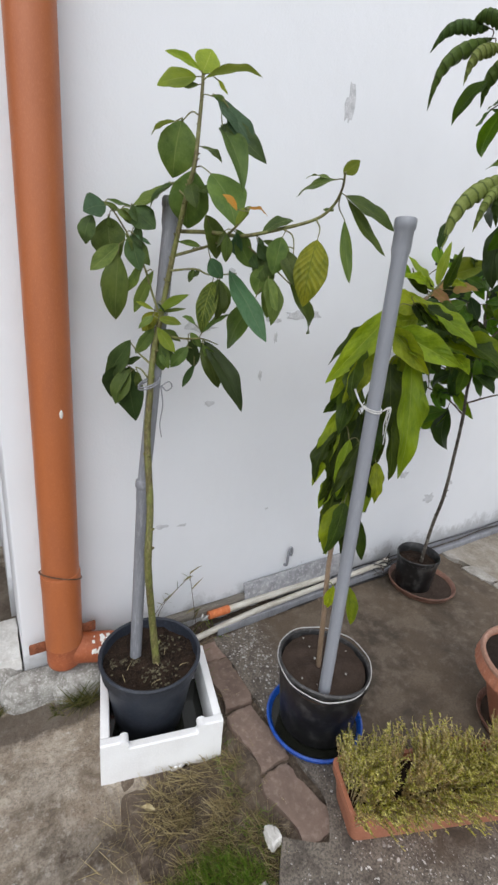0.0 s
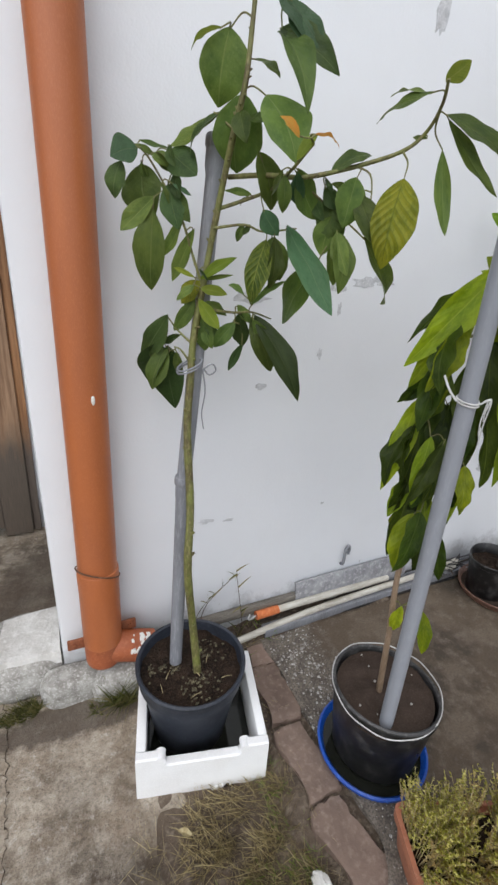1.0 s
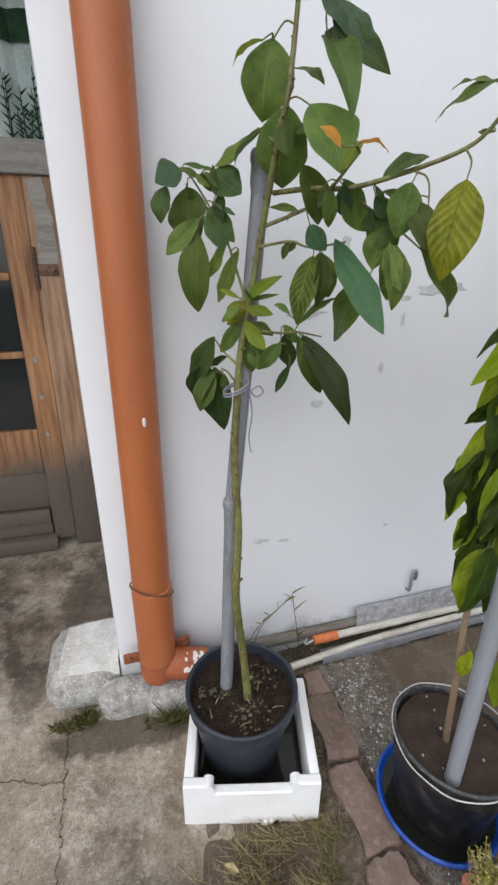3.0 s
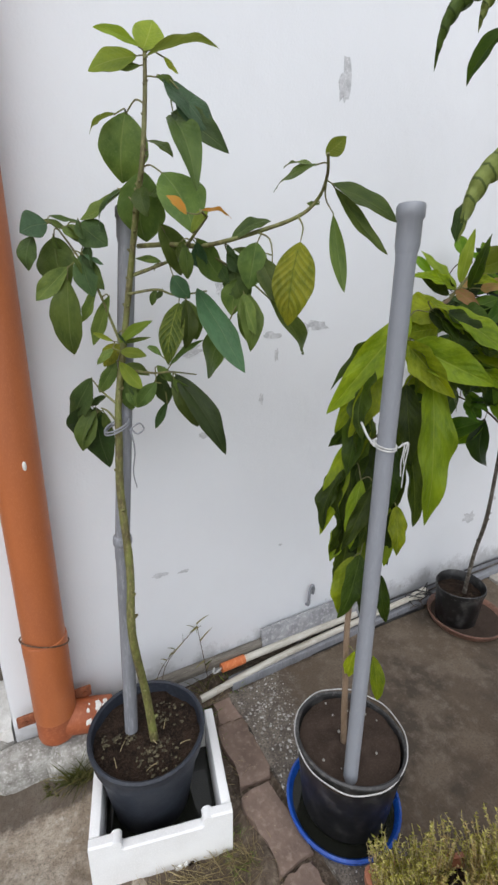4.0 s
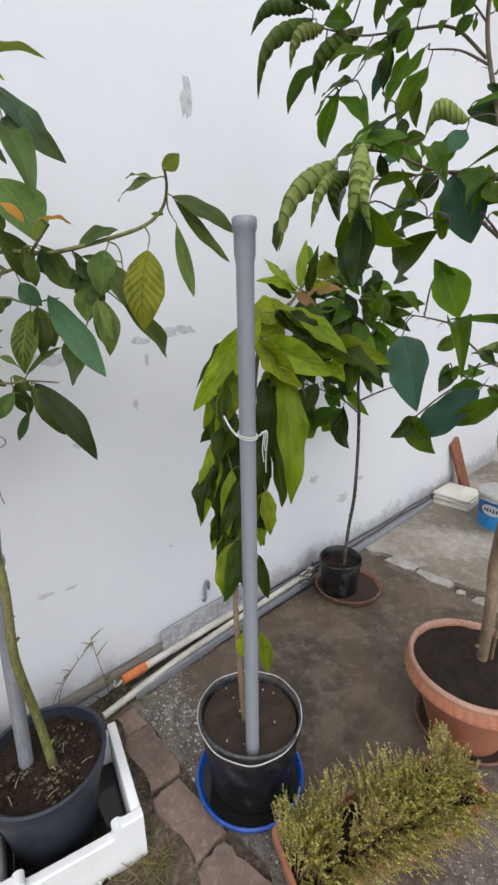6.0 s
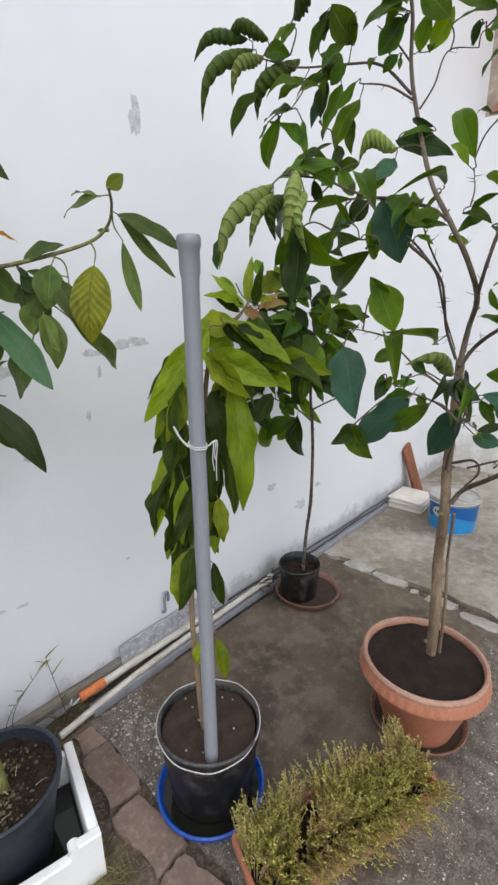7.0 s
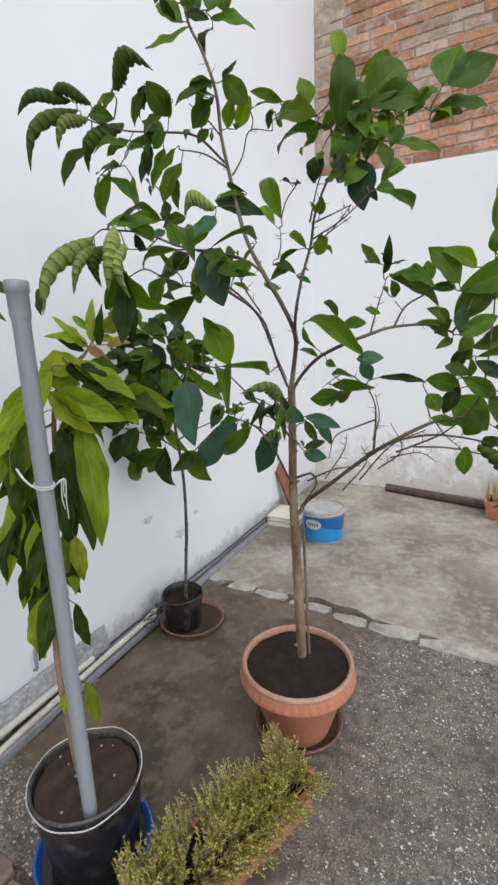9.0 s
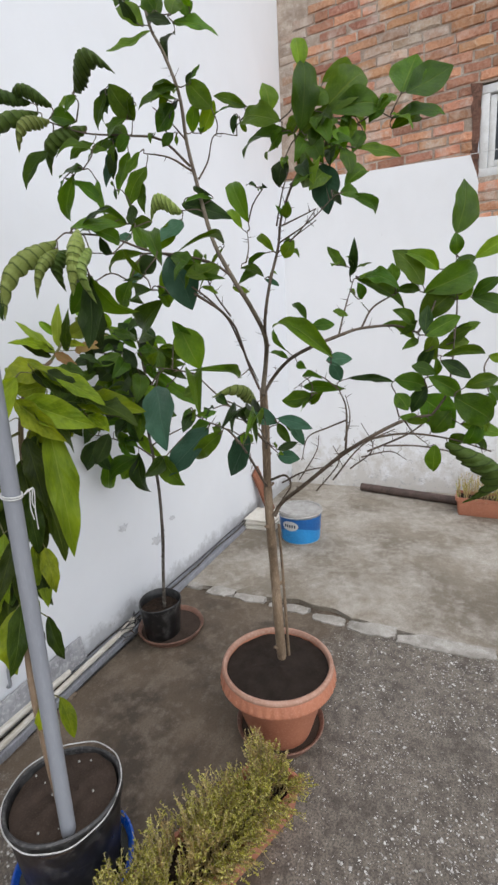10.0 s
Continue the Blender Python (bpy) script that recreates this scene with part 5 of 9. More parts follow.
def build_wall_foot():
    """Pipes, strips and boards that lie along the foot of the long wall."""
    duct = bar("cable_duct", (1.0, -0.068, 0.0175), (2.06, -0.046, 0.0175), 0.040, 0.035, OLDPVC, "grey plastic duct lying on the concrete along the wall", "cable duct")
    duct.data.materials.append(POTDUSTY)
    # black block stands in for the shade inside the duct's hollow end
    end = part("open_end", block(bmesh.new(), (-0.002, -0.015, -0.012), (0.004, 0.015, 0.012), 0.001), POTDUSTY, duct, "dark block painted as the shaded hollow of the duct")
    bar("cable_duct", (2.085, -0.046, 0.016), (3.385, -0.034, 0.016), 0.036, 0.032, OLDPVC, "grey plastic duct lying at the foot of the wall", "cable duct")
    bar("cable_duct", (1.62, -0.014, 0.026), (3.39, -0.009, 0.026), 0.018, 0.052, OLDPVC, "thin grey duct fixed against the wall", "cable duct")
    bar("plastic_board", (1.155, -0.026, 0.112), (1.72, -0.022, 0.122), 0.008, 0.105, MOULD, "mouldy grey plastic board leaning on the wall", "board", 0.002, -10)
    bar("wooden_board", (0.70, -0.018, 0.09), (1.165, -0.016, 0.092), 0.026, 0.038, OLDWOOD, "weathered grey wooden strip against the wall", "board", 0.004)
    pipe = thing("water_pipe", "dirty white plastic pipe lying on the grey duct", "pipe")
    part("pipe", tube(bmesh.new(), ((0.878, -0.082, 0.020), (1.25, -0.062, 0.046), (1.98, -0.05, 0.062)), 0.0125, seg=18, n=6), WHITEPVC, pipe)
    part("pipe_cap", lathe(bmesh.new(), ((0.013, 0.0), (0.017, 0.004), (0.0175, 0.04), (0.013, 0.044), (0.010, 0.03)), 20), WHITEPVC, pipe, "dirty end socket").matrix_basis = Matrix.Translation((1.955, -0.0505, 0.0617)) @ pose(0, 0, 0, 0, 90, 0)
    pipe = thing("water_pipe", "cream pipe with a short orange sleeve by the wall", "pipe")
    part("pipe", tube(bmesh.new(), ((1.06, -0.050, 0.0885), (1.62, -0.032, 0.075)), 0.0135, seg=18, n=1), WHITEPVC, pipe)
    part("sleeve", tube(bmesh.new(), ((0.972, -0.0525, 0.0895), (1.066, -0.0498, 0.0885)), 0.0165, seg=20, n=1), SLEEVE, pipe, "orange plastic sleeve")
    part("wire_hook", tube(bmesh.new(), ((0.972, -0.052, 0.09), (0.945, -0.058, 0.084), (0.935, -0.064, 0.098), (0.94, -0.062, 0.115)), 0.0026, seg=6), STRING, pipe, "bent wire end")
    for x, y, z, s, seed in ((2.02, -0.05, 0.068, 0.020, 3), (1.99, -0.06, 0.06, 0.016, 8)):
        boulder("pipe_lump", (x, y, z), (s, s * 0.8, s * 0.8), WHITEPVC, "lump of dried mortar on the pipe end", seed)
    for k, (y, z, r) in enumerate(((-0.078, 0.006, 0.005), (-0.030, 0.040, 0.004), (-0.024, 0.062, 0.0035))):
        rnd = random.Random(70 + k)
        pts = [(x, y + rnd.uniform(-0.006, 0.006), z + rnd.uniform(-0.002, 0.004)) for x in [1.3 + 0.14 * q for q in range(16 if k else 6)]]
        ob = thing("cable", "old dark cable lying along the foot of the wall", "cable", (0, 0, 0), 0, "old cables")
        part("sheath", tube(bmesh.new(), pts, r, seg=7, n=4), POTDUSTY if k != 1 else LICHEN, ob)
    rnd = random.Random(77)
    ob = thing("cable_tangle", "tangle of thin dark wire beside the small pot", "cable")
    for k in range(4):
        x = rnd.uniform(1.88, 2.02)
        pts = [(x + rnd.uniform(-0.05, 0.05), -0.06 + rnd.uniform(-0.035, 0.035), 0.06 + rnd.uniform(-0.02, 0.05)) for _ in range(5)]
        part("wire_loop", tube(bmesh.new(), pts, 0.0022, seg=6, n=6), POTDUSTY, ob)
    bm = sheet(bmesh.new(), 0.70, 1.6, -0.10, 0.0, 90, 10, lambda x, y: -0.004 + (0.020 + 0.016 * noise.fractal((x * 9, y * 20, 2), 0.7, 2.0, 3)) * min(1, max(0, (y + 0.10) / 0.05)))
    structure("wall_foot_dirt", bm, EARTH, "dark dirt gathered at the foot of the wall", "soil")
    # footing stones by the free end of the wall
    boulder("footing_stone", (0.178, 0.125, 0.010), (0.128, 0.150, 0.078), STONE, "rough whitewashed footing stone by the recess", 2)
    slab = prism(bmesh.new(), ragged([(0.100, 0.030), (0.296, 0.012), (0.298, 0.235), (0.118, 0.230)], 0.05, 0.003, 6), 0.055, 0.104, 0.006)
    for v in slab.verts:
        v.co.z += 0.04 * (v.co.x - 0.28)
    tagged(new("stone_slab", meshed("stone_slab", slab, WHITESTONE)), "flat whitewashed slab on the footing stone", "stone")
    boulder("footing_stone", (0.340, -0.040, 0.0), (0.110, 0.050, 0.068), STONE, "grey footing stone below the wall end", 7)
    boulder("footing_stone", (0.465, -0.06, -0.01), (0.085, 0.06, 0.085), STONE, "low grey stone under the drain elbow", 17)
    boulder("loose_stone", (0.806, -0.782, -0.004), (0.018, 0.023, 0.016), WHITESTONE, "pale loose stone beside the pavers", 9, 0.35)
    boulder("loose_stone", (0.73, -0.86, -0.02), (0.014, 0.014, 0.012), STONE, "small grey stone in the grass", 19, 0.35)


def build_far_things():
    # paint bucket
    can = thing("paint_bucket", "white and blue plastic paint bucket with a lid", "bucket", (3.36, -0.508, 0.004), -11)
    can.scale = (1.08, 1.08, 1.0)
    part("body", lathe(bmesh.new(), ((0.122, 0.0), (0.126, 0.004), (0.138, 0.215), (0.142, 0.22)), 48), BUCKETWHITE, can)
    part("print_band", lathe(bmesh.new(), ((0.1275, 0.012), (0.1397, 0.190), (0.1382, 0.191)), 48), BUCKETBLUE, can, "bright blue printed band")
    bm = bmesh.new()
    n = 40
    for i in range(n):
        a0, a1 = -math.pi + 2 * math.pi * i / n, -math.pi + 2 * math.pi * (i + 1) / n
        q = []
        for a in (a0, a1):
            z0 = 0.105 + 0.022 * math.sin(2.0 * a + 0.8)
            q.append([bm.verts.new((r * math.cos(a), r * math.sin(a), z)) for r, z in ((0.1268 + z0 * 0.0715 + 0.0009, z0), (0.1268 + 0.196 * 0.0665 + 0.0009, 0.196))])
        bm.faces.new((q[0][0], q[1][0], q[1][1], q[0][1]))
    part("dark_print", bm, BUCKETDEEP, can, "dark blue printed wave")
    bm = bmesh.new()
    last = None
    for i in range(17):
        u = i / 8 - 1
        half = 0.034 * math.sqrt(max(0.0, 1 - u * u)) + 0.0005
        ang = math.pi + 0.42 * u
        row = [bm.verts.new((0.1415 * math.cos(ang), 0.1415 * math.sin(ang), 0.145 + q * half)) for q in (-1, 1)]
        if last:
            bm.faces.new((last[0], last[1], row[1], row[0]))
        last = row
    part("label_oval", bm, BUCKETWHITE, can, "white oval label")
    for k in range(5):
        ang = math.pi - 0.24 + 0.12 * k
        bm = block(bmesh.new(), (-0.0008, -0.0045, -0.011), (0.0008, 0.0045, 0.011))
        part("label_bar", bm, PRINT, can, "dark printed bar", False).matrix_basis = pose(0.1422 * math.cos(ang), 0.1422 * math.sin(ang), 0.145, 0, 0, math.degrees(ang))
    lid = part("lid", lathe(bmesh.new(), ((0.140, 0.212), (0.147, 0.214), (0.148, 0.232), (0.145, 0.236), (0.138, 0.236), (0.134, 0.226), (0.10, 0.2255)), 48), BUCKETLID, can, "dull grey lid")
    line = [(0.149 * math.cos(a), 0.149 * math.sin(a), 0.207 - 0.012 * math.sin(a)) for a in [math.pi * (0.72 + 0.9 * k / 20) for k in range(21)]]
    part("handle", tube(bmesh.new(), line, 0.002, seg=6, n=2), STRING, can, "thin wire handle")
    # stack of tiles and a plank by the wall
    rnd = random.Random(21)
    for k in range(6):
        bm = block(bmesh.new(), (-0.135, -0.125, 0.0), (0.135, 0.125, 0.0125), 0.002)
        ob = tagged(new("floor_tile", meshed("floor_tile", bm, TILE)), "cream ceramic tile in a stack by the wall", "tile", "stacked tiles")
        ob.matrix_basis = pose(3.545 + rnd.uniform(-0.012, 0.012), -0.148 + rnd.uniform(-0.012, 0.008), 0.0045 + 0.0128 * k, 0, 0, rnd.uniform(-5, 4) + 4)
    bm = block(bmesh.new(), (-0.048, -0.014, 0.0), (0.048, 0.014, 0.43), 0.004)
    for v in bm.verts:
        if v.co.z > 0.3 and v.co.x < 0:
            v.co.z -= 0.03
    ob = tagged(new("wooden_plank", meshed("wooden_plank", bm, REDWOOD)), "red-brown plank leaning on the wall behind the tiles", "plank")
    ob.matrix_basis = pose(3.80, -0.105, 0.006, -10, -17, -6)
    bm = tube(bmesh.new(), ((0, 0, 0), (1.1, 0, 0)), 0.036, seg=24, n=1)
    ob = tagged(new("iron_pipe", meshed("iron_pipe", bm, DARKPIPE)), "rusty brown pipe lying on the concrete", "pipe")
    ob.matrix_basis = pose(4.565, -0.735, 0.040, 0, 0, -103)


def build_ties():
    """String that holds the plants to their stakes."""
    a, b = Vector(STAKE_FOOT), Vector(STAKE_TOP)
    c = a + (b - a) * 0.68
    tie = thing("string_tie", "white string tying the sapling to its stake", "string", c)
    loop = [(0.0196 * math.cos(q), 0.0196 * math.sin(q), 0.004 * math.sin(q)) for q in [2 * math.pi * k / 20 for k in range(21)]]
    part("loop", tube(bmesh.new(), loop, 0.0020, seg=6, n=2), STRING, tie)
    part("loop", tube(bmesh.new(), [(x * 1.02, y * 1.02, z + 0.005) for x, y, z in loop], 0.0018, seg=6, n=2), STRING, tie)
    part("cross_string", tube(bmesh.new(), ((-0.02, 0.008, 0.002), (-0.03, 0.02, 0.02), (-0.035, 0.035, 0.045)), 0.0024, seg=6), STRING, tie)
    for dx, L in ((0.0, 0.06), (0.006, 0.035), (0.010, 0.085)):
        part("loose_end", tube(bmesh.new(), ((0.016, -0.016, 0.0), (0.026 + dx, -0.022, 0.008), (0.024 + dx, -0.020, -L * 0.5), (0.030 + dx * 0.6, -0.018, -L)), 0.0015, 0.0012, seg=6), STRING, tie)
    a, b = Vector(ASTAKE_JOINT), Vector(ASTAKE_TOP)
    c = a + (b - a) * 0.39 + Vector((-0.012, -0.010, 0))
    tie = thing("string_tie", "grey twine tying the avocado to its stake", "string", c)
    for dz in (0.0, 0.006):
        part("loop", tube(bmesh.new(), [(0.026 * math.cos(q) - 0.008, 0.030 * math.sin(q) - 0.010, dz + 0.012 * math.cos(q)) for q in [2 * math.pi * k / 20 for k in range(21)]], 0.0022, seg=6, n=2), OLDPVC, tie)
    part("bow", tube(bmesh.new(), ((0.018, -0.030, 0.0), (0.035, -0.036, 0.012), (0.044, -0.036, -0.002), (0.030, -0.034, -0.012), (0.018, -0.030, 0.0)), 0.0018, seg=6), OLDPVC, tie)
    part("loose_end", tube(bmesh.new(), ((0.016, -0.030, 0.0), (0.022, -0.032, -0.05), (0.016, -0.030, -0.10), (0.022, -0.028, -0.14)), 0.0018, 0.0012, seg=6), OLDPVC, tie)


def blade(bm, uv, base, tip, width, sag, seg=3, twist=0.0):
    """One curved blade as a narrow strip."""
    b, t = Vector(base), Vector(tip)
    d = t - b
    side = d.cross(Vector((math.cos(twist), math.sin(twist), 0.3)))
    if side.length < 1e-6:
        side = Vector((1, 0, 0))
    side.normalize()
    last = None
    for i in range(seg + 1):
        q = i / seg
        p = b + d * q + Vector((0, 0, -sag * q * q))
        w = width * (1 - q) ** 0.6 * 0.5 + 0.0001
        row = (bm.verts.new(p - side * w), bm.verts.new(p + side * w), q)
        if last:
            f = bm.faces.new((last[0], last[1], row[1], row[0]))
            for loop, c in zip(f.loops, ((0.3, last[2]), (0.7, last[2]), (0.7, q), (0.3, q))):
                loop[uv].uv = c
        last = row


def strands(name, mat, label, count, place, length, width, lean, seed, category="grass", sag=0.25):
    """A patch of grass blades or straw, as one mass."""
    rnd = random.Random(seed)
    bm = bmesh.new()
    uv = bm.loops.layers.uv.new("UVMap")
    for _ in range(count):
        p = place(rnd)
        if p is None:
            continue
        a, L = rnd.uniform(0, 6.283), rnd.uniform(*length)
        k = rnd.uniform(*lean)
        tip = (p[0] + L * k * math.cos(a), p[1] + L * k * math.sin(a), p[2] + L * math.sqrt(max(0.02, 1 - k * k)))
        blade(bm, uv, p, tip, rnd.uniform(*width), L * sag * rnd.random(), 3, a + 1.57)
    ob = new(name, meshed(name, bm, mat, False))
    return tagged(ob, label, category, "", "stuff")


def build_green():
    def patch(cx, cy, rx, ry, z):
        def place(rnd):
            a, q = rnd.uniform(0, 6.283), math.sqrt(rnd.random())
            x, y = cx + rx * q * math.cos(a), cy + ry * q * math.sin(a)
            if noise.noise((x * 14, y * 14, 2)) < -0.22:
                return None
            return (x, y, z)
        return place
    strands("green_grass", GRASSGREEN, "tuft of fresh green grass in the earth strip", 2600, patch(0.62, -0.83, 0.14, 0.09, -0.03), (0.025, 0.065), (0.0016, 0.0034), (0.2, 0.9), 1)
    strands("green_grass", GRASSGREEN, "sparse green grass beside the pavers", 260, patch(0.80, -0.66, 0.05, 0.22, -0.03), (0.02, 0.05), (0.0014, 0.0026), (0.3, 0.95), 2)
    strands("green_grass", GRASSGREEN, "a few green blades among the straw", 520, patch(0.66, -0.80, 0.17, 0.12, -0.03), (0.02, 0.055), (0.0014, 0.0026), (0.4, 0.95), 21)
    strands("dry_grass", GRASSDRY, "dry yellow grass on the earth strip", 2700, patch(0.66, -0.78, 0.18, 0.17, -0.030), (0.025, 0.075), (0.0012, 0.0026), (0.72, 1.0), 3, sag=0.12)
    strands("dry_grass", GRASSDRY, "dry straw lying on the earth", 1250, patch(0.70, -0.60, 0.17, 0.12, -0.026), (0.03, 0.085), (0.0012, 0.0024), (0.9, 1.0), 4, sag=0.06)
    strands("dry_grass", GRASSDRY, "dry straw along the edge of the apron", 150, patch(0.45, -0.66, 0.06, 0.16, -0.03), (0.04, 0.09), (0.0012, 0.0022), (0.8, 1.0), 14, sag=0.1)
    strands("dry_grass", GRASSDRY, "bits of straw in the paver joints", 130, patch(0.87, -0.40, 0.05, 0.33, -0.012), (0.015, 0.05), (0.001, 0.002), (0.7, 1.0), 5)
    for x, y, z, n, L, mat, label in ((0.50, -0.05, -0.03, 80, (0.05, 0.13), GRASSGREEN, "green weed by the foot of the downpipe"), (0.470, -0.125, -0.03, 170, (0.07, 0.15), MOSS, "tall weed between downpipe and foam box"), (0.40, -0.13, -0.03, 60, (0.02, 0.05), MOSS, "low weed below the downpipe"), (0.150, -0.062, -0.028, 620, (0.025, 0.055), MOSS, "low olive weed under the footing stone"), (0.34, -0.02, 0.03, 18, (0.02, 0.06), GRASSGREEN, "small weed on the footing stone"), (0.865, -0.10, -0.03, 90, (0.04, 0.10), GRASSGREEN, "green weed beside the foam box"), (1.03, -0.05, -0.01, 60, (0.03, 0.09), GRASSGREEN, "small weeds under the pipes"), (0.92, -0.06, -0.01, 60, (0.03, 0.09), GRASSDRY, "dry weeds by the wall"), (0.86, -0.24, -0.03, 46, (0.03, 0.07), GRASSGREEN, "green weed along the foam box"), (0.835, -0.47, -0.03, 40, (0.02, 0.05), GRASSGREEN, "green weed along the pavers"), (0.93, -0.045, 0.0, 26, (0.09, 0.20), MOSS, "tall olive weed by the wall"), (1.235, -0.60, 0.03, 26, (0.04, 0.09), GRASSDRY, "dry sprig hanging from the bucket pot"), (1.86, -0.075, 0.02, 14, (0.05, 0.11), TWIG, "dead dark sprig by the wall"), (1.99, -0.06, 0.03, 16, (0.05, 0.12), TWIG, "dead dark sprig behind the small pot")):
        strands("weed", mat, label, n, patch(x, y, 0.075 if n > 400 else 0.04, 0.035, z), L, (0.002, 0.0045), (0.3, 0.95), int(x * 100), "weed", 0.5)
    # tall thin weeds that lean against the wall
    for pts, label in ((((0.74, -0.05, 0.0), (0.77, -0.035, 0.17), (0.87, -0.03, 0.27), (0.905, -0.03, 0.285)), "thin bent weed stalk by the wall"), (((0.93, -0.04, 0.0), (0.915, -0.03, 0.13), (0.895, -0.03, 0.26), (0.89, -0.03, 0.30)), "thin weed stalk by the wall"), (((0.70, -0.04, 0.02), (0.75, -0.03, 0.15), (0.81, -0.025, 0.22)), "thin weed stalk by the wall")):
        w = thing("weed", label, "weed")
        part("stalk", tube(bmesh.new(), pts, 0.0016, 0.0008, seg=5), TWIG, w)
        bm = bmesh.new()
        uv = bm.loops.layers.uv.new("UVMap")
        rnd = random.Random(int(pts[0][0] * 100))
        for q in range(7):
            p = rnd.choice(smooth_path(pts, 6)[3:])
            blade(bm, uv, p, p + Vector((rnd.uniform(-0.05, 0.05), -0.012, rnd.uniform(-0.01, 0.06))), 0.006, 0.01)
        tagged(part("weed_leaf", bm, MOSS, w), kind="stuff")
    tagged(new("dry_leaf", meshed("dry_leaf", boulder_leaf(0.026, 0.014), STRAW)), "fallen brown leaf on the earth", "leaf").matrix_basis = pose(0.545, -0.565, -0.012, 12, 8, 60) @ Matrix.Diagonal((0.7, 0.7, 0.7, 1))
    tagged(new("dry_leaf", meshed("dry_leaf", boulder_leaf(0.035, 0.018), LEAF_YELLOW)), "fallen yellow-green leaf beside the box", "leaf").matrix_basis = pose(0.865, -0.155, 0.005, 10, -12, 130)


def boulder_leaf(L, W):
    bm = bmesh.new()
    uv = bm.loops.layers.uv.new("UVMap")
    rows = []
    for i in range(9):
        t = i / 8
        w = W * math.sin(math.pi * min(0.98, max(0.03, t))) ** 0.7
        rows.append([(bm.verts.new((w * s, L * (t * 2 - 1), 0.006 * abs(s) + 0.006 * math.sin(3 * t))), (0.5 + s / 2, t)) for s in (-1, 0, 1)])
    for a, b in zip(rows, rows[1:]):
        for j in range(2):
            q = (a[j], a[j + 1], b[j + 1], b[j])
            f = bm.faces.new([v for v, _ in q])
            for loop, (_, c) in zip(f.loops, q):
                loop[uv].uv = c
    return bm


def herb(at, turn, L, D, z, count, height, label, seed):
    """A thick mat of wiry herb stems with tiny leaves."""
    ob = thing("herb_plant", label, "herb plant", at, turn)
    rnd = random.Random(seed)
    stems, fresh, dry = bmesh.new(), bmesh.new(), bmesh.new()
    uvs = {id(b): b.loops.layers.uv.new("UVMap") for b in (fresh, dry)}
    for k in range(count):
        x, y = rnd.uniform(0.004, L - 0.012), rnd.uniform(-0.006, D - 0.006)
        if noise.noise((x * 17, y * 17, seed + 9)) < -0.20:
            continue
        clump = 0.98 - 0.10 * x / L + 0.42 * noise.noise((x * 9, y * 9, seed))
        h = rnd.uniform(*height) * max(0.35, clump)
        edge = min(x, L - x, 0.08) / 0.08
        lean = Vector((-0.004 + rnd.gauss(0, 0.015), (y / D - 0.5) * 0.07 - 0.010 + rnd.gauss(0, 0.017), 0))
        # stems by the open side hang over the rim
        if y < 0.035:
            lean.y -= 0.022
            h *= 0.85
        p0 = Vector((x, y, z - 0.005))
        p1 = p0 + lean * 0.35 + Vector((0, 0, h * 0.55))
        p2 = p0 + lean + Vector((0, 0, h))
        tube(stems, (p0, p1, p2), 0.0014, 0.0007, 4, 2, cap=False)
        n = int(11 + h * 190)
        brown = noise.noise((x * 5 + 3, y * 7, seed + 4)) * 0.5 + rnd.uniform(-0.3, 0.3)
        for q in range(n):
            t = rnd.uniform(0.25, 1.0)
            p = p0.lerp(p1, t * 2) if t < 0.5 else p1.lerp(p2, t * 2 - 1)
            a = rnd.uniform(0, 6.283)
            s = rnd.uniform(0.0035, 0.008)
            target = dry if brown - t * 0.45 + 0.26 > 0 else fresh
            blade(target, uvs[id(target)], p, p + Vector((math.cos(a) * s, math.sin(a) * s, s * rnd.uniform(0.2, 1.4))), s * 0.6, 0.001, 2, a + 1.57)
    tagged(part("herb_stem", stems, STRAW, ob, "thin straw-coloured stems"), kind="stuff")
    tagged(part("herb_leaf", fresh, HERB, ob, "tiny yellow-green leaves", False), kind="stuff")
    tagged(part("dry_herb_leaf", dry, HERBDRY, ob, "tiny dry brown leaves", False), kind="stuff")


def build_gravel():
    """Loose chips of stone on the slab and beside the pavers."""
    rnd = random.Random(31)
    kinds = []
    for k in range(5):
        bm = bmesh.new()
        bmesh.ops.create_icosphere(bm, subdivisions=1, radius=1)
        for v in bm.verts:
            v.co *= 1 + 0.35 * noise.noise(v.co * 1.3 + Vector((k * 5, 0, 0)))
            v.co.z *= 0.55
        kinds.append(bm)
    bm = bmesh.new()
    for k in range(500):
        if k < 180:
            x, y = rnd.gauss(1.08, 0.06), rnd.choice((rnd.gauss(-0.18, 0.06), rnd.gauss(-0.34, 0.08), rnd.uniform(-0.72, -0.09)))
        else:
            x, y = rnd.uniform(0.9, 2.4), rnd.uniform(-2.2, -1.12)
        if x < 0.995 or y > -0.09 or (x - 1.11) ** 2 + (y + 0.57) ** 2 < 0.17 ** 2:
            continue
        r = rnd.choice((0.0022, 0.003, 0.004, 0.005, 0.0065) if k < 180 else (0.0022, 0.003, 0.004, 0.0055))
        src = kinds[rnd.randrange(5)]
        m = pose(x, y, 0.0005, rnd.uniform(-20, 20), 0, rnd.uniform(0, 360)) @ Matrix.Diagonal((r, r * rnd.uniform(0.6, 1), r, 1))
        vs = [bm.verts.new(m @ v.co) for v in src.verts]
        src.verts.index_update()
        for f in src.faces:
            bm.faces.new([vs[v.index] for v in f.verts])
    for b in kinds:
        b.free()
    tagged(new("gravel", meshed("gravel", bm, STONE)), "loose pale stone chips on the concrete", "gravel", "", "stuff")


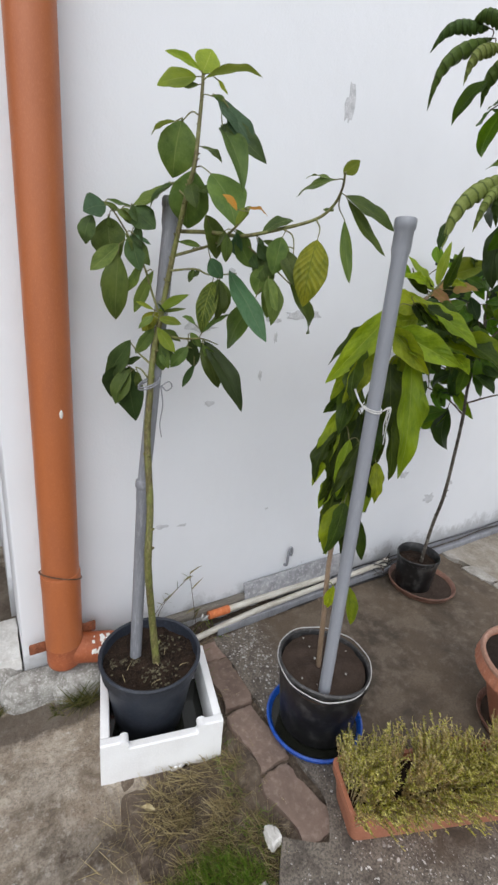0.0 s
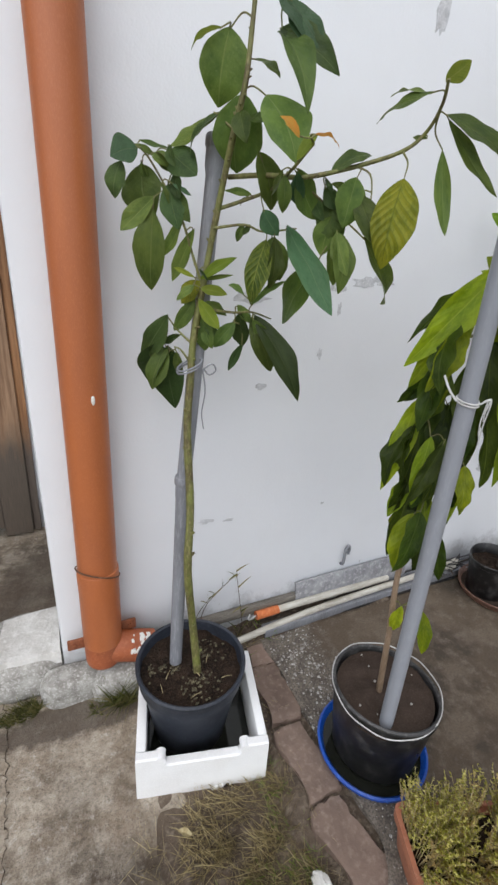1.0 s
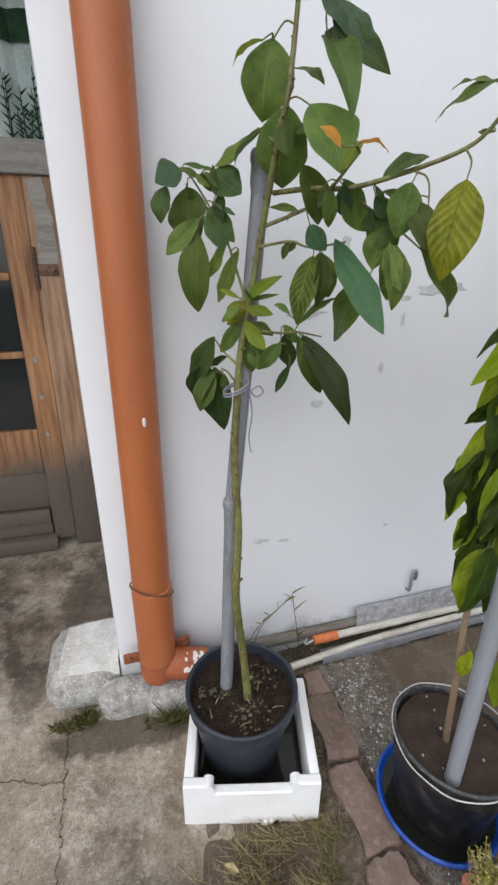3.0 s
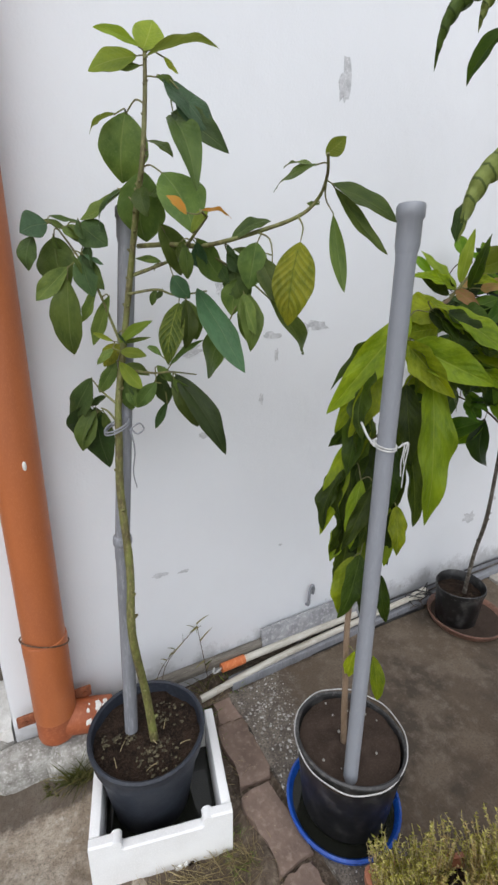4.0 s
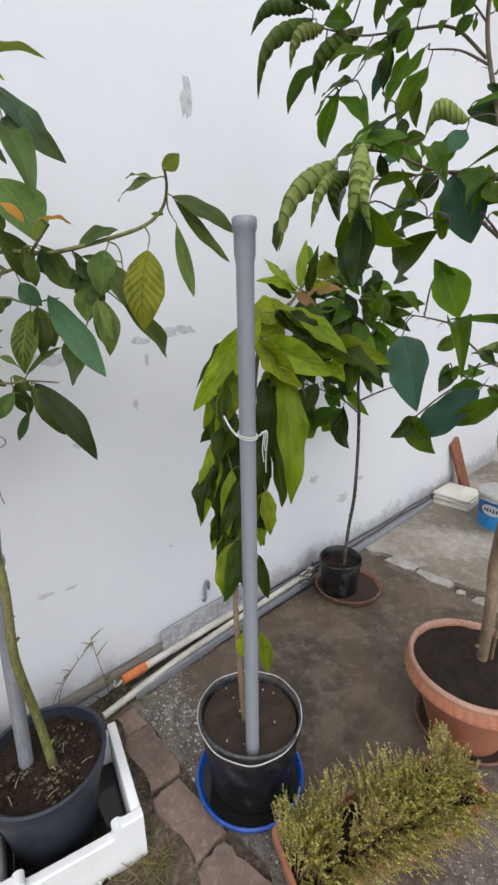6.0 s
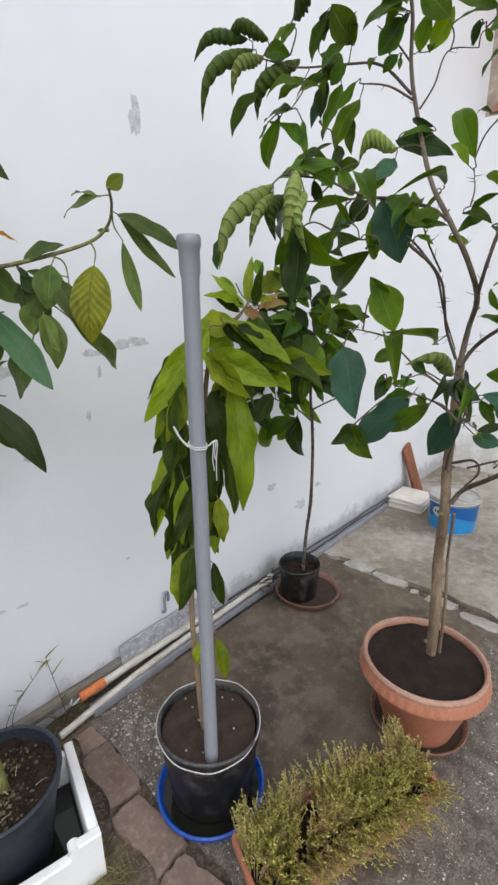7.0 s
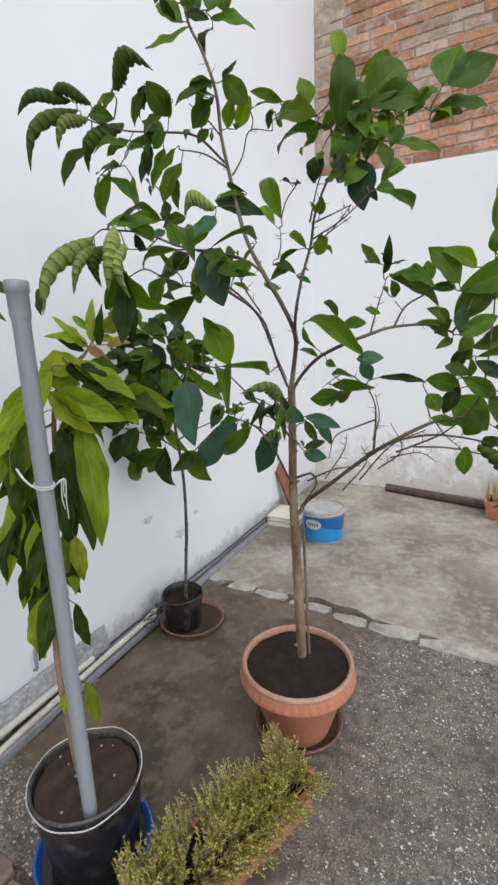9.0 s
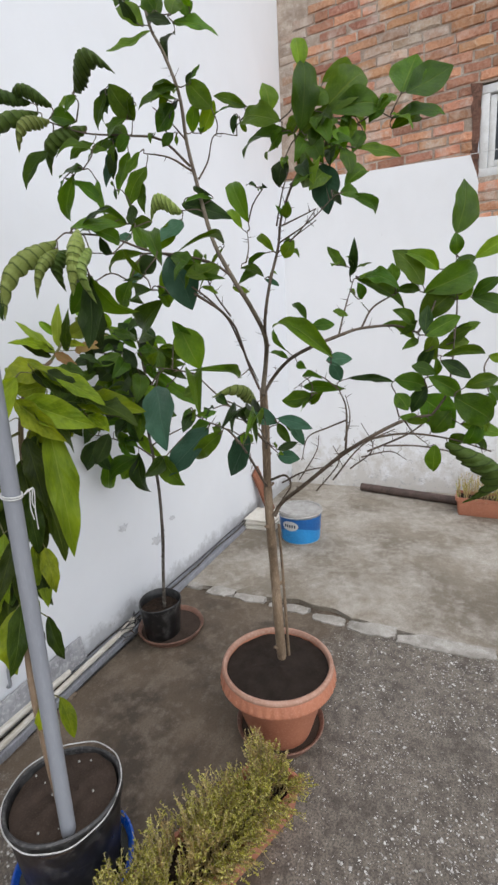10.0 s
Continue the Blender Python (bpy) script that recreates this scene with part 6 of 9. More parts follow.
build_wall_foot()
build_far_things()
build_ties()
build_green()
herb((0.955, -0.905, 0.0), -21.5, 0.555, 0.147, 0.112, 2050, (0.062, 0.132), "wiry yellow-green herb filling the planter box", 3)
herb((4.12, -1.545, 0.004), -93.0, 0.60, 0.19, 0.13, 320, (0.10, 0.20), "wiry green and brown herb in the far planter", 5)
build_gravel()


# ---- plants ----
def leaf_mesh(shape, seed, bend, fold, wave):
    """A leaf blade of length 1 along y and width 1 across x, on its stalk end at the origin."""
    rnd = random.Random(seed)
    bm = bmesh.new()
    uv = bm.loops.layers.uv.new("UVMap")
    n, k = (70, 8) if shape == "curl" else (22, 8)
    ph = rnd.uniform(0, 6.28)
    skew = rnd.uniform(-0.07, 0.07)
    twist = rnd.uniform(-0.6, 0.6)
    peak = rnd.uniform(0.84, 1.02)
    lopside = rnd.uniform(-0.12, 0.12)
    rows = []
    for i in range(n + 1):
        t = i / n
        if shape == "avocado":
            w = math.sin(math.pi * min(1, t ** (peak + 0.06))) ** 0.78 * (1 - 0.10 * t ** 4)
        elif shape == "mango":
            w = math.sin(math.pi * t ** (peak * 0.92)) ** 0.72 * (1 - 0.30 * t * t)
        elif shape == "curl":
            w = min(1, 3.2 * t) ** 0.6 * (1 - t ** 3) ** 0.8
        else:
            w = math.sin(math.pi * min(1, t ** (peak + 0.02))) ** 0.8 * (1 - 0.08 * t ** 3)
        w *= 1 + 0.06 * noise.noise((t * 6, seed, 3))
        if i == n:
            w = 0.012
        w = max(w, 0.02)
        row = []
        for j in range(k + 1):
            s = j / k * 2 - 1
            x = 0.5 * w * s * (1 + lopside * s)
            arch = bend * (4 * t * (1 - t)) * (0.7 + 0.6 * t) - 0.45 * abs(bend) * max(0, t - 0.72)
            z = fold * abs(s) ** 1.3 * w * 0.5 * (1 - 0.45 * t)
            edge = abs(s) ** 2
            z += wave * edge * (math.sin(t * (17 if shape == "mango" else 12) + ph + (1.6 if s > 0 else 0)) + 0.9 * noise.noise((t * 6, s * 2, seed))) * w + 0.05 * noise.noise((t * 3, s * 1.5, seed + 7)) * w
            # the blade swells a little between its side veins
            z += 0.010 * w * math.sin((t - 0.25 * abs(s)) * 50) * abs(s) * (1 - abs(s)) * 2
            if shape == "curl":
                # edges rolled under, swollen between sharp cross creases
                a = s * 2.8
                swell = abs(math.sin(t * 28 + ph + 0.5 * s + 0.9 * math.sin(t * 9 + seed))) ** 0.6
                k2 = 0.80 + 0.20 * swell
                x = 0.5 * w * k2 * math.sin(a)
                z = -0.5 * w * k2 * (1 - math.cos(a)) + 0.08 * w * swell * (1 - abs(s))
            if shape == "curl":
                q = 0.6 * twist * (t - 0.3)
                x, z = x * math.cos(q) - z * math.sin(q), x * math.sin(q) + z * math.cos(q)
            else:
                # a blade is about twice as long as wide, so heights count half
                q = twist * (t - 0.3)
                x, z = x * math.cos(q) - 0.6 * z * math.sin(q), 0.45 * (x * math.sin(q) + z * math.cos(q))
            row.append((bm.verts.new((x + skew * math.sin(math.pi * t), t, z + arch)), (0.5 + 0.5 * s, t)))
        rows.append(row)
    for a, b in zip(rows, rows[1:]):
        for j in range(k):
            q = (a[j], a[j + 1], b[j + 1], b[j])
            f = bm.faces.new([v for v, _ in q])
            for loop, (_, c) in zip(f.loops, q):
                loop[uv].uv = c
    me = bpy.data.meshes.new("leaf")
    bm.to_mesh(me)
    bm.free()
    me.materials.append(LEAF_LEMON)
    me.polygons.foreach_set("use_smooth", [True] * len(me.polygons))
    return me


BLADES = {
    "avocado": [leaf_mesh("avocado", k, b, f, w) for k, (b, f, w) in enumerate(((0.05, 0.22, 0.04), (0.10, 0.30, 0.05), (0.03, 0.16, 0.05), (0.14, 0.34, 0.04), (0.09, 0.14, 0.06), (-0.05, 0.26, 0.05), (0.14, 0.24, 0.05), (0.10, 0.40, 0.04)))],
    "mango": [leaf_mesh("mango", 20 + k, b, f, w) for k, (b, f, w) in enumerate(((0.10, 0.34, 0.10), (0.15, 0.26, 0.12), (0.07, 0.46, 0.10), (0.20, 0.30, 0.09), (0.12, 0.55, 0.12), (0.16, 0.40, 0.14), (0.05, 0.22, 0.11)))],
    "lemon": [leaf_mesh("lemon", 40 + k, b, f, w) for k, (b, f, w) in enumerate(((0.08, 0.30, 0.06), (0.16, 0.42, 0.07), (0.04, 0.18, 0.06), (0.22, 0.55, 0.06), (0.12, 0.16, 0.09), (0.24, 0.70, 0.05), (-0.06, 0.34, 0.07), (0.18, 0.28, 0.10), (0.10, 0.60, 0.06)))],
    "curl": [leaf_mesh("curl", 60 + k, b, 0, 0) for k, b in enumerate((1.1, 1.5, 0.8))],
}
GROWN = {}


def plant(name, label, category, at, face=(-0.4, -0.85, 0.5)):
    ob = thing(name, label, category, at)
    GROWN[ob.name] = {"nodes": [], "leaves": [], "rnd": random.Random(len(GROWN) + 3), "at": Vector(at), "face": Vector(face)}
    return ob


def stem(ob, pts, r0, r1, mat, name, knots=0, thorns=0):
    """A trunk or branch through world places, with leaf scars and thorns."""
    g = GROWN[ob.name]
    rnd = g["rnd"]
    at = g["at"]
    line = [Vector(p) - at for p in pts]
    bm = tube(bmesh.new(), line, r0, r1, 10 if r0 > 0.004 else 7, 5, 0.05, rnd.randrange(999))
    path = smooth_path(line, 8) if len(line) > 2 else line
    for i, p in enumerate(path):
        g["nodes"].append(p)
    for k in range(knots):
        i = rnd.randrange(1, len(path) - 1)
        r = r0 + (r1 - r0) * i / len(path)
        a = rnd.uniform(0, 6.28)
        d = (path[i] - path[i - 1]).normalized()
        side = (d.orthogonal().normalized() * math.cos(a) + d.cross(d.orthogonal().normalized()) * math.sin(a))
        tube(bm, (path[i] + side * r * 0.6, path[i] + side * r * 1.2 + d * r * 0.3, path[i] + side * r * 1.6 + d * r * 0.6), r * 0.5, r * 0.24, 6, 2)
    for k in range(thorns):
        i = rnd.randrange(2, len(path) - 1)
        r = r0 + (r1 - r0) * i / len(path)
        a = rnd.uniform(0, 6.28)
        d = (path[i] - path[i - 1]).normalized()
        side = (d.orthogonal().normalized() * math.cos(a) + d.cross(d.orthogonal().normalized()) * math.sin(a))
        tube(bm, (path[i], path[i] + (side + d * 0.35) * rnd.uniform(0.012, 0.026)), 0.0011, 0.0002, 5, 1)
    return part(name, bm, mat, ob)


def leaf(ob, base, tip, width, mat, kind, roll=0, stalk=True):
    g = GROWN[ob.name]
    b, t = Vector(base) - g["at"], Vector(tip) - g["at"]
    y = t - b
    length = y.length
    y.normalize()
    # blades turn their upper face to the sky and to the open yard
    want = Vector((-0.5, -0.2, 0.9)) if kind == "curl" else g["face"]
    z = (want - y * want.dot(y)).normalized()
    z = Matrix.Rotation(radians(roll), 3, y) @ z
    x = y.cross(z)
    m = Matrix((x, y, z)).transposed().to_4x4()
    blades = BLADES[kind]
    pick = g["rnd"].randrange(len(blades))
    # the leaves painted with a blue-green sky sheen are broad and nearly flat
    o = new("leaf", blades[2 if mat in (LEAF_LEMONSHEEN, LEAF_AVOSHEEN) else pick])
    o.parent = ob
    o.matrix_basis = Matrix.Translation(b) @ m @ Matrix.Diagonal((width * {"curl": 0.74, "lemon": 1.0, "mango": 1.14, "avocado": 1.05}[kind], length * {"mango": 1.25, "lemon": 1.1, "avocado": 1.08, "curl": 1.05}[kind], width if kind == "curl" else length, 1))
    o.material_slots[0].link = "OBJECT"
    o.material_slots[0].material = mat
    if stalk:
        g["leaves"].append((b, y, width, length, kind))
    return o


def thicken(ob, count, kind, mats, low=0.5, high=0.95, turn=(35, 95)):
    """More leaves that spring from the same shoots as the main ones, turned every way."""
    g = GROWN[ob.name]
    rnd = g["rnd"]
    first = [q for q in g["leaves"] if q[4] == kind and q[3] < 0.17 and (kind != "avocado" or q[0].x < 0.22)]
    for _ in range(count):
        b, y, w, length, _k = rnd.choice(first)
        axis = Vector((rnd.gauss(0, 1), rnd.gauss(0, 1), rnd.gauss(0, 1))).normalized()
        d = Matrix.Rotation(radians(rnd.uniform(*turn)), 3, axis) @ y
        d = (d + Vector((-0.1, -0.1, -0.3))).normalized()
        u = rnd.uniform(low, high)
        base = g["at"] + b + Vector((rnd.gauss(0, 0.010), rnd.gauss(0, 0.010), rnd.gauss(0, 0.010)))
        tip = base + d * length * u
        if max(base.y, tip.y) > -0.03 or (kind == "avocado" and base.z > 1.6) or (kind == "mango" and base.z < 0.72):
            continue
        leaf(ob, base, tip, min(w, length * 0.5) * u, rnd.choice(mats), kind, rnd.uniform(-45, 45))


def stalks(ob, mat):
    """The thin stalks and shoots that join each leaf to the nearest wood or to the next leaf's shoot."""
    g = GROWN[ob.name]
    bm = bmesh.new()
    best = []
    for b, y, w, _l, _k in g["leaves"]:
        near = min(g["nodes"], key=lambda p: (p - b).length_squared)
        best.append([(near - b).length, near])
    left = set(range(len(best)))
    while left:
        i = min(left, key=lambda k: best[k][0])
        left.discard(i)
        d, near = best[i]
        b, y = g["leaves"][i][:2]
        if d > 0.003:
            mid = (near + b) / 2 - y * min(0.012, d * 0.2) + Vector((0, 0, 0.05 * d))
            r = 0.0011 + min(0.0008, d * 0.01)
            tube(bm, (near, mid, b + y * 0.004), r * 1.1, r * 0.85, 5, 3)
        for k in left:
            e = (g["leaves"][k][0] - b).length * 1.15
            if e < best[k][0]:
                best[k] = [e, b]
    tagged(part("leaf_stalk", bm, mat, ob, "thin leaf stalks"), kind="stuff")


AVO = plant("avocado_plant", "young avocado plant with large drooping leaves, tied to a stake", "potted plant", (0.650, -0.331, 0.245))
stem(AVO, ((0.655, -0.316, 0.205), (0.644, -0.298, 0.370), (0.615, -0.334, 0.599), (0.627, -0.309, 0.760), (0.625, -0.283, 0.947), (0.632, -0.279, 1.068), (0.638, -0.277, 1.155), (0.656, -0.281, 1.267), (0.674, -0.299, 1.398), (0.686, -0.341, 1.526), (0.694, -0.362, 1.589), (0.708, -0.346, 1.674), (0.714, -0.341, 1.742), (0.717, -0.332, 1.783)), 0.0118, 0.0028, GREENSTEM, "trunk", knots=40)
stem(AVO, ((0.694, -0.303, 1.461), (0.730, -0.388, 1.458), (0.775, -0.449, 1.453), (0.879, -0.446, 1.483), (0.947, -0.478, 1.510), (0.978, -0.494, 1.540), (0.972, -0.525, 1.569), (0.954, -0.549, 1.594)), 0.0048, 0.0024, GREENSTEM, "branch")
stem(AVO, ((0.672, -0.296, 1.404), (0.718, -0.329, 1.423), (0.746, -0.386, 1.439), (0.744, -0.465, 1.462), (0.760, -0.492, 1.491)), 0.004, 0.0020, GREENSTEM, "branch")
stem(AVO, ((0.668, -0.299, 1.372), (0.719, -0.331, 1.381), (0.750, -0.351, 1.371), (0.799, -0.393, 1.379)), 0.003, 0.0015, GREENSTEM, "branch")
stem(AVO, ((0.765, -0.442, 1.450), (0.825, -0.433, 1.423), (0.864, -0.461, 1.391), (0.881, -0.498, 1.363)), 0.0026, 0.0013, GREENSTEM, "branch")
stem(AVO, ((0.879, -0.446, 1.483), (0.894, -0.473, 1.460), (0.881, -0.498, 1.363)), 0.002, 0.0010, GREENSTEM, "branch")
stem(AVO, ((0.655, -0.276, 1.266), (0.640, -0.261, 1.318), (0.619, -0.258, 1.380), (0.599, -0.234, 1.428), (0.566, -0.212, 1.486), (0.549, -0.202, 1.505)), 0.0032, 0.0016, GREENSTEM, "branch")
stem(AVO, ((0.665, -0.280, 1.219), (0.698, -0.344, 1.220), (0.728, -0.370, 1.224), (0.810, -0.294, 1.203)), 0.003, 0.0015, GREENSTEM, "branch")
stem(AVO, ((0.635, -0.270, 1.147), (0.612, -0.243, 1.171), (0.595, -0.226, 1.197)), 0.0028, 0.0014, GREENSTEM, "branch")
stem(AVO, ((0.632, -0.261, 1.109), (0.618, -0.250, 1.129), (0.608, -0.234, 1.133)), 0.0028, 0.0014, GREENSTEM, "branch")
stem(AVO, ((0.686, -0.341, 1.526), (0.671, -0.310, 1.550), (0.663, -0.296, 1.559)), 0.0022, 0.0011, GREENSTEM, "branch")
stem(AVO, ((0.947, -0.478, 1.510), (0.941, -0.503, 1.488), (0.931, -0.512, 1.463)), 0.002, 0.0010, GREENSTEM, "branch")
stem(AVO, ((0.972, -0.525, 1.569), (0.984, -0.507, 1.540), (0.991, -0.524, 1.511)), 0.002, 0.0010, GREENSTEM, "branch")
leaf(AVO, (0.707, -0.342, 1.764), (0.639, -0.333, 1.778), 0.017, LEAF_YOUNG, "avocado", -18)
leaf(AVO, (0.711, -0.341, 1.761), (0.731, -0.337, 1.806), 0.052, LEAF_YOUNG, "avocado", 6)
leaf(AVO, (0.703, -0.332, 1.756), (0.630, -0.315, 1.727), 0.042, LEAF_YOUNG, "avocado", -9)
leaf(AVO, (0.713, -0.350, 1.749), (0.828, -0.376, 1.776), 0.021, LEAF_YOUNG, "avocado", 2)
leaf(AVO, (0.745, -0.348, 1.758), (0.768, -0.351, 1.738), 0.019, LEAF_YELLOW, "avocado", -22)
leaf(AVO, (0.709, -0.332, 1.743), (0.647, -0.315, 1.729), 0.020, LEAF_AVO, "avocado", -8)
leaf(AVO, (0.726, -0.365, 1.719), (0.758, -0.365, 1.713), 0.014, LEAF_AVO, "avocado", 21)
leaf(AVO, (0.739, -0.361, 1.723), (0.800, -0.429, 1.635), 0.050, LEAF_AVOSHEEN, "avocado", -21)
leaf(AVO, (0.826, -0.447, 1.467), (0.906, -0.440, 1.502), 0.029, LEAF_AVO, "avocado", -12)
leaf(AVO, (0.870, -0.462, 1.463), (0.852, -0.466, 1.388), 0.057, LEAF_AVO, "avocado", -22)
leaf(AVO, (0.879, -0.459, 1.437), (0.900, -0.514, 1.354), 0.043, LEAF_AVO, "avocado", 13)
leaf(AVO, (0.876, -0.498, 1.368), (1.021, -0.395, 1.257), 0.041, LEAF_AVO, "avocado", 14)
leaf(AVO, (0.818, -0.432, 1.420), (0.859, -0.454, 1.376), 0.052, LEAF_AVO, "avocado", 20)
leaf(AVO, (0.853, -0.447, 1.380), (0.848, -0.482, 1.279), 0.044, LEAF_AVO, "avocado", -22)
leaf(AVO, (0.929, -0.514, 1.462), (0.905, -0.522, 1.329), 0.072, LEAF_YELLOW, "avocado", 10)
leaf(AVO, (0.951, -0.522, 1.584), (0.932, -0.422, 1.561), 0.037, LEAF_AVO, "avocado", 13)
leaf(AVO, (0.957, -0.512, 1.585), (0.945, -0.432, 1.598), 0.018, LEAF_AVO, "avocado", 21)
leaf(AVO, (0.953, -0.543, 1.594), (0.974, -0.564, 1.615), 0.028, LEAF_YOUNG, "avocado", 12)
leaf(AVO, (0.978, -0.532, 1.556), (1.077, -0.586, 1.500), 0.051, LEAF_AVO, "avocado", -17)
leaf(AVO, (0.980, -0.536, 1.550), (1.054, -0.593, 1.449), 0.026, LEAF_AVO, "avocado", 12)
leaf(AVO, (0.986, -0.530, 1.509), (0.990, -0.567, 1.387), 0.027, LEAF_AVO, "avocado", 16)
leaf(AVO, (0.978, -0.500, 1.529), (0.965, -0.479, 1.533), 0.010, LEAF_AVO, "avocado", -1)
leaf(AVO, (0.840, -0.449, 1.401), (0.831, -0.438, 1.339), 0.045, LEAF_AVO, "avocado", -16)
leaf(AVO, (0.685, -0.304, 1.680), (0.678, -0.280, 1.580), 0.085, LEAF_AVO, "avocado", -14)
leaf(AVO, (0.662, -0.327, 1.667), (0.625, -0.290, 1.643), 0.016, LEAF_YOUNG, "avocado", 9)
leaf(AVO, (0.751, -0.364, 1.669), (0.742, -0.488, 1.537), 0.048, LEAF_AVO, "avocado", -8)
leaf(AVO, (0.750, -0.365, 1.672), (0.814, -0.444, 1.605), 0.045, LEAF_AVODARK, "avocado", 16)
leaf(AVO, (0.757, -0.380, 1.704), (0.791, -0.436, 1.633), 0.042, LEAF_AVOSHEEN, "avocado", 4)
leaf(AVO, (0.708, -0.365, 1.624), (0.733, -0.405, 1.594), 0.021, LEAF_AVO, "avocado", -20)
leaf(AVO, (0.700, -0.342, 1.582), (0.710, -0.300, 1.478), 0.088, LEAF_AVO, "avocado", 6)
leaf(AVO, (0.690, -0.353, 1.554), (0.693, -0.381, 1.505), 0.034, LEAF_AVO, "avocado", 18)
leaf(AVO, (0.722, -0.389, 1.572), (0.748, -0.454, 1.476), 0.077, LEAF_AVO, "avocado", -5)
leaf(AVO, (0.707, -0.540, 1.482), (0.684, -0.525, 1.506), 0.016, LEAF_ORANGE, "avocado", 12)
leaf(AVO, (0.732, -0.540, 1.490), (0.794, -0.507, 1.489), 0.011, LEAF_ORANGE, "avocado", -10)
leaf(AVO, (0.730, -0.496, 1.464), (0.763, -0.492, 1.502), 0.016, LEAF_YOUNG, "avocado", 3)
leaf(AVO, (0.672, -0.294, 1.555), (0.608, -0.226, 1.515), 0.040, LEAF_AVO, "avocado", 20)
leaf(AVO, (0.542, -0.217, 1.500), (0.496, -0.214, 1.482), 0.053, LEAF_AVOSHEEN, "avocado", -16)
leaf(AVO, (0.514, -0.202, 1.478), (0.501, -0.194, 1.419), 0.043, LEAF_AVODARK, "avocado", 8)
leaf(AVO, (0.548, -0.201, 1.517), (0.599, -0.219, 1.509), 0.015, LEAF_AVO, "avocado", -14)
leaf(AVO, (0.601, -0.223, 1.505), (0.640, -0.264, 1.465), 0.058, LEAF_AVODARK, "avocado", 9)
leaf(AVO, (0.569, -0.215, 1.495), (0.601, -0.235, 1.474), 0.029, LEAF_AVO, "avocado", -8)
leaf(AVO, (0.554, -0.189, 1.480), (0.569, -0.206, 1.388), 0.083, LEAF_AVO, "avocado", 16)
leaf(AVO, (0.596, -0.236, 1.446), (0.608, -0.261, 1.372), 0.047, LEAF_AVODARK, "avocado", 4)
leaf(AVO, (0.597, -0.253, 1.445), (0.630, -0.266, 1.428), 0.011, LEAF_AVOSHEEN, "avocado", -20)
leaf(AVO, (0.567, -0.226, 1.401), (0.568, -0.196, 1.258), 0.065, LEAF_AVO, "avocado", 6)
leaf(AVO, (0.618, -0.265, 1.388), (0.588, -0.234, 1.322), 0.028, LEAF_AVO, "avocado", 18)
leaf(AVO, (0.638, -0.273, 1.370), (0.606, -0.235, 1.276), 0.029, LEAF_AVO, "avocado", -5)
leaf(AVO, (0.646, -0.293, 1.278), (0.701, -0.331, 1.319), 0.021, LEAF_YOUNG, "avocado", 12)
leaf(AVO, (0.636, -0.285, 1.280), (0.604, -0.256, 1.295), 0.010, LEAF_YOUNG, "avocado", -10)
leaf(AVO, (0.649, -0.279, 1.274), (0.620, -0.256, 1.230), 0.039, LEAF_YELLOW, "avocado", 3)
leaf(AVO, (0.656, -0.281, 1.277), (0.697, -0.329, 1.289), 0.009, LEAF_AVO, "avocado", 20)
leaf(AVO, (0.646, -0.294, 1.261), (0.689, -0.322, 1.253), 0.027, LEAF_YOUNG, "avocado", -16)
leaf(AVO, (0.643, -0.293, 1.240), (0.679, -0.314, 1.187), 0.029, LEAF_YOUNG, "avocado", 8)
leaf(AVO, (0.640, -0.276, 1.238), (0.609, -0.237, 1.173), 0.030, LEAF_AVO, "avocado", -14)
leaf(AVO, (0.658, -0.279, 1.205), (0.666, -0.273, 1.136), 0.041, LEAF_AVO, "avocado", 9)
leaf(AVO, (0.594, -0.234, 1.201), (0.558, -0.153, 1.098), 0.051, LEAF_AVODARK, "avocado", -8)
leaf(AVO, (0.621, -0.239, 1.159), (0.591, -0.206, 1.138), 0.020, LEAF_AVODARK, "avocado", 16)
leaf(AVO, (0.600, -0.212, 1.131), (0.620, -0.195, 0.988), 0.075, LEAF_AVODARK, "avocado", 4)
leaf(AVO, (0.607, -0.220, 1.123), (0.611, -0.181, 1.043), 0.019, LEAF_AVO, "avocado", -20)
leaf(AVO, (0.614, -0.229, 1.122), (0.629, -0.220, 1.064), 0.021, LEAF_AVO, "avocado", 6)
leaf(AVO, (0.708, -0.358, 1.222), (0.728, -0.330, 1.153), 0.037, LEAF_AVODARK, "avocado", 18)
leaf(AVO, (0.730, -0.331, 1.156), (0.705, -0.321, 1.100), 0.018, LEAF_AVODARK, "avocado", -5)
leaf(AVO, (0.735, -0.354, 1.213), (0.782, -0.360, 1.108), 0.046, LEAF_AVO, "avocado", 12)
leaf(AVO, (0.741, -0.354, 1.217), (0.815, -0.423, 1.064), 0.049, LEAF_AVODARK, "avocado", -10)
leaf(AVO, (0.751, -0.366, 1.357), (0.720, -0.382, 1.249), 0.046, LEAF_VEINED, "avocado", 3)
leaf(AVO, (0.766, -0.360, 1.363), (0.786, -0.363, 1.291), 0.056, LEAF_AVO, "avocado", 20)
leaf(AVO, (0.781, -0.387, 1.384), (0.822, -0.496, 1.246), 0.052, LEAF_AVOSHEEN, "avocado", -16)
leaf(AVO, (0.825, -0.434, 1.320), (0.833, -0.315, 1.203), 0.059, LEAF_AVO, "avocado", 8)
leaf(AVO, (0.725, -0.372, 1.238), (0.792, -0.376, 1.282), 0.014, LEAF_AVO, "avocado", -14)
leaf(AVO, (0.711, -0.366, 1.256), (0.694, -0.330, 1.270), 0.014, LEAF_AVO, "avocado", 9)
leaf(AVO, (0.709, -0.397, 1.489), (0.755, -0.366, 1.413), 0.048, LEAF_AVO, "avocado", -8)
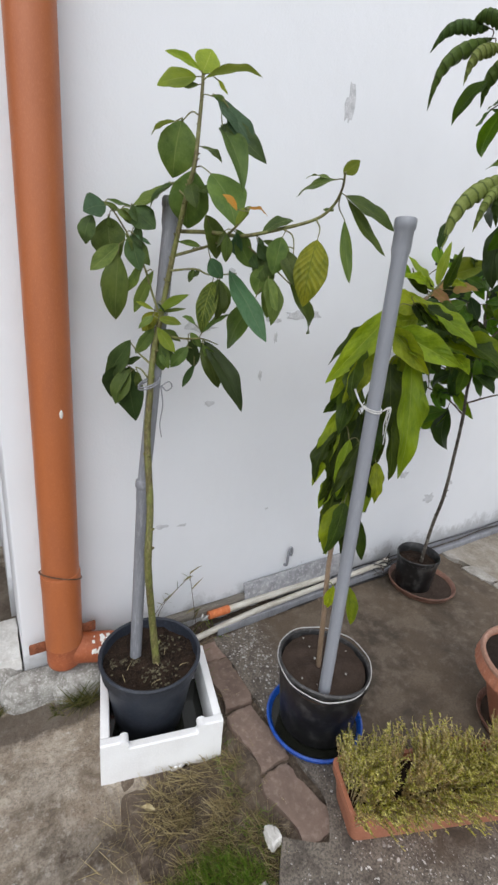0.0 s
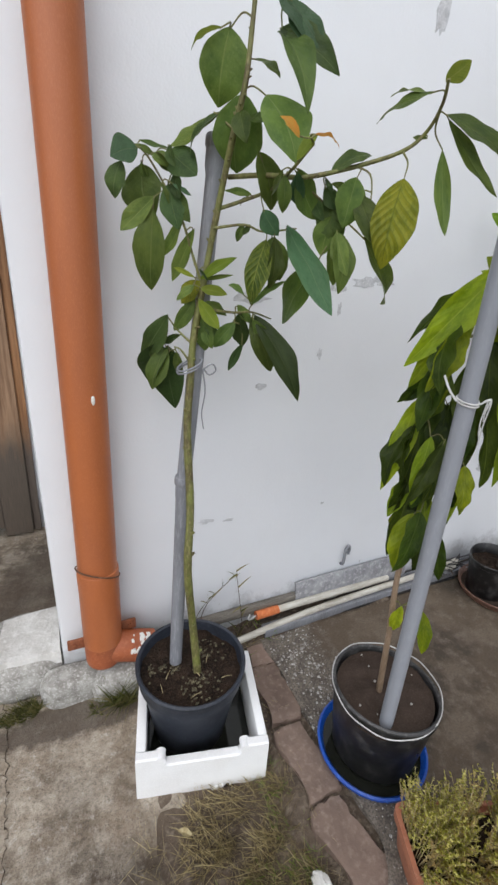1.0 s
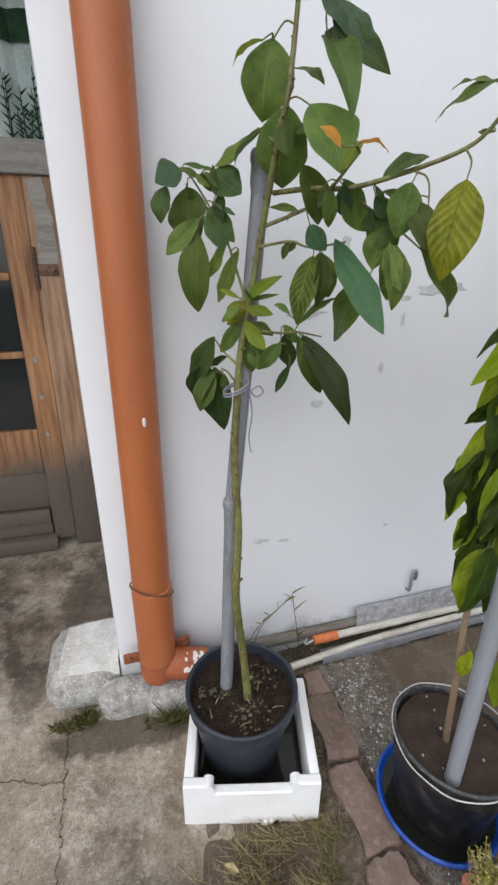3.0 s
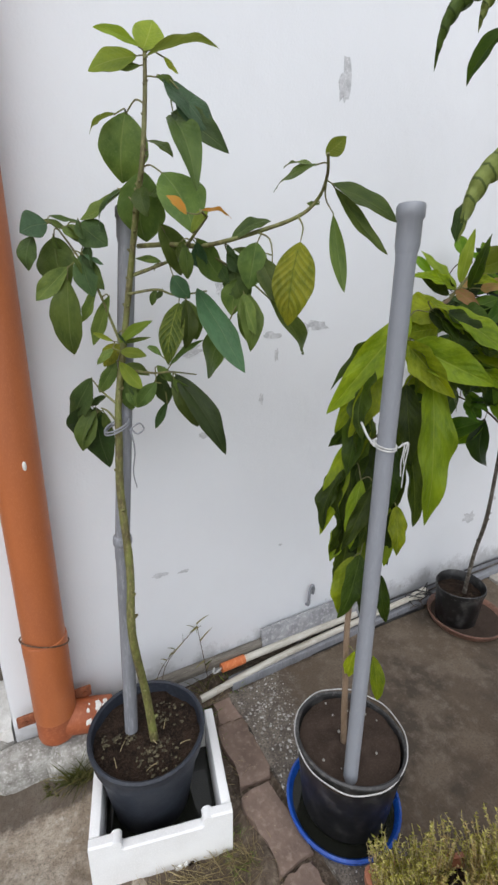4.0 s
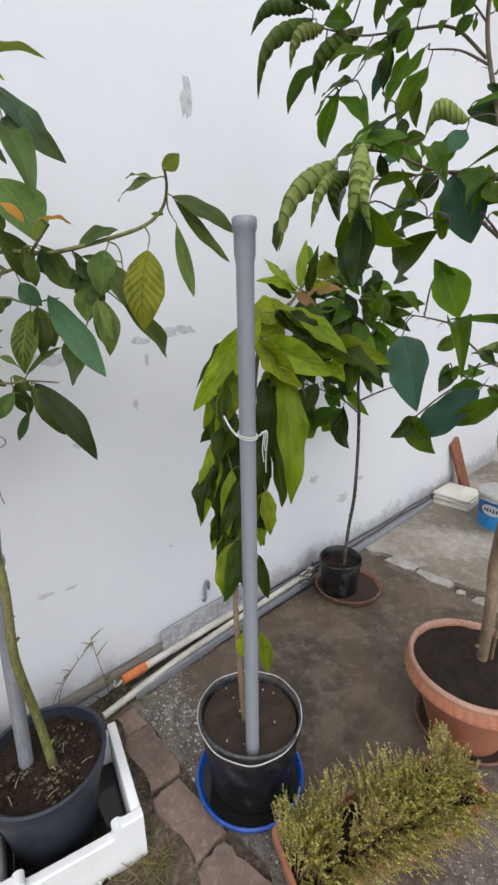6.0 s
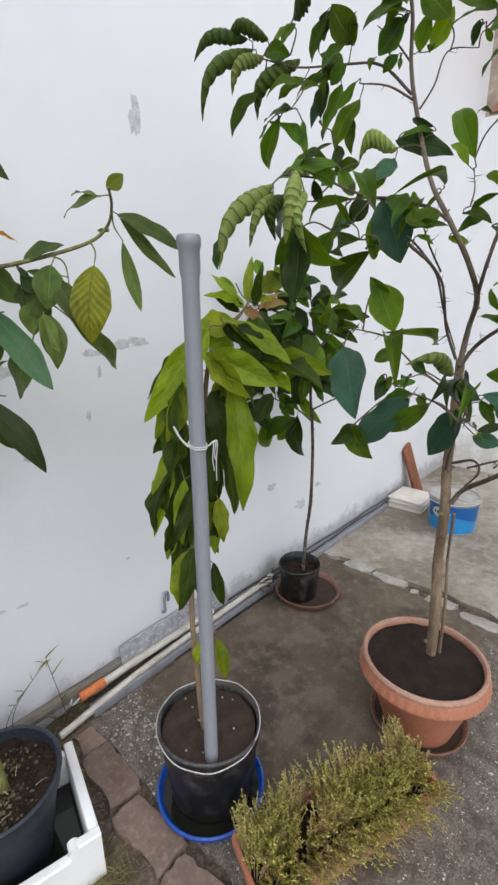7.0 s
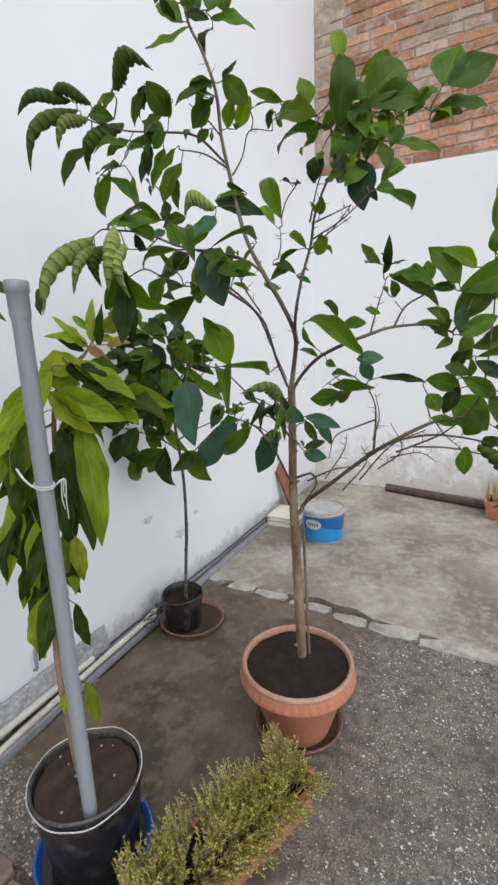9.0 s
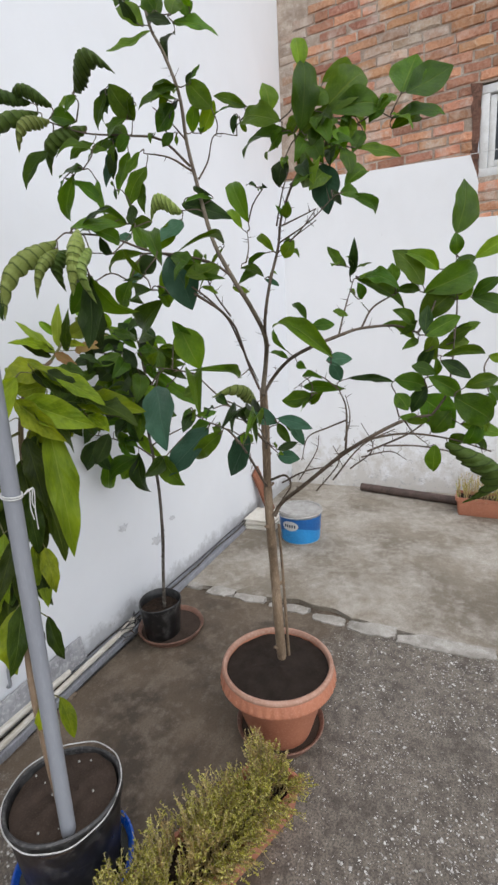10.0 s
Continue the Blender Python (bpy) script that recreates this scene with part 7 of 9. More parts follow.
leaf(AVO, (0.751, -0.463, 1.455), (0.780, -0.424, 1.416), 0.028, LEAF_AVOSHEEN, "avocado", 16)
leaf(AVO, (0.756, -0.454, 1.463), (0.814, -0.430, 1.399), 0.048, LEAF_AVO, "avocado", 4)
leaf(AVO, (0.728, -0.337, 1.432), (0.692, -0.296, 1.439), 0.014, LEAF_AVO, "avocado", -20)
leaf(AVO, (0.739, -0.368, 1.406), (0.767, -0.378, 1.368), 0.036, LEAF_AVOSHEEN, "avocado", 6)
leaf(AVO, (0.833, -0.442, 1.414), (0.848, -0.448, 1.364), 0.041, LEAF_AVO, "avocado", 18)
leaf(AVO, (0.719, -0.329, 1.382), (0.711, -0.319, 1.353), 0.015, LEAF_AVO, "avocado", -5)
leaf(AVO, (0.818, -0.444, 1.445), (0.845, -0.454, 1.413), 0.029, LEAF_AVODARK, "avocado", 12)
leaf(AVO, (0.724, -0.461, 1.456), (0.749, -0.382, 1.433), 0.022, LEAF_AVO, "avocado", -10)
MANGO = plant("mango_plant", "mango sapling with long limp glossy leaves hanging down", "potted plant", (1.060, -0.600, 0.235), (-0.6, -0.7, 0.4))
stem(MANGO, ((1.101, -0.567, 0.201), (1.086, -0.567, 0.434), (1.105, -0.535, 0.650), (1.153, -0.527, 0.903), (1.188, -0.518, 1.086), (1.203, -0.515, 1.204), (1.226, -0.516, 1.290), (1.258, -0.526, 1.335), (1.294, -0.549, 1.369)), 0.0085, 0.0045, MANGOSTEM, "trunk", knots=6)
stem(MANGO, ((1.226, -0.516, 1.290), (1.248, -0.562, 1.272), (1.273, -0.636, 1.264)), 0.0036, 0.002, GREENSTEM, "branch")
stem(MANGO, ((1.294, -0.549, 1.369), (1.334, -0.563, 1.421), (1.354, -0.571, 1.439)), 0.0036, 0.002, GREENSTEM, "branch")
stem(MANGO, ((1.215, -0.512, 1.252), (1.224, -0.558, 1.235), (1.217, -0.595, 1.223)), 0.0036, 0.002, GREENSTEM, "branch")
stem(MANGO, ((1.215, -0.512, 1.252), (1.188, -0.514, 1.301), (1.191, -0.537, 1.331)), 0.0036, 0.002, GREENSTEM, "branch")
stem(MANGO, ((1.203, -0.515, 1.204), (1.129, -0.518, 1.184), (1.108, -0.531, 1.151)), 0.0036, 0.002, GREENSTEM, "branch")
stem(MANGO, ((1.188, -0.518, 1.086), (1.126, -0.508, 1.055), (1.101, -0.498, 1.027)), 0.0036, 0.002, GREENSTEM, "branch")
stem(MANGO, ((1.188, -0.518, 1.086), (1.190, -0.556, 1.112), (1.186, -0.575, 1.096)), 0.0036, 0.002, GREENSTEM, "branch")
leaf(MANGO, (1.191, -0.543, 1.336), (1.055, -0.511, 1.176), 0.067, LEAF_MANGO, "mango", -10)
leaf(MANGO, (1.174, -0.501, 1.302), (1.090, -0.460, 1.200), 0.036, LEAF_MANGOSHADE, "mango", 25)
leaf(MANGO, (1.170, -0.520, 1.235), (1.077, -0.498, 1.117), 0.053, LEAF_MANGO, "mango", 12)
leaf(MANGO, (1.127, -0.537, 1.222), (1.061, -0.548, 1.119), 0.055, LEAF_MANGO, "mango", -20)
leaf(MANGO, (1.097, -0.534, 1.153), (1.065, -0.537, 1.036), 0.048, LEAF_MANGO, "mango", 15)
leaf(MANGO, (1.123, -0.485, 1.112), (1.087, -0.453, 1.052), 0.034, LEAF_MANGOSHADE, "mango", -25)
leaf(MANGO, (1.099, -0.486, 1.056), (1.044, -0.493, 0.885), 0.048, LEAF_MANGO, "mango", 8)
leaf(MANGO, (1.130, -0.509, 1.069), (1.102, -0.526, 0.961), 0.056, LEAF_MANGOSHADE, "mango", -14)
leaf(MANGO, (1.140, -0.532, 1.056), (1.113, -0.553, 0.923), 0.048, LEAF_MANGOSHADE, "mango", 18)
leaf(MANGO, (1.101, -0.505, 1.018), (1.074, -0.515, 0.880), 0.046, LEAF_MANGOSHADE, "mango", -6)
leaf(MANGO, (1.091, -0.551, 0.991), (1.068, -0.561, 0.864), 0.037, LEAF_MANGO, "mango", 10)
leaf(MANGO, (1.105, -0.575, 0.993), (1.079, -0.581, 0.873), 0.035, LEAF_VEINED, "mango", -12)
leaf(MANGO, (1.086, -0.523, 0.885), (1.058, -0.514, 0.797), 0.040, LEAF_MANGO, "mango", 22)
leaf(MANGO, (1.101, -0.513, 0.865), (1.072, -0.520, 0.739), 0.048, LEAF_MANGOSHADE, "mango", -18)
leaf(MANGO, (1.100, -0.551, 0.862), (1.082, -0.552, 0.825), 0.042, LEAF_MANGOSHADE, "mango", 30)
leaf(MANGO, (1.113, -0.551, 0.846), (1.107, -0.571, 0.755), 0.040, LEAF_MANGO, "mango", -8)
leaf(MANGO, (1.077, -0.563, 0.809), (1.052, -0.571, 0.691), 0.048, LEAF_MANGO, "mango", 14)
leaf(MANGO, (1.111, -0.559, 0.771), (1.101, -0.576, 0.678), 0.037, LEAF_MANGOSHADE, "mango", -22)
leaf(MANGO, (1.104, -0.512, 0.802), (1.075, -0.517, 0.692), 0.043, LEAF_MANGOSHADE, "mango", 10)
leaf(MANGO, (1.122, -0.523, 0.922), (1.116, -0.546, 0.810), 0.043, LEAF_MANGOSHADE, "mango", 12)
leaf(MANGO, (1.185, -0.521, 1.138), (1.161, -0.547, 0.993), 0.057, LEAF_MANGOSHADE, "mango", -10)
leaf(MANGO, (1.173, -0.569, 1.198), (1.157, -0.613, 1.069), 0.048, LEAF_MANGOSHADE, "mango", 16)
leaf(MANGO, (1.184, -0.580, 1.097), (1.176, -0.624, 0.935), 0.042, LEAF_MANGOSHADE, "mango", -16)
leaf(MANGO, (1.172, -0.561, 1.055), (1.157, -0.579, 0.928), 0.046, LEAF_MANGOSHADE, "mango", 8)
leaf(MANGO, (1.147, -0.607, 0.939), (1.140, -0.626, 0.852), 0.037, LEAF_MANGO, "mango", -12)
leaf(MANGO, (1.161, -0.569, 0.934), (1.152, -0.591, 0.813), 0.042, LEAF_MANGOSHADE, "mango", 18)
leaf(MANGO, (1.134, -0.594, 0.764), (1.135, -0.620, 0.674), 0.031, LEAF_MANGOSHADE, "mango", 6)
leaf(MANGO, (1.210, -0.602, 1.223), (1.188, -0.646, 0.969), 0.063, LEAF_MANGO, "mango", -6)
leaf(MANGO, (1.215, -0.567, 1.208), (1.196, -0.585, 1.145), 0.041, LEAF_MANGOSHADE, "mango", 12)
leaf(MANGO, (1.231, -0.565, 1.230), (1.193, -0.569, 1.143), 0.047, LEAF_MANGO, "mango", 20)
leaf(MANGO, (1.239, -0.534, 1.300), (1.220, -0.489, 1.347), 0.039, LEAF_MANGO, "mango", -14)
leaf(MANGO, (1.266, -0.548, 1.363), (1.191, -0.529, 1.336), 0.074, LEAF_MANGO, "mango", 6)
leaf(MANGO, (1.254, -0.564, 1.309), (1.196, -0.548, 1.302), 0.047, LEAF_MANGO, "mango", -20)
leaf(MANGO, (1.216, -0.568, 1.345), (1.240, -0.638, 1.302), 0.040, LEAF_MANGOSHADE, "mango", 14)
leaf(MANGO, (1.223, -0.589, 1.350), (1.247, -0.713, 1.280), 0.046, LEAF_MANGO, "mango", -10)
leaf(MANGO, (1.180, -0.563, 1.283), (1.232, -0.686, 1.227), 0.066, LEAF_MANGO, "mango", 14)
leaf(MANGO, (1.234, -0.576, 1.273), (1.270, -0.664, 1.261), 0.061, LEAF_MANGOSHADE, "mango", -16)
leaf(MANGO, (1.267, -0.644, 1.267), (1.285, -0.791, 1.248), 0.055, LEAF_MANGO, "mango", 8)
leaf(MANGO, (1.286, -0.618, 1.281), (1.319, -0.711, 1.274), 0.041, LEAF_MANGOSHADE, "mango", -20)
leaf(MANGO, (1.254, -0.601, 1.254), (1.258, -0.644, 1.199), 0.043, LEAF_MANGOSHADE, "mango", 10)
leaf(MANGO, (1.272, -0.670, 1.237), (1.276, -0.714, 1.204), 0.036, LEAF_MANGO, "mango", -18)
leaf(MANGO, (1.282, -0.602, 1.258), (1.259, -0.616, 1.194), 0.038, LEAF_MANGOSHADE, "mango", 25)
leaf(MANGO, (1.285, -0.568, 1.346), (1.307, -0.624, 1.334), 0.038, LEAF_MANGOSHADE, "mango", -8)
leaf(MANGO, (1.302, -0.557, 1.388), (1.258, -0.511, 1.452), 0.026, LEAF_YOUNG, "mango", 10)
leaf(MANGO, (1.322, -0.550, 1.402), (1.329, -0.558, 1.488), 0.024, LEAF_YOUNG, "mango", -10)
leaf(MANGO, (1.348, -0.564, 1.430), (1.374, -0.628, 1.455), 0.044, LEAF_YOUNG, "mango", 12)
leaf(MANGO, (1.378, -0.601, 1.448), (1.365, -0.584, 1.470), 0.030, LEAF_YOUNG, "mango", -12)
leaf(MANGO, (1.302, -0.557, 1.388), (1.323, -0.596, 1.354), 0.024, LEAF_PINK, "mango", 8)
leaf(MANGO, (1.340, -0.586, 1.392), (1.362, -0.630, 1.394), 0.032, LEAF_PINK, "mango", -14)
leaf(MANGO, (1.095, -0.577, 0.547), (1.090, -0.570, 0.480), 0.028, LEAF_MANGO, "mango", 10)
leaf(MANGO, (1.103, -0.630, 0.574), (1.102, -0.653, 0.488), 0.032, LEAF_MANGO, "mango", -8)
CITRUS = plant("citrus_sapling", "slim citrus sapling with a dense dark crown", "potted plant", (2.065, -0.195, 0.149), (-0.75, -0.55, 0.5))
stem(CITRUS, ((2.064, -0.219, 0.155), (2.087, -0.217, 0.340), (2.047, -0.265, 0.541), (2.068, -0.255, 0.755), (2.004, -0.291, 0.934), (1.981, -0.295, 1.064), (1.947, -0.327, 1.213), (2.022, -0.279, 1.325)), 0.0085, 0.005, LICHEN, "trunk", knots=10)
stem(CITRUS, ((2.004, -0.291, 0.934), (1.968, -0.229, 0.990), (1.911, -0.130, 1.036), (1.867, -0.079, 1.056)), 0.0042, 0.002, TWIG, "branch")
stem(CITRUS, ((1.991, -0.296, 0.988), (2.013, -0.380, 1.036), (2.043, -0.449, 1.068)), 0.0042, 0.002, TWIG, "branch")
stem(CITRUS, ((1.981, -0.295, 1.064), (1.914, -0.216, 1.123), (1.876, -0.147, 1.140)), 0.0042, 0.002, TWIG, "branch")
stem(CITRUS, ((1.936, -0.335, 1.167), (2.026, -0.363, 1.227), (2.066, -0.398, 1.271), (2.098, -0.440, 1.339)), 0.0042, 0.002, TWIG, "branch")
stem(CITRUS, ((1.967, -0.315, 1.234), (1.960, -0.233, 1.307), (1.950, -0.178, 1.379)), 0.0042, 0.002, TWIG, "branch")
stem(CITRUS, ((2.005, -0.289, 1.278), (2.019, -0.269, 1.373), (2.016, -0.254, 1.467)), 0.0042, 0.002, TWIG, "branch")
stem(CITRUS, ((1.947, -0.327, 1.213), (2.059, -0.336, 1.321), (2.074, -0.351, 1.414)), 0.0042, 0.002, TWIG, "branch")
stem(CITRUS, ((1.950, -0.178, 1.379), (1.889, -0.117, 1.406), (1.781, -0.111, 1.441), (1.750, -0.096, 1.494)), 0.0042, 0.002, TWIG, "branch")
leaf(CITRUS, (1.986, -0.282, 1.435), (1.967, -0.218, 1.502), 0.073, LEAF_LEMONDARK, "lemon", -18)
leaf(CITRUS, (2.001, -0.283, 1.410), (2.051, -0.405, 1.300), 0.075, LEAF_LEMON, "lemon", 6)
leaf(CITRUS, (1.984, -0.221, 1.426), (1.882, -0.122, 1.395), 0.054, LEAF_LEMONDARK, "lemon", -9)
leaf(CITRUS, (1.936, -0.235, 1.382), (1.848, -0.170, 1.342), 0.057, LEAF_LEMON, "lemon", 2)
leaf(CITRUS, (1.963, -0.218, 1.363), (1.910, -0.137, 1.289), 0.099, LEAF_LEMONDARK, "lemon", -22)
leaf(CITRUS, (1.988, -0.219, 1.336), (1.891, -0.226, 1.225), 0.071, LEAF_LEMON, "lemon", -8)
leaf(CITRUS, (2.017, -0.251, 1.385), (2.043, -0.335, 1.326), 0.053, LEAF_LEMONLIGHT, "lemon", -2)
leaf(CITRUS, (2.028, -0.371, 1.382), (2.044, -0.499, 1.365), 0.048, LEAF_LEMON, "lemon", 12)
leaf(CITRUS, (2.019, -0.355, 1.393), (2.053, -0.397, 1.323), 0.059, LEAF_LEMON, "lemon", 21)
leaf(CITRUS, (1.971, -0.291, 1.296), (1.875, -0.339, 1.200), 0.073, LEAF_LEMON, "lemon", -21)
leaf(CITRUS, (1.898, -0.306, 1.207), (1.906, -0.174, 1.237), 0.062, LEAF_LEMONDARK, "lemon", 9)
leaf(CITRUS, (1.929, -0.270, 1.248), (1.937, -0.335, 1.154), 0.067, LEAF_LEMON, "lemon", 21)
leaf(CITRUS, (1.852, -0.262, 1.181), (1.844, -0.170, 1.195), 0.057, LEAF_LEMONDARK, "lemon", -4)
leaf(CITRUS, (1.960, -0.184, 1.106), (1.905, -0.080, 1.086), 0.055, LEAF_LEMON, "lemon", 13)
leaf(CITRUS, (2.005, -0.210, 0.937), (1.959, -0.088, 0.831), 0.092, LEAF_LEMON, "lemon", 18)
leaf(CITRUS, (1.949, -0.094, 0.959), (1.991, -0.027, 0.787), 0.065, LEAF_LEMON, "lemon", -15)
leaf(CITRUS, (1.909, -0.087, 1.024), (1.901, -0.001, 0.894), 0.082, LEAF_LEMONDARK, "lemon", 10)
leaf(CITRUS, (2.003, -0.203, 1.064), (2.047, -0.299, 0.931), 0.046, LEAF_LEMONLIGHT, "lemon", 20)
leaf(CITRUS, (1.891, -0.160, 1.057), (1.852, -0.109, 0.941), 0.081, LEAF_LEMONDARK, "lemon", 9)
leaf(CITRUS, (1.989, -0.199, 1.323), (2.032, -0.303, 1.238), 0.066, LEAF_LEMONDARK, "lemon", 15)
leaf(CITRUS, (2.068, -0.284, 1.302), (2.075, -0.398, 1.205), 0.061, LEAF_LEMON, "lemon", 3)
leaf(CITRUS, (1.974, -0.329, 1.230), (1.973, -0.394, 1.113), 0.068, LEAF_LEMON, "lemon", 13)
leaf(CITRUS, (1.956, -0.155, 1.287), (1.912, -0.097, 1.213), 0.059, LEAF_LEMON, "lemon", 1)
leaf(CITRUS, (1.964, -0.257, 1.474), (2.011, -0.303, 1.497), 0.047, LEAF_LEMONDARK, "lemon", -16)
leaf(CITRUS, (1.933, -0.202, 1.249), (1.934, -0.234, 1.131), 0.059, LEAF_LEMON, "lemon", 3)
leaf(CITRUS, (2.042, -0.325, 1.342), (2.080, -0.434, 1.271), 0.045, LEAF_LEMONDARK, "lemon", 8)
leaf(CITRUS, (1.837, -0.199, 1.208), (1.824, -0.099, 1.133), 0.065, LEAF_LEMONLIGHT, "lemon", 17)
leaf(CITRUS, (1.923, -0.311, 1.159), (1.958, -0.187, 1.058), 0.062, LEAF_LEMON, "lemon", -12)
leaf(CITRUS, (1.931, -0.332, 1.119), (1.968, -0.407, 1.062), 0.053, LEAF_LEMONDARK, "lemon", -22)
leaf(CITRUS, (1.922, -0.105, 1.317), (1.875, -0.054, 1.257), 0.059, LEAF_LEMON, "lemon", 13)
leaf(CITRUS, (2.024, -0.390, 1.250), (2.045, -0.492, 1.168), 0.053, LEAF_LEMON, "lemon", 14)
leaf(CITRUS, (1.945, -0.192, 1.415), (1.926, -0.143, 1.469), 0.051, LEAF_LEMON, "lemon", 20)
leaf(CITRUS, (2.002, -0.245, 1.373), (1.967, -0.195, 1.285), 0.065, LEAF_LEMONDARK, "lemon", -22)
leaf(CITRUS, (2.023, -0.287, 1.448), (2.065, -0.313, 1.381), 0.048, LEAF_LEMONLIGHT, "lemon", 10)
leaf(CITRUS, (1.906, -0.236, 1.213), (1.918, -0.146, 1.119), 0.065, LEAF_LEMONDARK, "lemon", 13)
leaf(CITRUS, (2.027, -0.327, 1.407), (2.041, -0.294, 1.486), 0.045, LEAF_LEMONDARK, "lemon", 8)
leaf(CITRUS, (1.971, -0.139, 1.379), (1.923, -0.085, 1.305), 0.052, LEAF_LEMONDARK, "lemon", -10)
leaf(CITRUS, (2.041, -0.340, 1.196), (2.001, -0.310, 1.107), 0.058, LEAF_LEMONDARK, "lemon", 0)
leaf(CITRUS, (1.856, -0.123, 1.155), (1.805, -0.061, 1.097), 0.066, LEAF_LEMON, "lemon", 12)
leaf(CITRUS, (1.956, -0.166, 1.017), (1.978, -0.209, 0.957), 0.041, LEAF_LEMON, "lemon", 7)
leaf(CITRUS, (1.904, -0.261, 1.148), (2.000, -0.233, 1.010), 0.054, LEAF_LEMONDARK, "lemon", 18)
leaf(CITRUS, (1.928, -0.305, 1.260), (1.950, -0.372, 1.181), 0.057, LEAF_LEMONLIGHT, "lemon", -17)
leaf(CITRUS, (2.018, -0.208, 1.440), (1.987, -0.142, 1.495), 0.051, LEAF_LEMON, "lemon", -6)
leaf(CITRUS, (1.990, -0.314, 1.332), (2.053, -0.366, 1.353), 0.053, LEAF_LEMONDARK, "lemon", -18)
leaf(CITRUS, (1.913, -0.229, 1.314), (1.867, -0.195, 1.355), 0.052, LEAF_LEMONDARK, "lemon", -22)
leaf(CITRUS, (1.904, -0.283, 1.187), (1.979, -0.327, 1.111), 0.058, LEAF_LEMON, "lemon", -5)
leaf(CITRUS, (1.850, -0.212, 1.156), (1.838, -0.135, 1.221), 0.059, LEAF_LEMON, "lemon", 0)
leaf(CITRUS, (1.866, -0.148, 1.256), (1.810, -0.094, 1.212), 0.059, LEAF_LEMONDARK, "lemon", -6)
leaf(CITRUS, (1.935, -0.324, 1.209), (1.903, -0.277, 1.136), 0.057, LEAF_LEMONDARK, "lemon", -5)
leaf(CITRUS, (2.042, -0.315, 1.263), (2.013, -0.389, 1.173), 0.058, LEAF_LEMON, "lemon", 22)
leaf(CITRUS, (1.967, -0.221, 1.464), (1.994, -0.256, 1.525), 0.047, LEAF_LEMON, "lemon", -21)
leaf(CITRUS, (2.045, -0.366, 1.301), (2.067, -0.447, 1.323), 0.045, LEAF_LEMON, "lemon", -10)
leaf(CITRUS, (1.974, -0.276, 1.322), (1.948, -0.244, 1.400), 0.058, LEAF_LEMONDARK, "lemon", 10)
leaf(CITRUS, (1.920, -0.088, 1.091), (1.910, 0.006, 1.006), 0.067, LEAF_LEMONDARK, "lemon", 5)
leaf(CITRUS, (1.956, -0.138, 1.057), (1.954, -0.196, 0.976), 0.054, LEAF_LEMON, "lemon", -21)
leaf(CITRUS, (1.950, -0.353, 1.155), (1.986, -0.433, 1.124), 0.053, LEAF_LEMON, "lemon", -12)
leaf(CITRUS, (1.896, -0.123, 1.382), (1.833, -0.078, 1.349), 0.051, LEAF_LEMONDARK, "lemon", 5)
leaf(CITRUS, (1.883, -0.191, 1.216), (1.906, -0.257, 1.251), 0.051, LEAF_LEMONLIGHT, "lemon", 18)
leaf(CITRUS, (2.072, -0.282, 1.435), (2.103, -0.339, 1.419), 0.042, LEAF_LEMON, "lemon", -8)
leaf(CITRUS, (1.939, -0.261, 1.117), (1.921, -0.182, 1.038), 0.062, LEAF_LEMONDARK, "lemon", 21)
leaf(CITRUS, (1.888, -0.083, 0.986), (1.916, -0.113, 0.897), 0.055, LEAF_LEMONDARK, "lemon", 18)
leaf(CITRUS, (1.752, -0.100, 1.459), (1.728, -0.041, 1.514), 0.031, LEAF_LEMONLIGHT, "lemon", -14)
leaf(CITRUS, (1.894, -0.100, 1.526), (1.904, -0.066, 1.588), 0.045, LEAF_LEMONLIGHT, "lemon", -3)
leaf(CITRUS, (1.827, -0.164, 1.518), (1.857, -0.199, 1.496), 0.021, LEAF_LEMONLIGHT, "lemon", -3)
leaf(CITRUS, (1.972, -0.157, 1.486), (1.937, -0.139, 1.560), 0.053, LEAF_LEMONLIGHT, "lemon", -6)
leaf(CITRUS, (1.825, -0.147, 1.397), (1.912, -0.188, 1.457), 0.042, LEAF_PINK, "lemon", -20)
leaf(CITRUS, (1.737, -0.022, 1.230), (1.751, -0.059, 1.254), 0.023, LEAF_LEMON, "lemon", 14)
LEMON = plant("lemon_tree", "lemon tree with thorny twigs and partly curled leaves", "potted tree", (1.715, -0.940, 0.236), (-0.9, -0.25, 0.3))
stem(LEMON, ((1.731, -0.962, 0.315), (1.674, -0.977, 0.535), (1.708, -0.958, 0.655), (1.623, -0.987, 0.851), (1.662, -0.968, 0.962), (1.656, -0.972, 1.110), (1.640, -0.978, 1.256)), 0.0165, 0.0115, BARK, "trunk", knots=8)
stem(LEMON, ((1.747, -0.983, 0.316), (1.691, -0.998, 0.529), (1.725, -0.980, 0.671), (1.640, -1.007, 0.847)), 0.005, 0.004, BARK, "support_cane")
stem(LEMON, ((1.627, -0.980, 1.242), (1.657, -0.983, 1.335), (1.577, -1.017, 1.399), (1.507, -1.011, 1.471), (1.465, -0.983, 1.542), (1.514, -0.911, 1.649), (1.596, -0.829, 1.831), (1.597, -0.811, 1.916), (1.565, -0.819, 2.004), (1.554, -0.790, 2.098), (1.547, -0.764, 2.151), (1.553, -0.745, 2.213)), 0.0068, 0.0031, BRANCHBARK, "branch", knots=5, thorns=16)
stem(LEMON, ((1.592, -1.010, 1.389), (1.525, -1.040, 1.449), (1.514, -1.061, 1.526), (1.529, -1.079, 1.602), (1.508, -1.100, 1.669), (1.456, -1.162, 1.734), (1.551, -1.213, 1.823)), 0.0044, 0.0020, TWIG, "branch", knots=6, thorns=18)
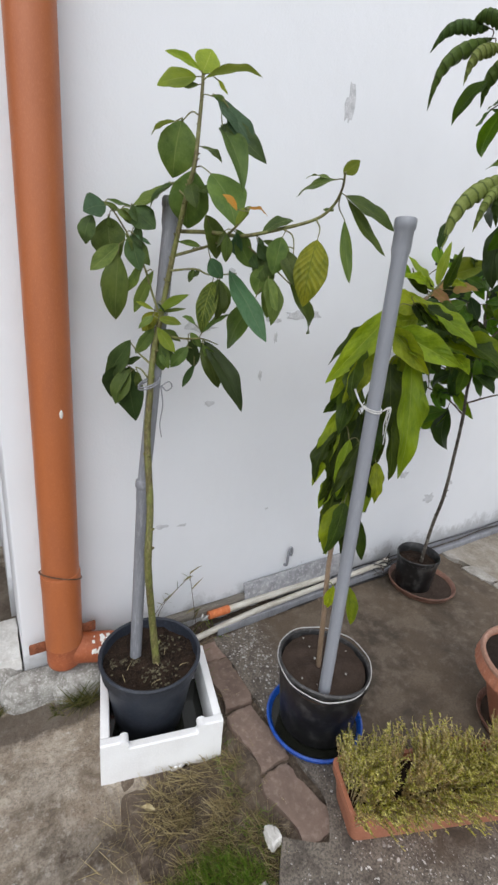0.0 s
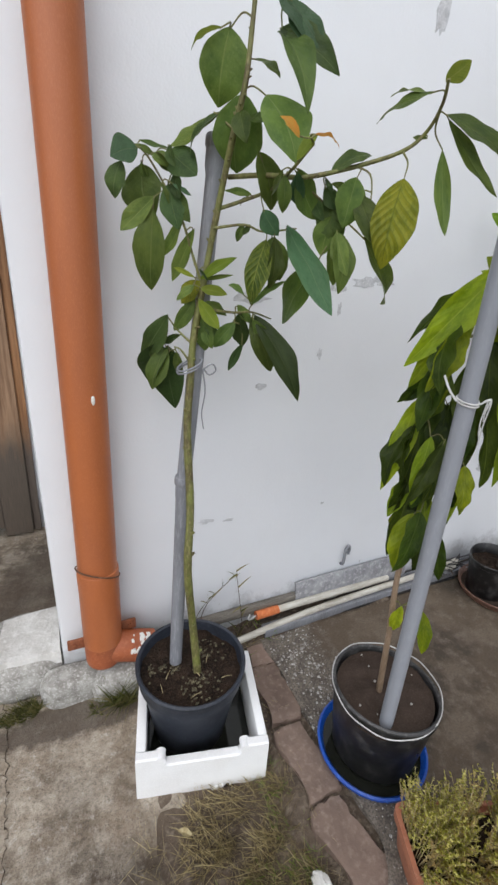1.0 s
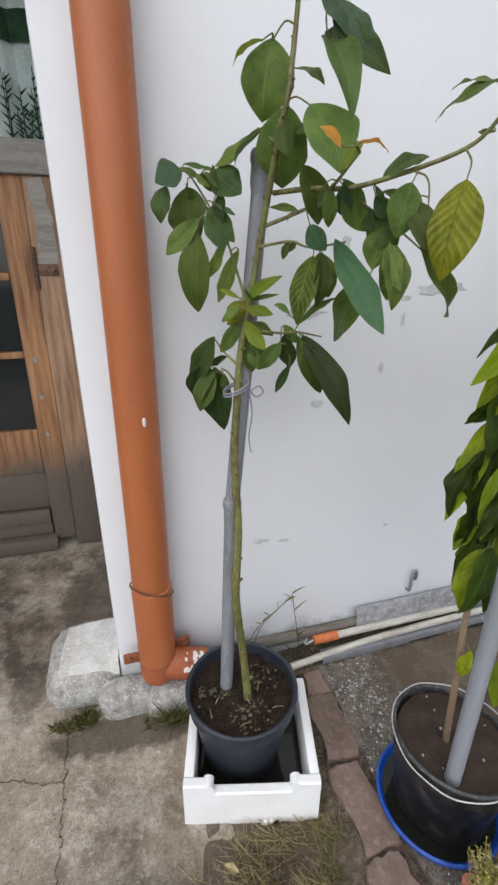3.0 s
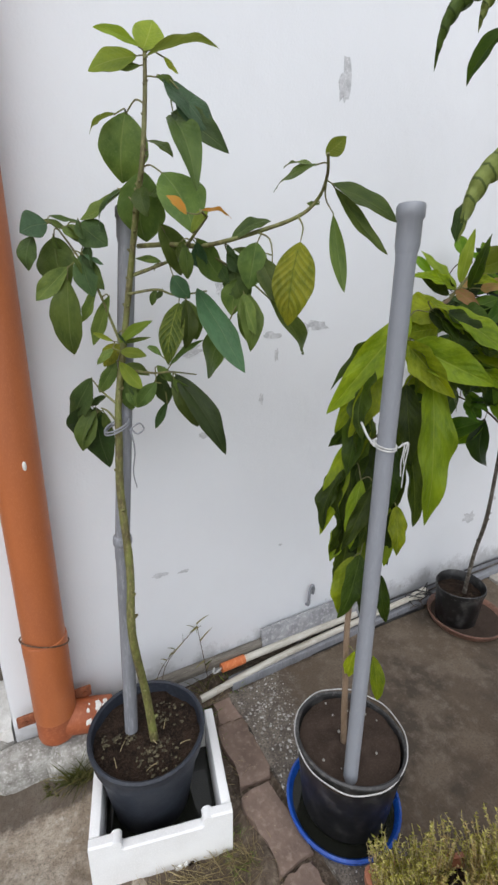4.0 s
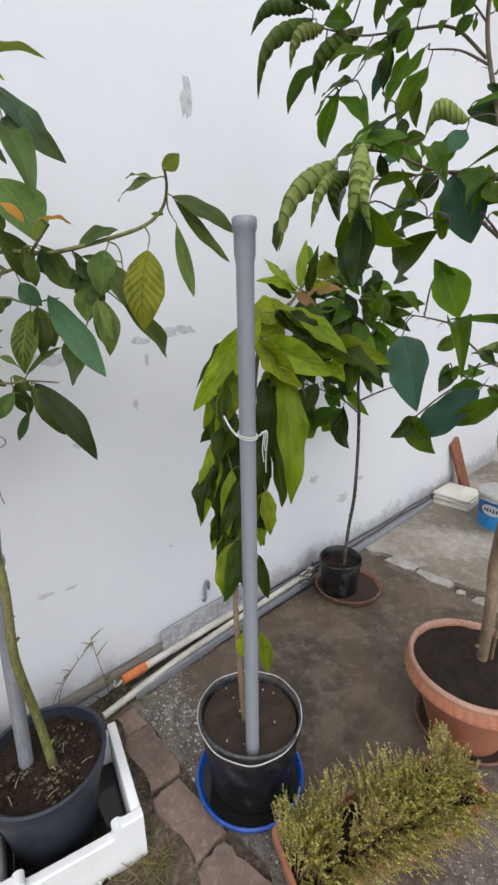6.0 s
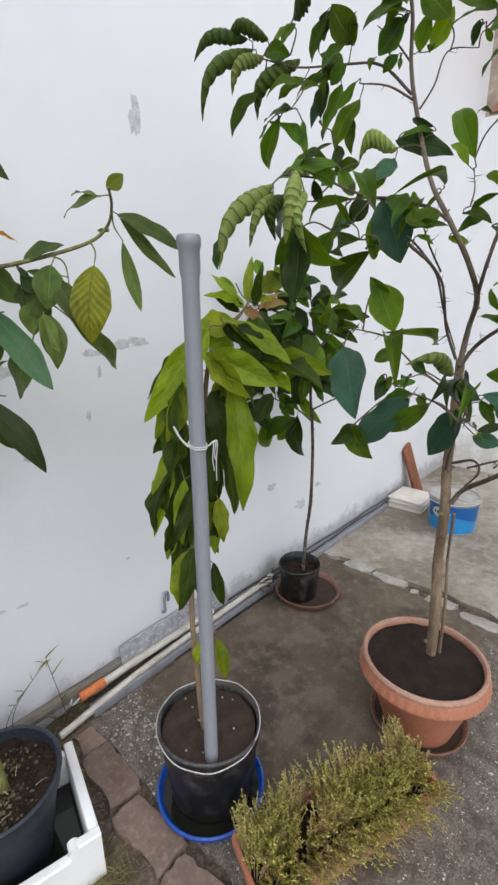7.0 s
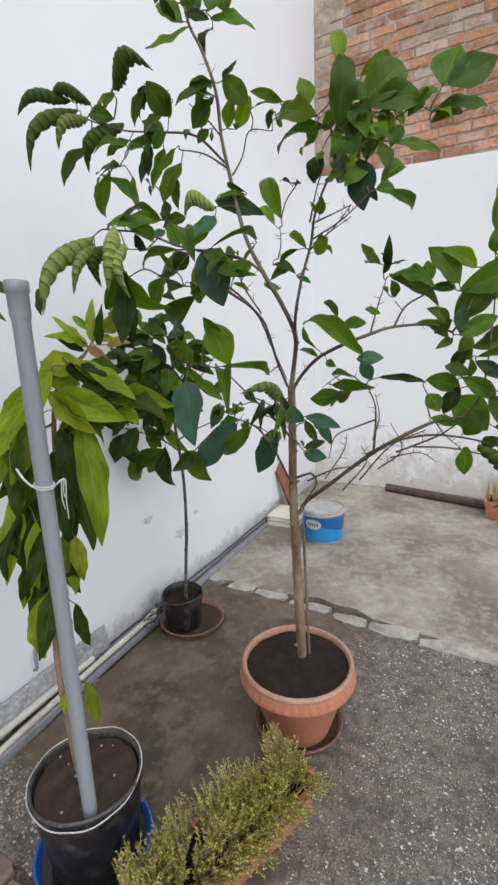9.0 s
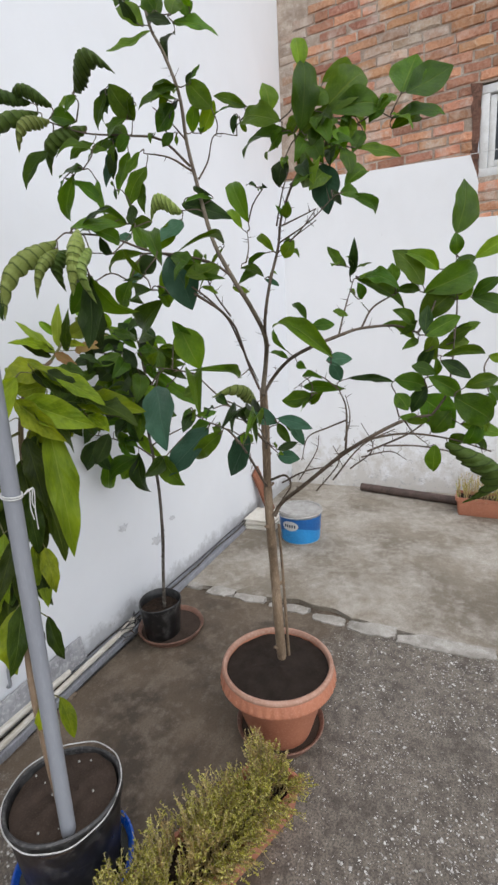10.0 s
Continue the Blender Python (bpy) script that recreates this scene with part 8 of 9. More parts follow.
stem(LEMON, ((1.627, -0.982, 1.242), (1.664, -1.002, 1.289), (1.582, -1.075, 1.335), (1.458, -1.167, 1.364), (1.480, -1.233, 1.389), (1.524, -1.275, 1.403), (1.573, -1.344, 1.405), (1.580, -1.393, 1.386)), 0.0054, 0.0024, TWIG, "branch", knots=4, thorns=14)
stem(LEMON, ((1.480, -1.233, 1.389), (1.511, -1.240, 1.445), (1.546, -1.252, 1.508)), 0.0024, 0.0011, TWIG, "branch", knots=1, thorns=4)
stem(LEMON, ((1.644, -0.965, 1.256), (1.639, -0.936, 1.330), (1.552, -0.954, 1.400), (1.490, -0.963, 1.440), (1.395, -0.955, 1.487), (1.327, -0.954, 1.507)), 0.0040, 0.0018, TWIG, "branch", knots=4, thorns=12)
stem(LEMON, ((1.620, -1.001, 0.881), (1.636, -1.023, 0.922), (1.571, -1.107, 0.997), (1.539, -1.216, 1.093), (1.503, -1.291, 1.149), (1.555, -1.368, 1.186), (1.584, -1.428, 1.195)), 0.0068, 0.0031, TWIG, "branch", knots=7, thorns=22)
stem(LEMON, ((1.539, -1.216, 1.099), (1.503, -1.291, 1.146), (1.553, -1.375, 1.155), (1.603, -1.473, 1.134), (1.640, -1.560, 1.099)), 0.0036, 0.0016, TWIG, "branch", knots=3, thorns=10)
stem(LEMON, ((1.654, -0.983, 0.983), (1.612, -1.044, 1.013), (1.615, -1.059, 0.983), (1.639, -1.022, 0.929)), 0.0040, 0.0018, TWIG, "branch", knots=2, thorns=6)
stem(LEMON, ((1.662, -0.964, 0.958), (1.283, -1.091, 1.143), (1.134, -1.139, 1.213)), 0.0036, 0.0016, TWIG, "branch", knots=2, thorns=6)
stem(LEMON, ((1.656, -0.972, 1.080), (1.480, -1.045, 1.140), (1.335, -1.099, 1.175), (1.324, -1.064, 1.220), (1.437, -0.938, 1.263), (1.430, -0.882, 1.318)), 0.0038, 0.0017, TWIG, "branch", knots=2, thorns=8)
stem(LEMON, ((1.597, -0.826, 1.838), (1.573, -0.770, 1.876), (1.535, -0.717, 1.885)), 0.0032, 0.0014, TWIG, "branch", knots=1, thorns=3)
stem(LEMON, ((1.597, -0.818, 1.853), (1.561, -0.756, 1.917), (1.516, -0.683, 1.927), (1.478, -0.579, 1.942), (1.410, -0.508, 1.963)), 0.0036, 0.0016, TWIG, "branch", knots=1, thorns=4)
stem(LEMON, ((1.465, -0.983, 1.542), (1.422, -0.951, 1.571), (1.346, -0.892, 1.585), (1.393, -0.748, 1.611), (1.433, -0.571, 1.644)), 0.0032, 0.0014, TWIG, "branch", knots=1, thorns=4)
stem(LEMON, ((1.597, -0.840, 1.818), (1.616, -0.861, 1.864), (1.615, -0.885, 1.919), (1.614, -0.950, 1.903)), 0.0024, 0.0011, TWIG, "branch", knots=0, thorns=2)
stem(LEMON, ((1.516, -1.096, 1.647), (1.446, -1.160, 1.639), (1.427, -1.202, 1.644)), 0.0022, 0.0010, TWIG, "branch", knots=1, thorns=3)
stem(LEMON, ((1.528, -1.076, 1.590), (1.505, -1.120, 1.611), (1.441, -1.198, 1.626)), 0.0021, 0.0009, TWIG, "branch", knots=1, thorns=4)
stem(LEMON, ((1.513, -1.001, 1.578), (1.544, -0.996, 1.616), (1.588, -0.976, 1.668)), 0.0021, 0.0009, TWIG, "branch", knots=1, thorns=4)
stem(LEMON, ((1.533, -1.234, 1.105), (1.512, -1.242, 1.170), (1.523, -1.238, 1.224), (1.523, -1.222, 1.264)), 0.0032, 0.0014, TWIG, "branch", knots=2, thorns=6)
stem(LEMON, ((1.515, -1.239, 1.191), (1.530, -1.191, 1.169), (1.521, -1.142, 1.145), (1.524, -1.124, 1.085)), 0.0024, 0.0011, TWIG, "branch", knots=1, thorns=4)
stem(LEMON, ((1.642, -1.024, 0.981), (1.533, -1.128, 1.052), (1.534, -1.202, 1.071)), 0.0028, 0.0013, TWIG, "branch", knots=2, thorns=7)
stem(LEMON, ((1.580, -1.393, 1.386), (1.593, -1.416, 1.422), (1.621, -1.437, 1.484)), 0.0030, 0.0014, TWIG, "branch", knots=1, thorns=3)
stem(LEMON, ((1.584, -1.428, 1.195), (1.584, -1.457, 1.242), (1.580, -1.467, 1.306), (1.592, -1.470, 1.368)), 0.0032, 0.0014, TWIG, "branch", knots=1, thorns=3)
stem(LEMON, ((1.592, -1.470, 1.368), (1.618, -1.473, 1.443), (1.656, -1.468, 1.546)), 0.0024, 0.0011, TWIG, "branch", knots=0, thorns=2)
stem(LEMON, ((1.478, -0.967, 1.453), (1.408, -0.964, 1.500), (1.378, -0.956, 1.546)), 0.0024, 0.0011, TWIG, "branch", knots=1, thorns=5)
stem(LEMON, ((1.524, -1.275, 1.403), (1.555, -1.296, 1.449), (1.587, -1.342, 1.478), (1.606, -1.377, 1.501)), 0.0026, 0.0012, TWIG, "branch", knots=0, thorns=2)
stem(LEMON, ((1.456, -1.162, 1.734), (1.526, -1.178, 1.809), (1.565, -1.189, 1.888)), 0.0022, 0.0010, TWIG, "branch", knots=0, thorns=1)
stem(LEMON, ((1.597, -0.811, 1.916), (1.566, -0.783, 1.956), (1.536, -0.755, 1.982)), 0.0024, 0.0011, TWIG, "branch", knots=0, thorns=1)
stem(LEMON, ((1.551, -1.213, 1.823), (1.597, -1.264, 1.855), (1.629, -1.296, 1.888)), 0.0024, 0.0011, TWIG, "branch", knots=0, thorns=1)
stem(LEMON, ((1.430, -0.882, 1.318), (1.419, -0.832, 1.330), (1.408, -0.771, 1.340)), 0.0024, 0.0011, TWIG, "branch", knots=1, thorns=3)
stem(LEMON, ((1.134, -1.139, 1.213), (1.188, -1.086, 1.226), (1.268, -0.991, 1.228)), 0.0024, 0.0011, TWIG, "branch", knots=1, thorns=3)
stem(LEMON, ((1.531, -1.202, 1.035), (1.503, -1.278, 1.132), (1.539, -1.350, 1.168)), 0.0024, 0.0011, TWIG, "branch", thorns=9)
stem(LEMON, ((1.534, -1.245, 1.066), (1.508, -1.304, 1.125), (1.508, -1.277, 1.186)), 0.0021, 0.0009, TWIG, "branch", thorns=7)
stem(LEMON, ((1.545, -1.154, 0.997), (1.537, -1.216, 1.079), (1.538, -1.202, 1.122)), 0.0021, 0.0009, TWIG, "branch", thorns=7)
stem(LEMON, ((1.507, -1.291, 1.118), (1.553, -1.375, 1.152), (1.582, -1.422, 1.182), (1.596, -1.471, 1.187)), 0.0027, 0.0012, TWIG, "branch", thorns=10)
stem(LEMON, ((1.523, -1.234, 1.140), (1.514, -1.250, 1.198), (1.527, -1.237, 1.250)), 0.0021, 0.0009, TWIG, "branch", thorns=6)
stem(LEMON, ((1.567, -1.101, 1.017), (1.525, -1.162, 1.108), (1.529, -1.169, 1.151)), 0.0019, 0.0009, TWIG, "branch", thorns=6)
stem(LEMON, ((1.519, -1.328, 1.131), (1.566, -1.400, 1.123), (1.605, -1.474, 1.103), (1.632, -1.536, 1.083)), 0.0024, 0.0011, TWIG, "branch", thorns=9)
stem(LEMON, ((1.514, -1.276, 1.102), (1.527, -1.340, 1.116), (1.552, -1.376, 1.091)), 0.0019, 0.0009, TWIG, "branch", thorns=6)
stem(LEMON, ((1.341, -0.951, 1.495), (1.466, -0.960, 1.453), (1.593, -0.942, 1.370), (1.659, -0.956, 1.279)), 0.0034, 0.0015, TWIG, "branch", thorns=9)
stem(LEMON, ((1.528, -1.084, 1.614), (1.447, -1.178, 1.625), (1.445, -1.233, 1.664)), 0.0021, 0.0009, TWIG, "branch", thorns=5)
stem(LEMON, ((1.526, -1.084, 1.595), (1.476, -1.150, 1.618), (1.427, -1.202, 1.644)), 0.0019, 0.0009, TWIG, "branch", thorns=5)
stem(LEMON, ((1.539, -1.074, 1.655), (1.497, -1.106, 1.712), (1.487, -1.127, 1.751)), 0.0022, 0.0010, TWIG, "branch", thorns=4)
stem(LEMON, ((1.523, -1.222, 1.264), (1.505, -1.172, 1.301), (1.591, -1.085, 1.260)), 0.0019, 0.0009, TWIG, "branch", thorns=4)
stem(LEMON, ((1.555, -1.368, 1.186), (1.564, -1.393, 1.151), (1.581, -1.424, 1.121)), 0.0018, 0.0008, TWIG, "branch", thorns=5)
stem(LEMON, ((1.422, -0.951, 1.571), (1.317, -0.859, 1.591), (1.230, -0.832, 1.605), (1.134, -0.818, 1.596)), 0.0032, 0.0016, TWIG, "branch", knots=1, thorns=4)
leaf(LEMON, (1.111, -0.805, 1.581), (0.993, -0.795, 1.447), 0.036, LEAF_CURL, "curl", 8)
leaf(LEMON, (1.112, -0.807, 1.567), (1.049, -0.810, 1.480), 0.027, LEAF_CURL, "curl", -12)
leaf(LEMON, (1.136, -0.836, 1.601), (1.087, -0.855, 1.486), 0.043, LEAF_CURL, "curl", -18)
leaf(LEMON, (1.153, -0.843, 1.571), (1.122, -0.869, 1.474), 0.035, LEAF_CURL, "curl", 13)
leaf(LEMON, (1.147, -0.802, 1.571), (1.114, -0.808, 1.498), 0.038, LEAF_CURLDARK, "curl", 10)
leaf(LEMON, (1.156, -0.830, 1.518), (1.125, -0.839, 1.399), 0.055, LEAF_LEMONDARK, "lemon", 14)
leaf(LEMON, (1.008, -0.789, 1.471), (0.994, -0.789, 1.441), 0.020, LEAF_LEMONDARK, "lemon", 30)
leaf(LEMON, (1.142, -0.812, 1.606), (1.222, -0.856, 1.622), 0.035, LEAF_LEMON, "lemon", -10)
leaf(LEMON, (1.177, -0.825, 1.612), (1.244, -0.835, 1.596), 0.031, LEAF_LEMON, "lemon", 12)
leaf(LEMON, (1.414, -0.542, 1.989), (1.371, -0.453, 1.998), 0.036, LEAF_CURLDARK, "curl", -18)
leaf(LEMON, (1.395, -0.493, 2.000), (1.306, -0.408, 1.957), 0.033, LEAF_CURLDARK, "curl", 6)
leaf(LEMON, (1.416, -0.491, 1.987), (1.301, -0.433, 1.831), 0.040, LEAF_CURLDARK, "curl", -9)
leaf(LEMON, (1.412, -0.528, 1.959), (1.332, -0.502, 1.870), 0.035, LEAF_CURL, "curl", 2)
leaf(LEMON, (1.463, -0.569, 1.964), (1.443, -0.510, 1.979), 0.041, LEAF_LEMON, "lemon", -22)
leaf(LEMON, (1.489, -0.577, 1.964), (1.454, -0.472, 1.864), 0.045, LEAF_CURLDARK, "curl", -8)
leaf(LEMON, (1.432, -0.495, 1.904), (1.394, -0.445, 1.817), 0.047, LEAF_LEMON, "lemon", -2)
leaf(LEMON, (1.467, -0.607, 1.892), (1.413, -0.546, 1.873), 0.037, LEAF_LEMONLIGHT, "lemon", 12)
leaf(LEMON, (1.462, -0.575, 1.852), (1.470, -0.488, 1.852), 0.044, LEAF_LEMON, "lemon", 21)
leaf(LEMON, (1.472, -0.531, 1.851), (1.517, -0.462, 1.765), 0.046, LEAF_LEMON, "lemon", -21)
leaf(LEMON, (1.491, -0.478, 1.859), (1.520, -0.421, 1.846), 0.032, LEAF_LEMON, "lemon", 9)
leaf(LEMON, (1.508, -0.693, 1.961), (1.499, -0.640, 1.923), 0.058, LEAF_LEMON, "lemon", 21)
leaf(LEMON, (1.430, -0.608, 1.998), (1.435, -0.564, 1.975), 0.031, LEAF_LEMON, "lemon", -4)
leaf(LEMON, (1.503, -0.654, 2.007), (1.512, -0.622, 1.969), 0.031, LEAF_LEMON, "lemon", 13)
leaf(LEMON, (1.539, -0.705, 2.000), (1.516, -0.685, 1.965), 0.038, LEAF_LEMONLIGHT, "lemon", 18)
leaf(LEMON, (1.542, -0.653, 1.926), (1.536, -0.556, 1.936), 0.028, LEAF_LEMON, "lemon", -15)
leaf(LEMON, (1.523, -0.630, 1.908), (1.525, -0.593, 1.832), 0.041, LEAF_LEMONSHEEN, "lemon", 10)
leaf(LEMON, (1.543, -0.664, 1.903), (1.531, -0.628, 1.810), 0.052, LEAF_LEMON, "lemon", 20)
leaf(LEMON, (1.502, -0.728, 1.875), (1.492, -0.685, 1.834), 0.035, LEAF_LEMON, "lemon", 9)
leaf(LEMON, (1.545, -0.715, 1.858), (1.533, -0.661, 1.774), 0.064, LEAF_LEMON, "lemon", 15)
leaf(LEMON, (1.543, -0.699, 1.821), (1.528, -0.708, 1.747), 0.030, LEAF_LEMON, "lemon", 3)
leaf(LEMON, (1.506, -0.682, 1.760), (1.475, -0.700, 1.706), 0.036, LEAF_LEMONDARK, "lemon", 13)
leaf(LEMON, (1.514, -0.571, 1.844), (1.495, -0.599, 1.753), 0.022, LEAF_LEMONLIGHT, "lemon", 1)
leaf(LEMON, (1.482, -0.654, 1.798), (1.480, -0.656, 1.772), 0.009, LEAF_LEMONDARK, "lemon", -16)
leaf(LEMON, (1.506, -0.667, 1.716), (1.510, -0.500, 1.720), 0.047, LEAF_LEMON, "lemon", 3)
leaf(LEMON, (1.005, -0.789, 1.492), (0.989, -0.793, 1.441), 0.018, LEAF_LEMONDARK, "lemon", 17)
leaf(LEMON, (1.320, -0.698, 1.549), (1.296, -0.718, 1.408), 0.060, LEAF_LEMONDARK, "lemon", 14)
leaf(LEMON, (1.405, -0.606, 1.630), (1.279, -0.692, 1.531), 0.042, LEAF_LEMONDARK, "lemon", 20)
leaf(LEMON, (1.474, -0.631, 1.715), (1.483, -0.596, 1.687), 0.036, LEAF_CURL, "curl", -22)
leaf(LEMON, (1.514, -0.830, 1.724), (1.492, -0.752, 1.710), 0.044, LEAF_CURL, "curl", 10)
leaf(LEMON, (1.551, -0.808, 1.751), (1.621, -0.906, 1.719), 0.050, LEAF_LEMONDARK, "lemon", 13)
leaf(LEMON, (1.577, -0.888, 1.757), (1.539, -0.828, 1.746), 0.019, LEAF_LEMON, "lemon", 8)
leaf(LEMON, (1.517, -0.828, 1.701), (1.425, -0.818, 1.637), 0.047, LEAF_LEMONSHEEN, "lemon", -10)
leaf(LEMON, (1.507, -0.744, 1.709), (1.501, -0.677, 1.696), 0.043, LEAF_LEMON, "lemon", 0)
leaf(LEMON, (1.465, -0.704, 1.676), (1.441, -0.685, 1.662), 0.036, LEAF_LEMONSHEEN, "lemon", 12)
leaf(LEMON, (1.381, -0.801, 1.603), (1.384, -0.701, 1.573), 0.029, LEAF_LEMON, "lemon", 7)
leaf(LEMON, (1.304, -0.898, 1.553), (1.438, -0.781, 1.648), 0.043, LEAF_LEMON, "lemon", 18)
leaf(LEMON, (1.309, -0.881, 1.573), (1.303, -0.847, 1.547), 0.040, LEAF_LEMONDARK, "lemon", -17)
leaf(LEMON, (1.352, -0.885, 1.583), (1.366, -0.923, 1.475), 0.079, LEAF_LEMONSHEEN, "lemon", -6)
leaf(LEMON, (1.503, -0.948, 1.625), (1.361, -0.912, 1.589), 0.018, LEAF_LEMON, "lemon", -18)
leaf(LEMON, (1.433, -0.967, 1.564), (1.296, -0.969, 1.527), 0.046, LEAF_LEMON, "lemon", -22)
leaf(LEMON, (1.325, -0.882, 1.488), (1.422, -0.778, 1.419), 0.066, LEAF_LEMON, "lemon", -5)
leaf(LEMON, (1.332, -0.788, 1.537), (1.348, -0.751, 1.486), 0.050, LEAF_LEMON, "lemon", 0)
leaf(LEMON, (1.285, -0.880, 1.504), (1.359, -0.800, 1.491), 0.037, LEAF_LEMON, "lemon", -6)
leaf(LEMON, (1.439, -0.843, 1.434), (1.453, -0.880, 1.338), 0.077, LEAF_LEMONLIGHT, "lemon", -5)
leaf(LEMON, (1.289, -0.922, 1.491), (1.311, -0.883, 1.489), 0.019, LEAF_LEMONDARK, "lemon", 22)
leaf(LEMON, (1.300, -0.857, 1.546), (1.341, -0.789, 1.538), 0.018, LEAF_LEMONSHEEN, "lemon", -21)
leaf(LEMON, (1.472, -0.711, 1.693), (1.380, -0.800, 1.615), 0.035, LEAF_LEMON, "lemon", -10)
leaf(LEMON, (1.355, -0.949, 1.555), (1.270, -0.953, 1.516), 0.027, LEAF_LEMON, "lemon", 10)
leaf(LEMON, (1.369, -0.940, 1.531), (1.453, -0.921, 1.581), 0.025, LEAF_LEMON, "lemon", 5)
leaf(LEMON, (1.442, -0.869, 1.314), (1.305, -0.961, 1.236), 0.039, LEAF_LEMONLIGHT, "lemon", -21)
leaf(LEMON, (1.599, -0.921, 1.293), (1.412, -0.893, 1.325), 0.028, LEAF_LEMON, "lemon", -12)
leaf(LEMON, (1.377, -0.798, 1.293), (1.233, -0.915, 1.182), 0.086, LEAF_LEMONSHEEN, "lemon", 5)
leaf(LEMON, (1.225, -1.028, 1.221), (1.199, -0.939, 1.129), 0.064, LEAF_LEMONSHEEN, "lemon", 18)
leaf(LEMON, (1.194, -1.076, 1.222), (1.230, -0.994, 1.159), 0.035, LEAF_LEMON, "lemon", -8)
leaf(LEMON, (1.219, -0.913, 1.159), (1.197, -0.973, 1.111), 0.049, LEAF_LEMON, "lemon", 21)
leaf(LEMON, (1.221, -1.115, 1.212), (1.231, -1.071, 1.130), 0.052, LEAF_LEMONSHEEN, "lemon", 18)
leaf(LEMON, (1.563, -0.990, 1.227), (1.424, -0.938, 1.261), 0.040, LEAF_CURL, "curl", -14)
leaf(LEMON, (1.471, -1.003, 1.218), (1.509, -1.060, 1.185), 0.043, LEAF_LEMONSHEEN, "lemon", -3)
leaf(LEMON, (1.474, -1.081, 1.201), (1.484, -1.158, 1.177), 0.033, LEAF_LEMONSHEEN, "lemon", -3)
leaf(LEMON, (1.520, -1.096, 1.182), (1.528, -1.127, 1.128), 0.028, LEAF_LEMONSHEEN, "lemon", -6)
leaf(LEMON, (1.288, -1.061, 1.230), (1.177, -1.085, 1.230), 0.027, LEAF_LEMONDARK, "lemon", -20)
leaf(LEMON, (1.300, -1.078, 1.217), (1.163, -1.114, 1.225), 0.020, LEAF_LEMONDARK, "lemon", 14)
leaf(LEMON, (1.341, -0.978, 1.244), (1.280, -0.994, 1.229), 0.020, LEAF_LEMONDARK, "lemon", 17)
leaf(LEMON, (1.509, -1.063, 1.095), (1.522, -1.114, 1.088), 0.037, LEAF_LEMONSHEEN, "lemon", 0)
leaf(LEMON, (1.452, -1.085, 1.126), (1.490, -1.121, 1.136), 0.021, LEAF_LEMONDARK, "lemon", 5)
leaf(LEMON, (1.374, -0.880, 1.268), (1.418, -0.900, 1.286), 0.031, LEAF_LEMON, "lemon", 20)
leaf(LEMON, (1.274, -0.987, 1.232), (1.312, -0.997, 1.240), 0.025, LEAF_LEMON, "lemon", -21)
leaf(LEMON, (1.304, -0.946, 1.240), (1.257, -0.948, 1.207), 0.029, LEAF_LEMONDARK, "lemon", -4)
leaf(LEMON, (1.379, -0.994, 1.244), (1.398, -0.961, 1.264), 0.023, LEAF_LEMONDARK, "lemon", -2)
leaf(LEMON, (1.359, -1.079, 1.198), (1.194, -1.123, 1.205), 0.023, LEAF_LEMON, "lemon", -14)
leaf(LEMON, (1.422, -1.069, 1.202), (1.254, -1.110, 1.211), 0.023, LEAF_LEMONDARK, "lemon", 21)
leaf(LEMON, (1.449, -1.226, 1.342), (1.501, -1.079, 1.414), 0.048, LEAF_LEMON, "lemon", 13)
leaf(LEMON, (1.462, -1.164, 1.428), (1.502, -1.121, 1.466), 0.022, LEAF_LEMON, "lemon", 21)
leaf(LEMON, (1.465, -1.176, 1.414), (1.492, -1.217, 1.414), 0.028, LEAF_LEMON, "lemon", 12)
leaf(LEMON, (1.479, -1.220, 1.443), (1.501, -1.247, 1.433), 0.020, LEAF_LEMON, "lemon", -17)
leaf(LEMON, (1.549, -1.088, 1.342), (1.596, -1.022, 1.358), 0.019, LEAF_LEMON, "lemon", 12)
leaf(LEMON, (1.518, -1.120, 1.331), (1.502, -1.147, 1.319), 0.020, LEAF_LEMON, "lemon", 16)
leaf(LEMON, (1.471, -1.205, 1.335), (1.494, -1.255, 1.336), 0.033, LEAF_LEMONSHEEN, "lemon", -1)
leaf(LEMON, (1.468, -1.217, 1.331), (1.496, -1.231, 1.290), 0.032, LEAF_LEMONSHEEN, "lemon", 16)
leaf(LEMON, (1.575, -1.116, 1.268), (1.548, -1.222, 1.264), 0.029, LEAF_LEMON, "lemon", 9)
leaf(LEMON, (1.529, -1.129, 1.298), (1.488, -1.187, 1.294), 0.021, LEAF_LEMON, "lemon", -16)
leaf(LEMON, (1.528, -1.155, 1.251), (1.574, -1.064, 1.233), 0.046, LEAF_LEMON, "lemon", 2)
leaf(LEMON, (1.558, -1.140, 1.224), (1.558, -1.172, 1.256), 0.027, LEAF_LEMON, "lemon", -14)
leaf(LEMON, (1.509, -1.247, 1.292), (1.554, -1.335, 1.278), 0.018, LEAF_LEMONDARK, "lemon", 2)
leaf(LEMON, (1.513, -1.245, 1.538), (1.480, -1.214, 1.575), 0.027, LEAF_LEMON, "lemon", 14)
leaf(LEMON, (1.521, -1.258, 1.534), (1.488, -1.267, 1.585), 0.021, LEAF_LEMONDARK, "lemon", -4)
leaf(LEMON, (1.557, -1.263, 1.520), (1.608, -1.327, 1.519), 0.022, LEAF_LEMON, "lemon", 7)
leaf(LEMON, (1.576, -1.255, 1.519), (1.596, -1.352, 1.452), 0.049, LEAF_LEMON, "lemon", -20)
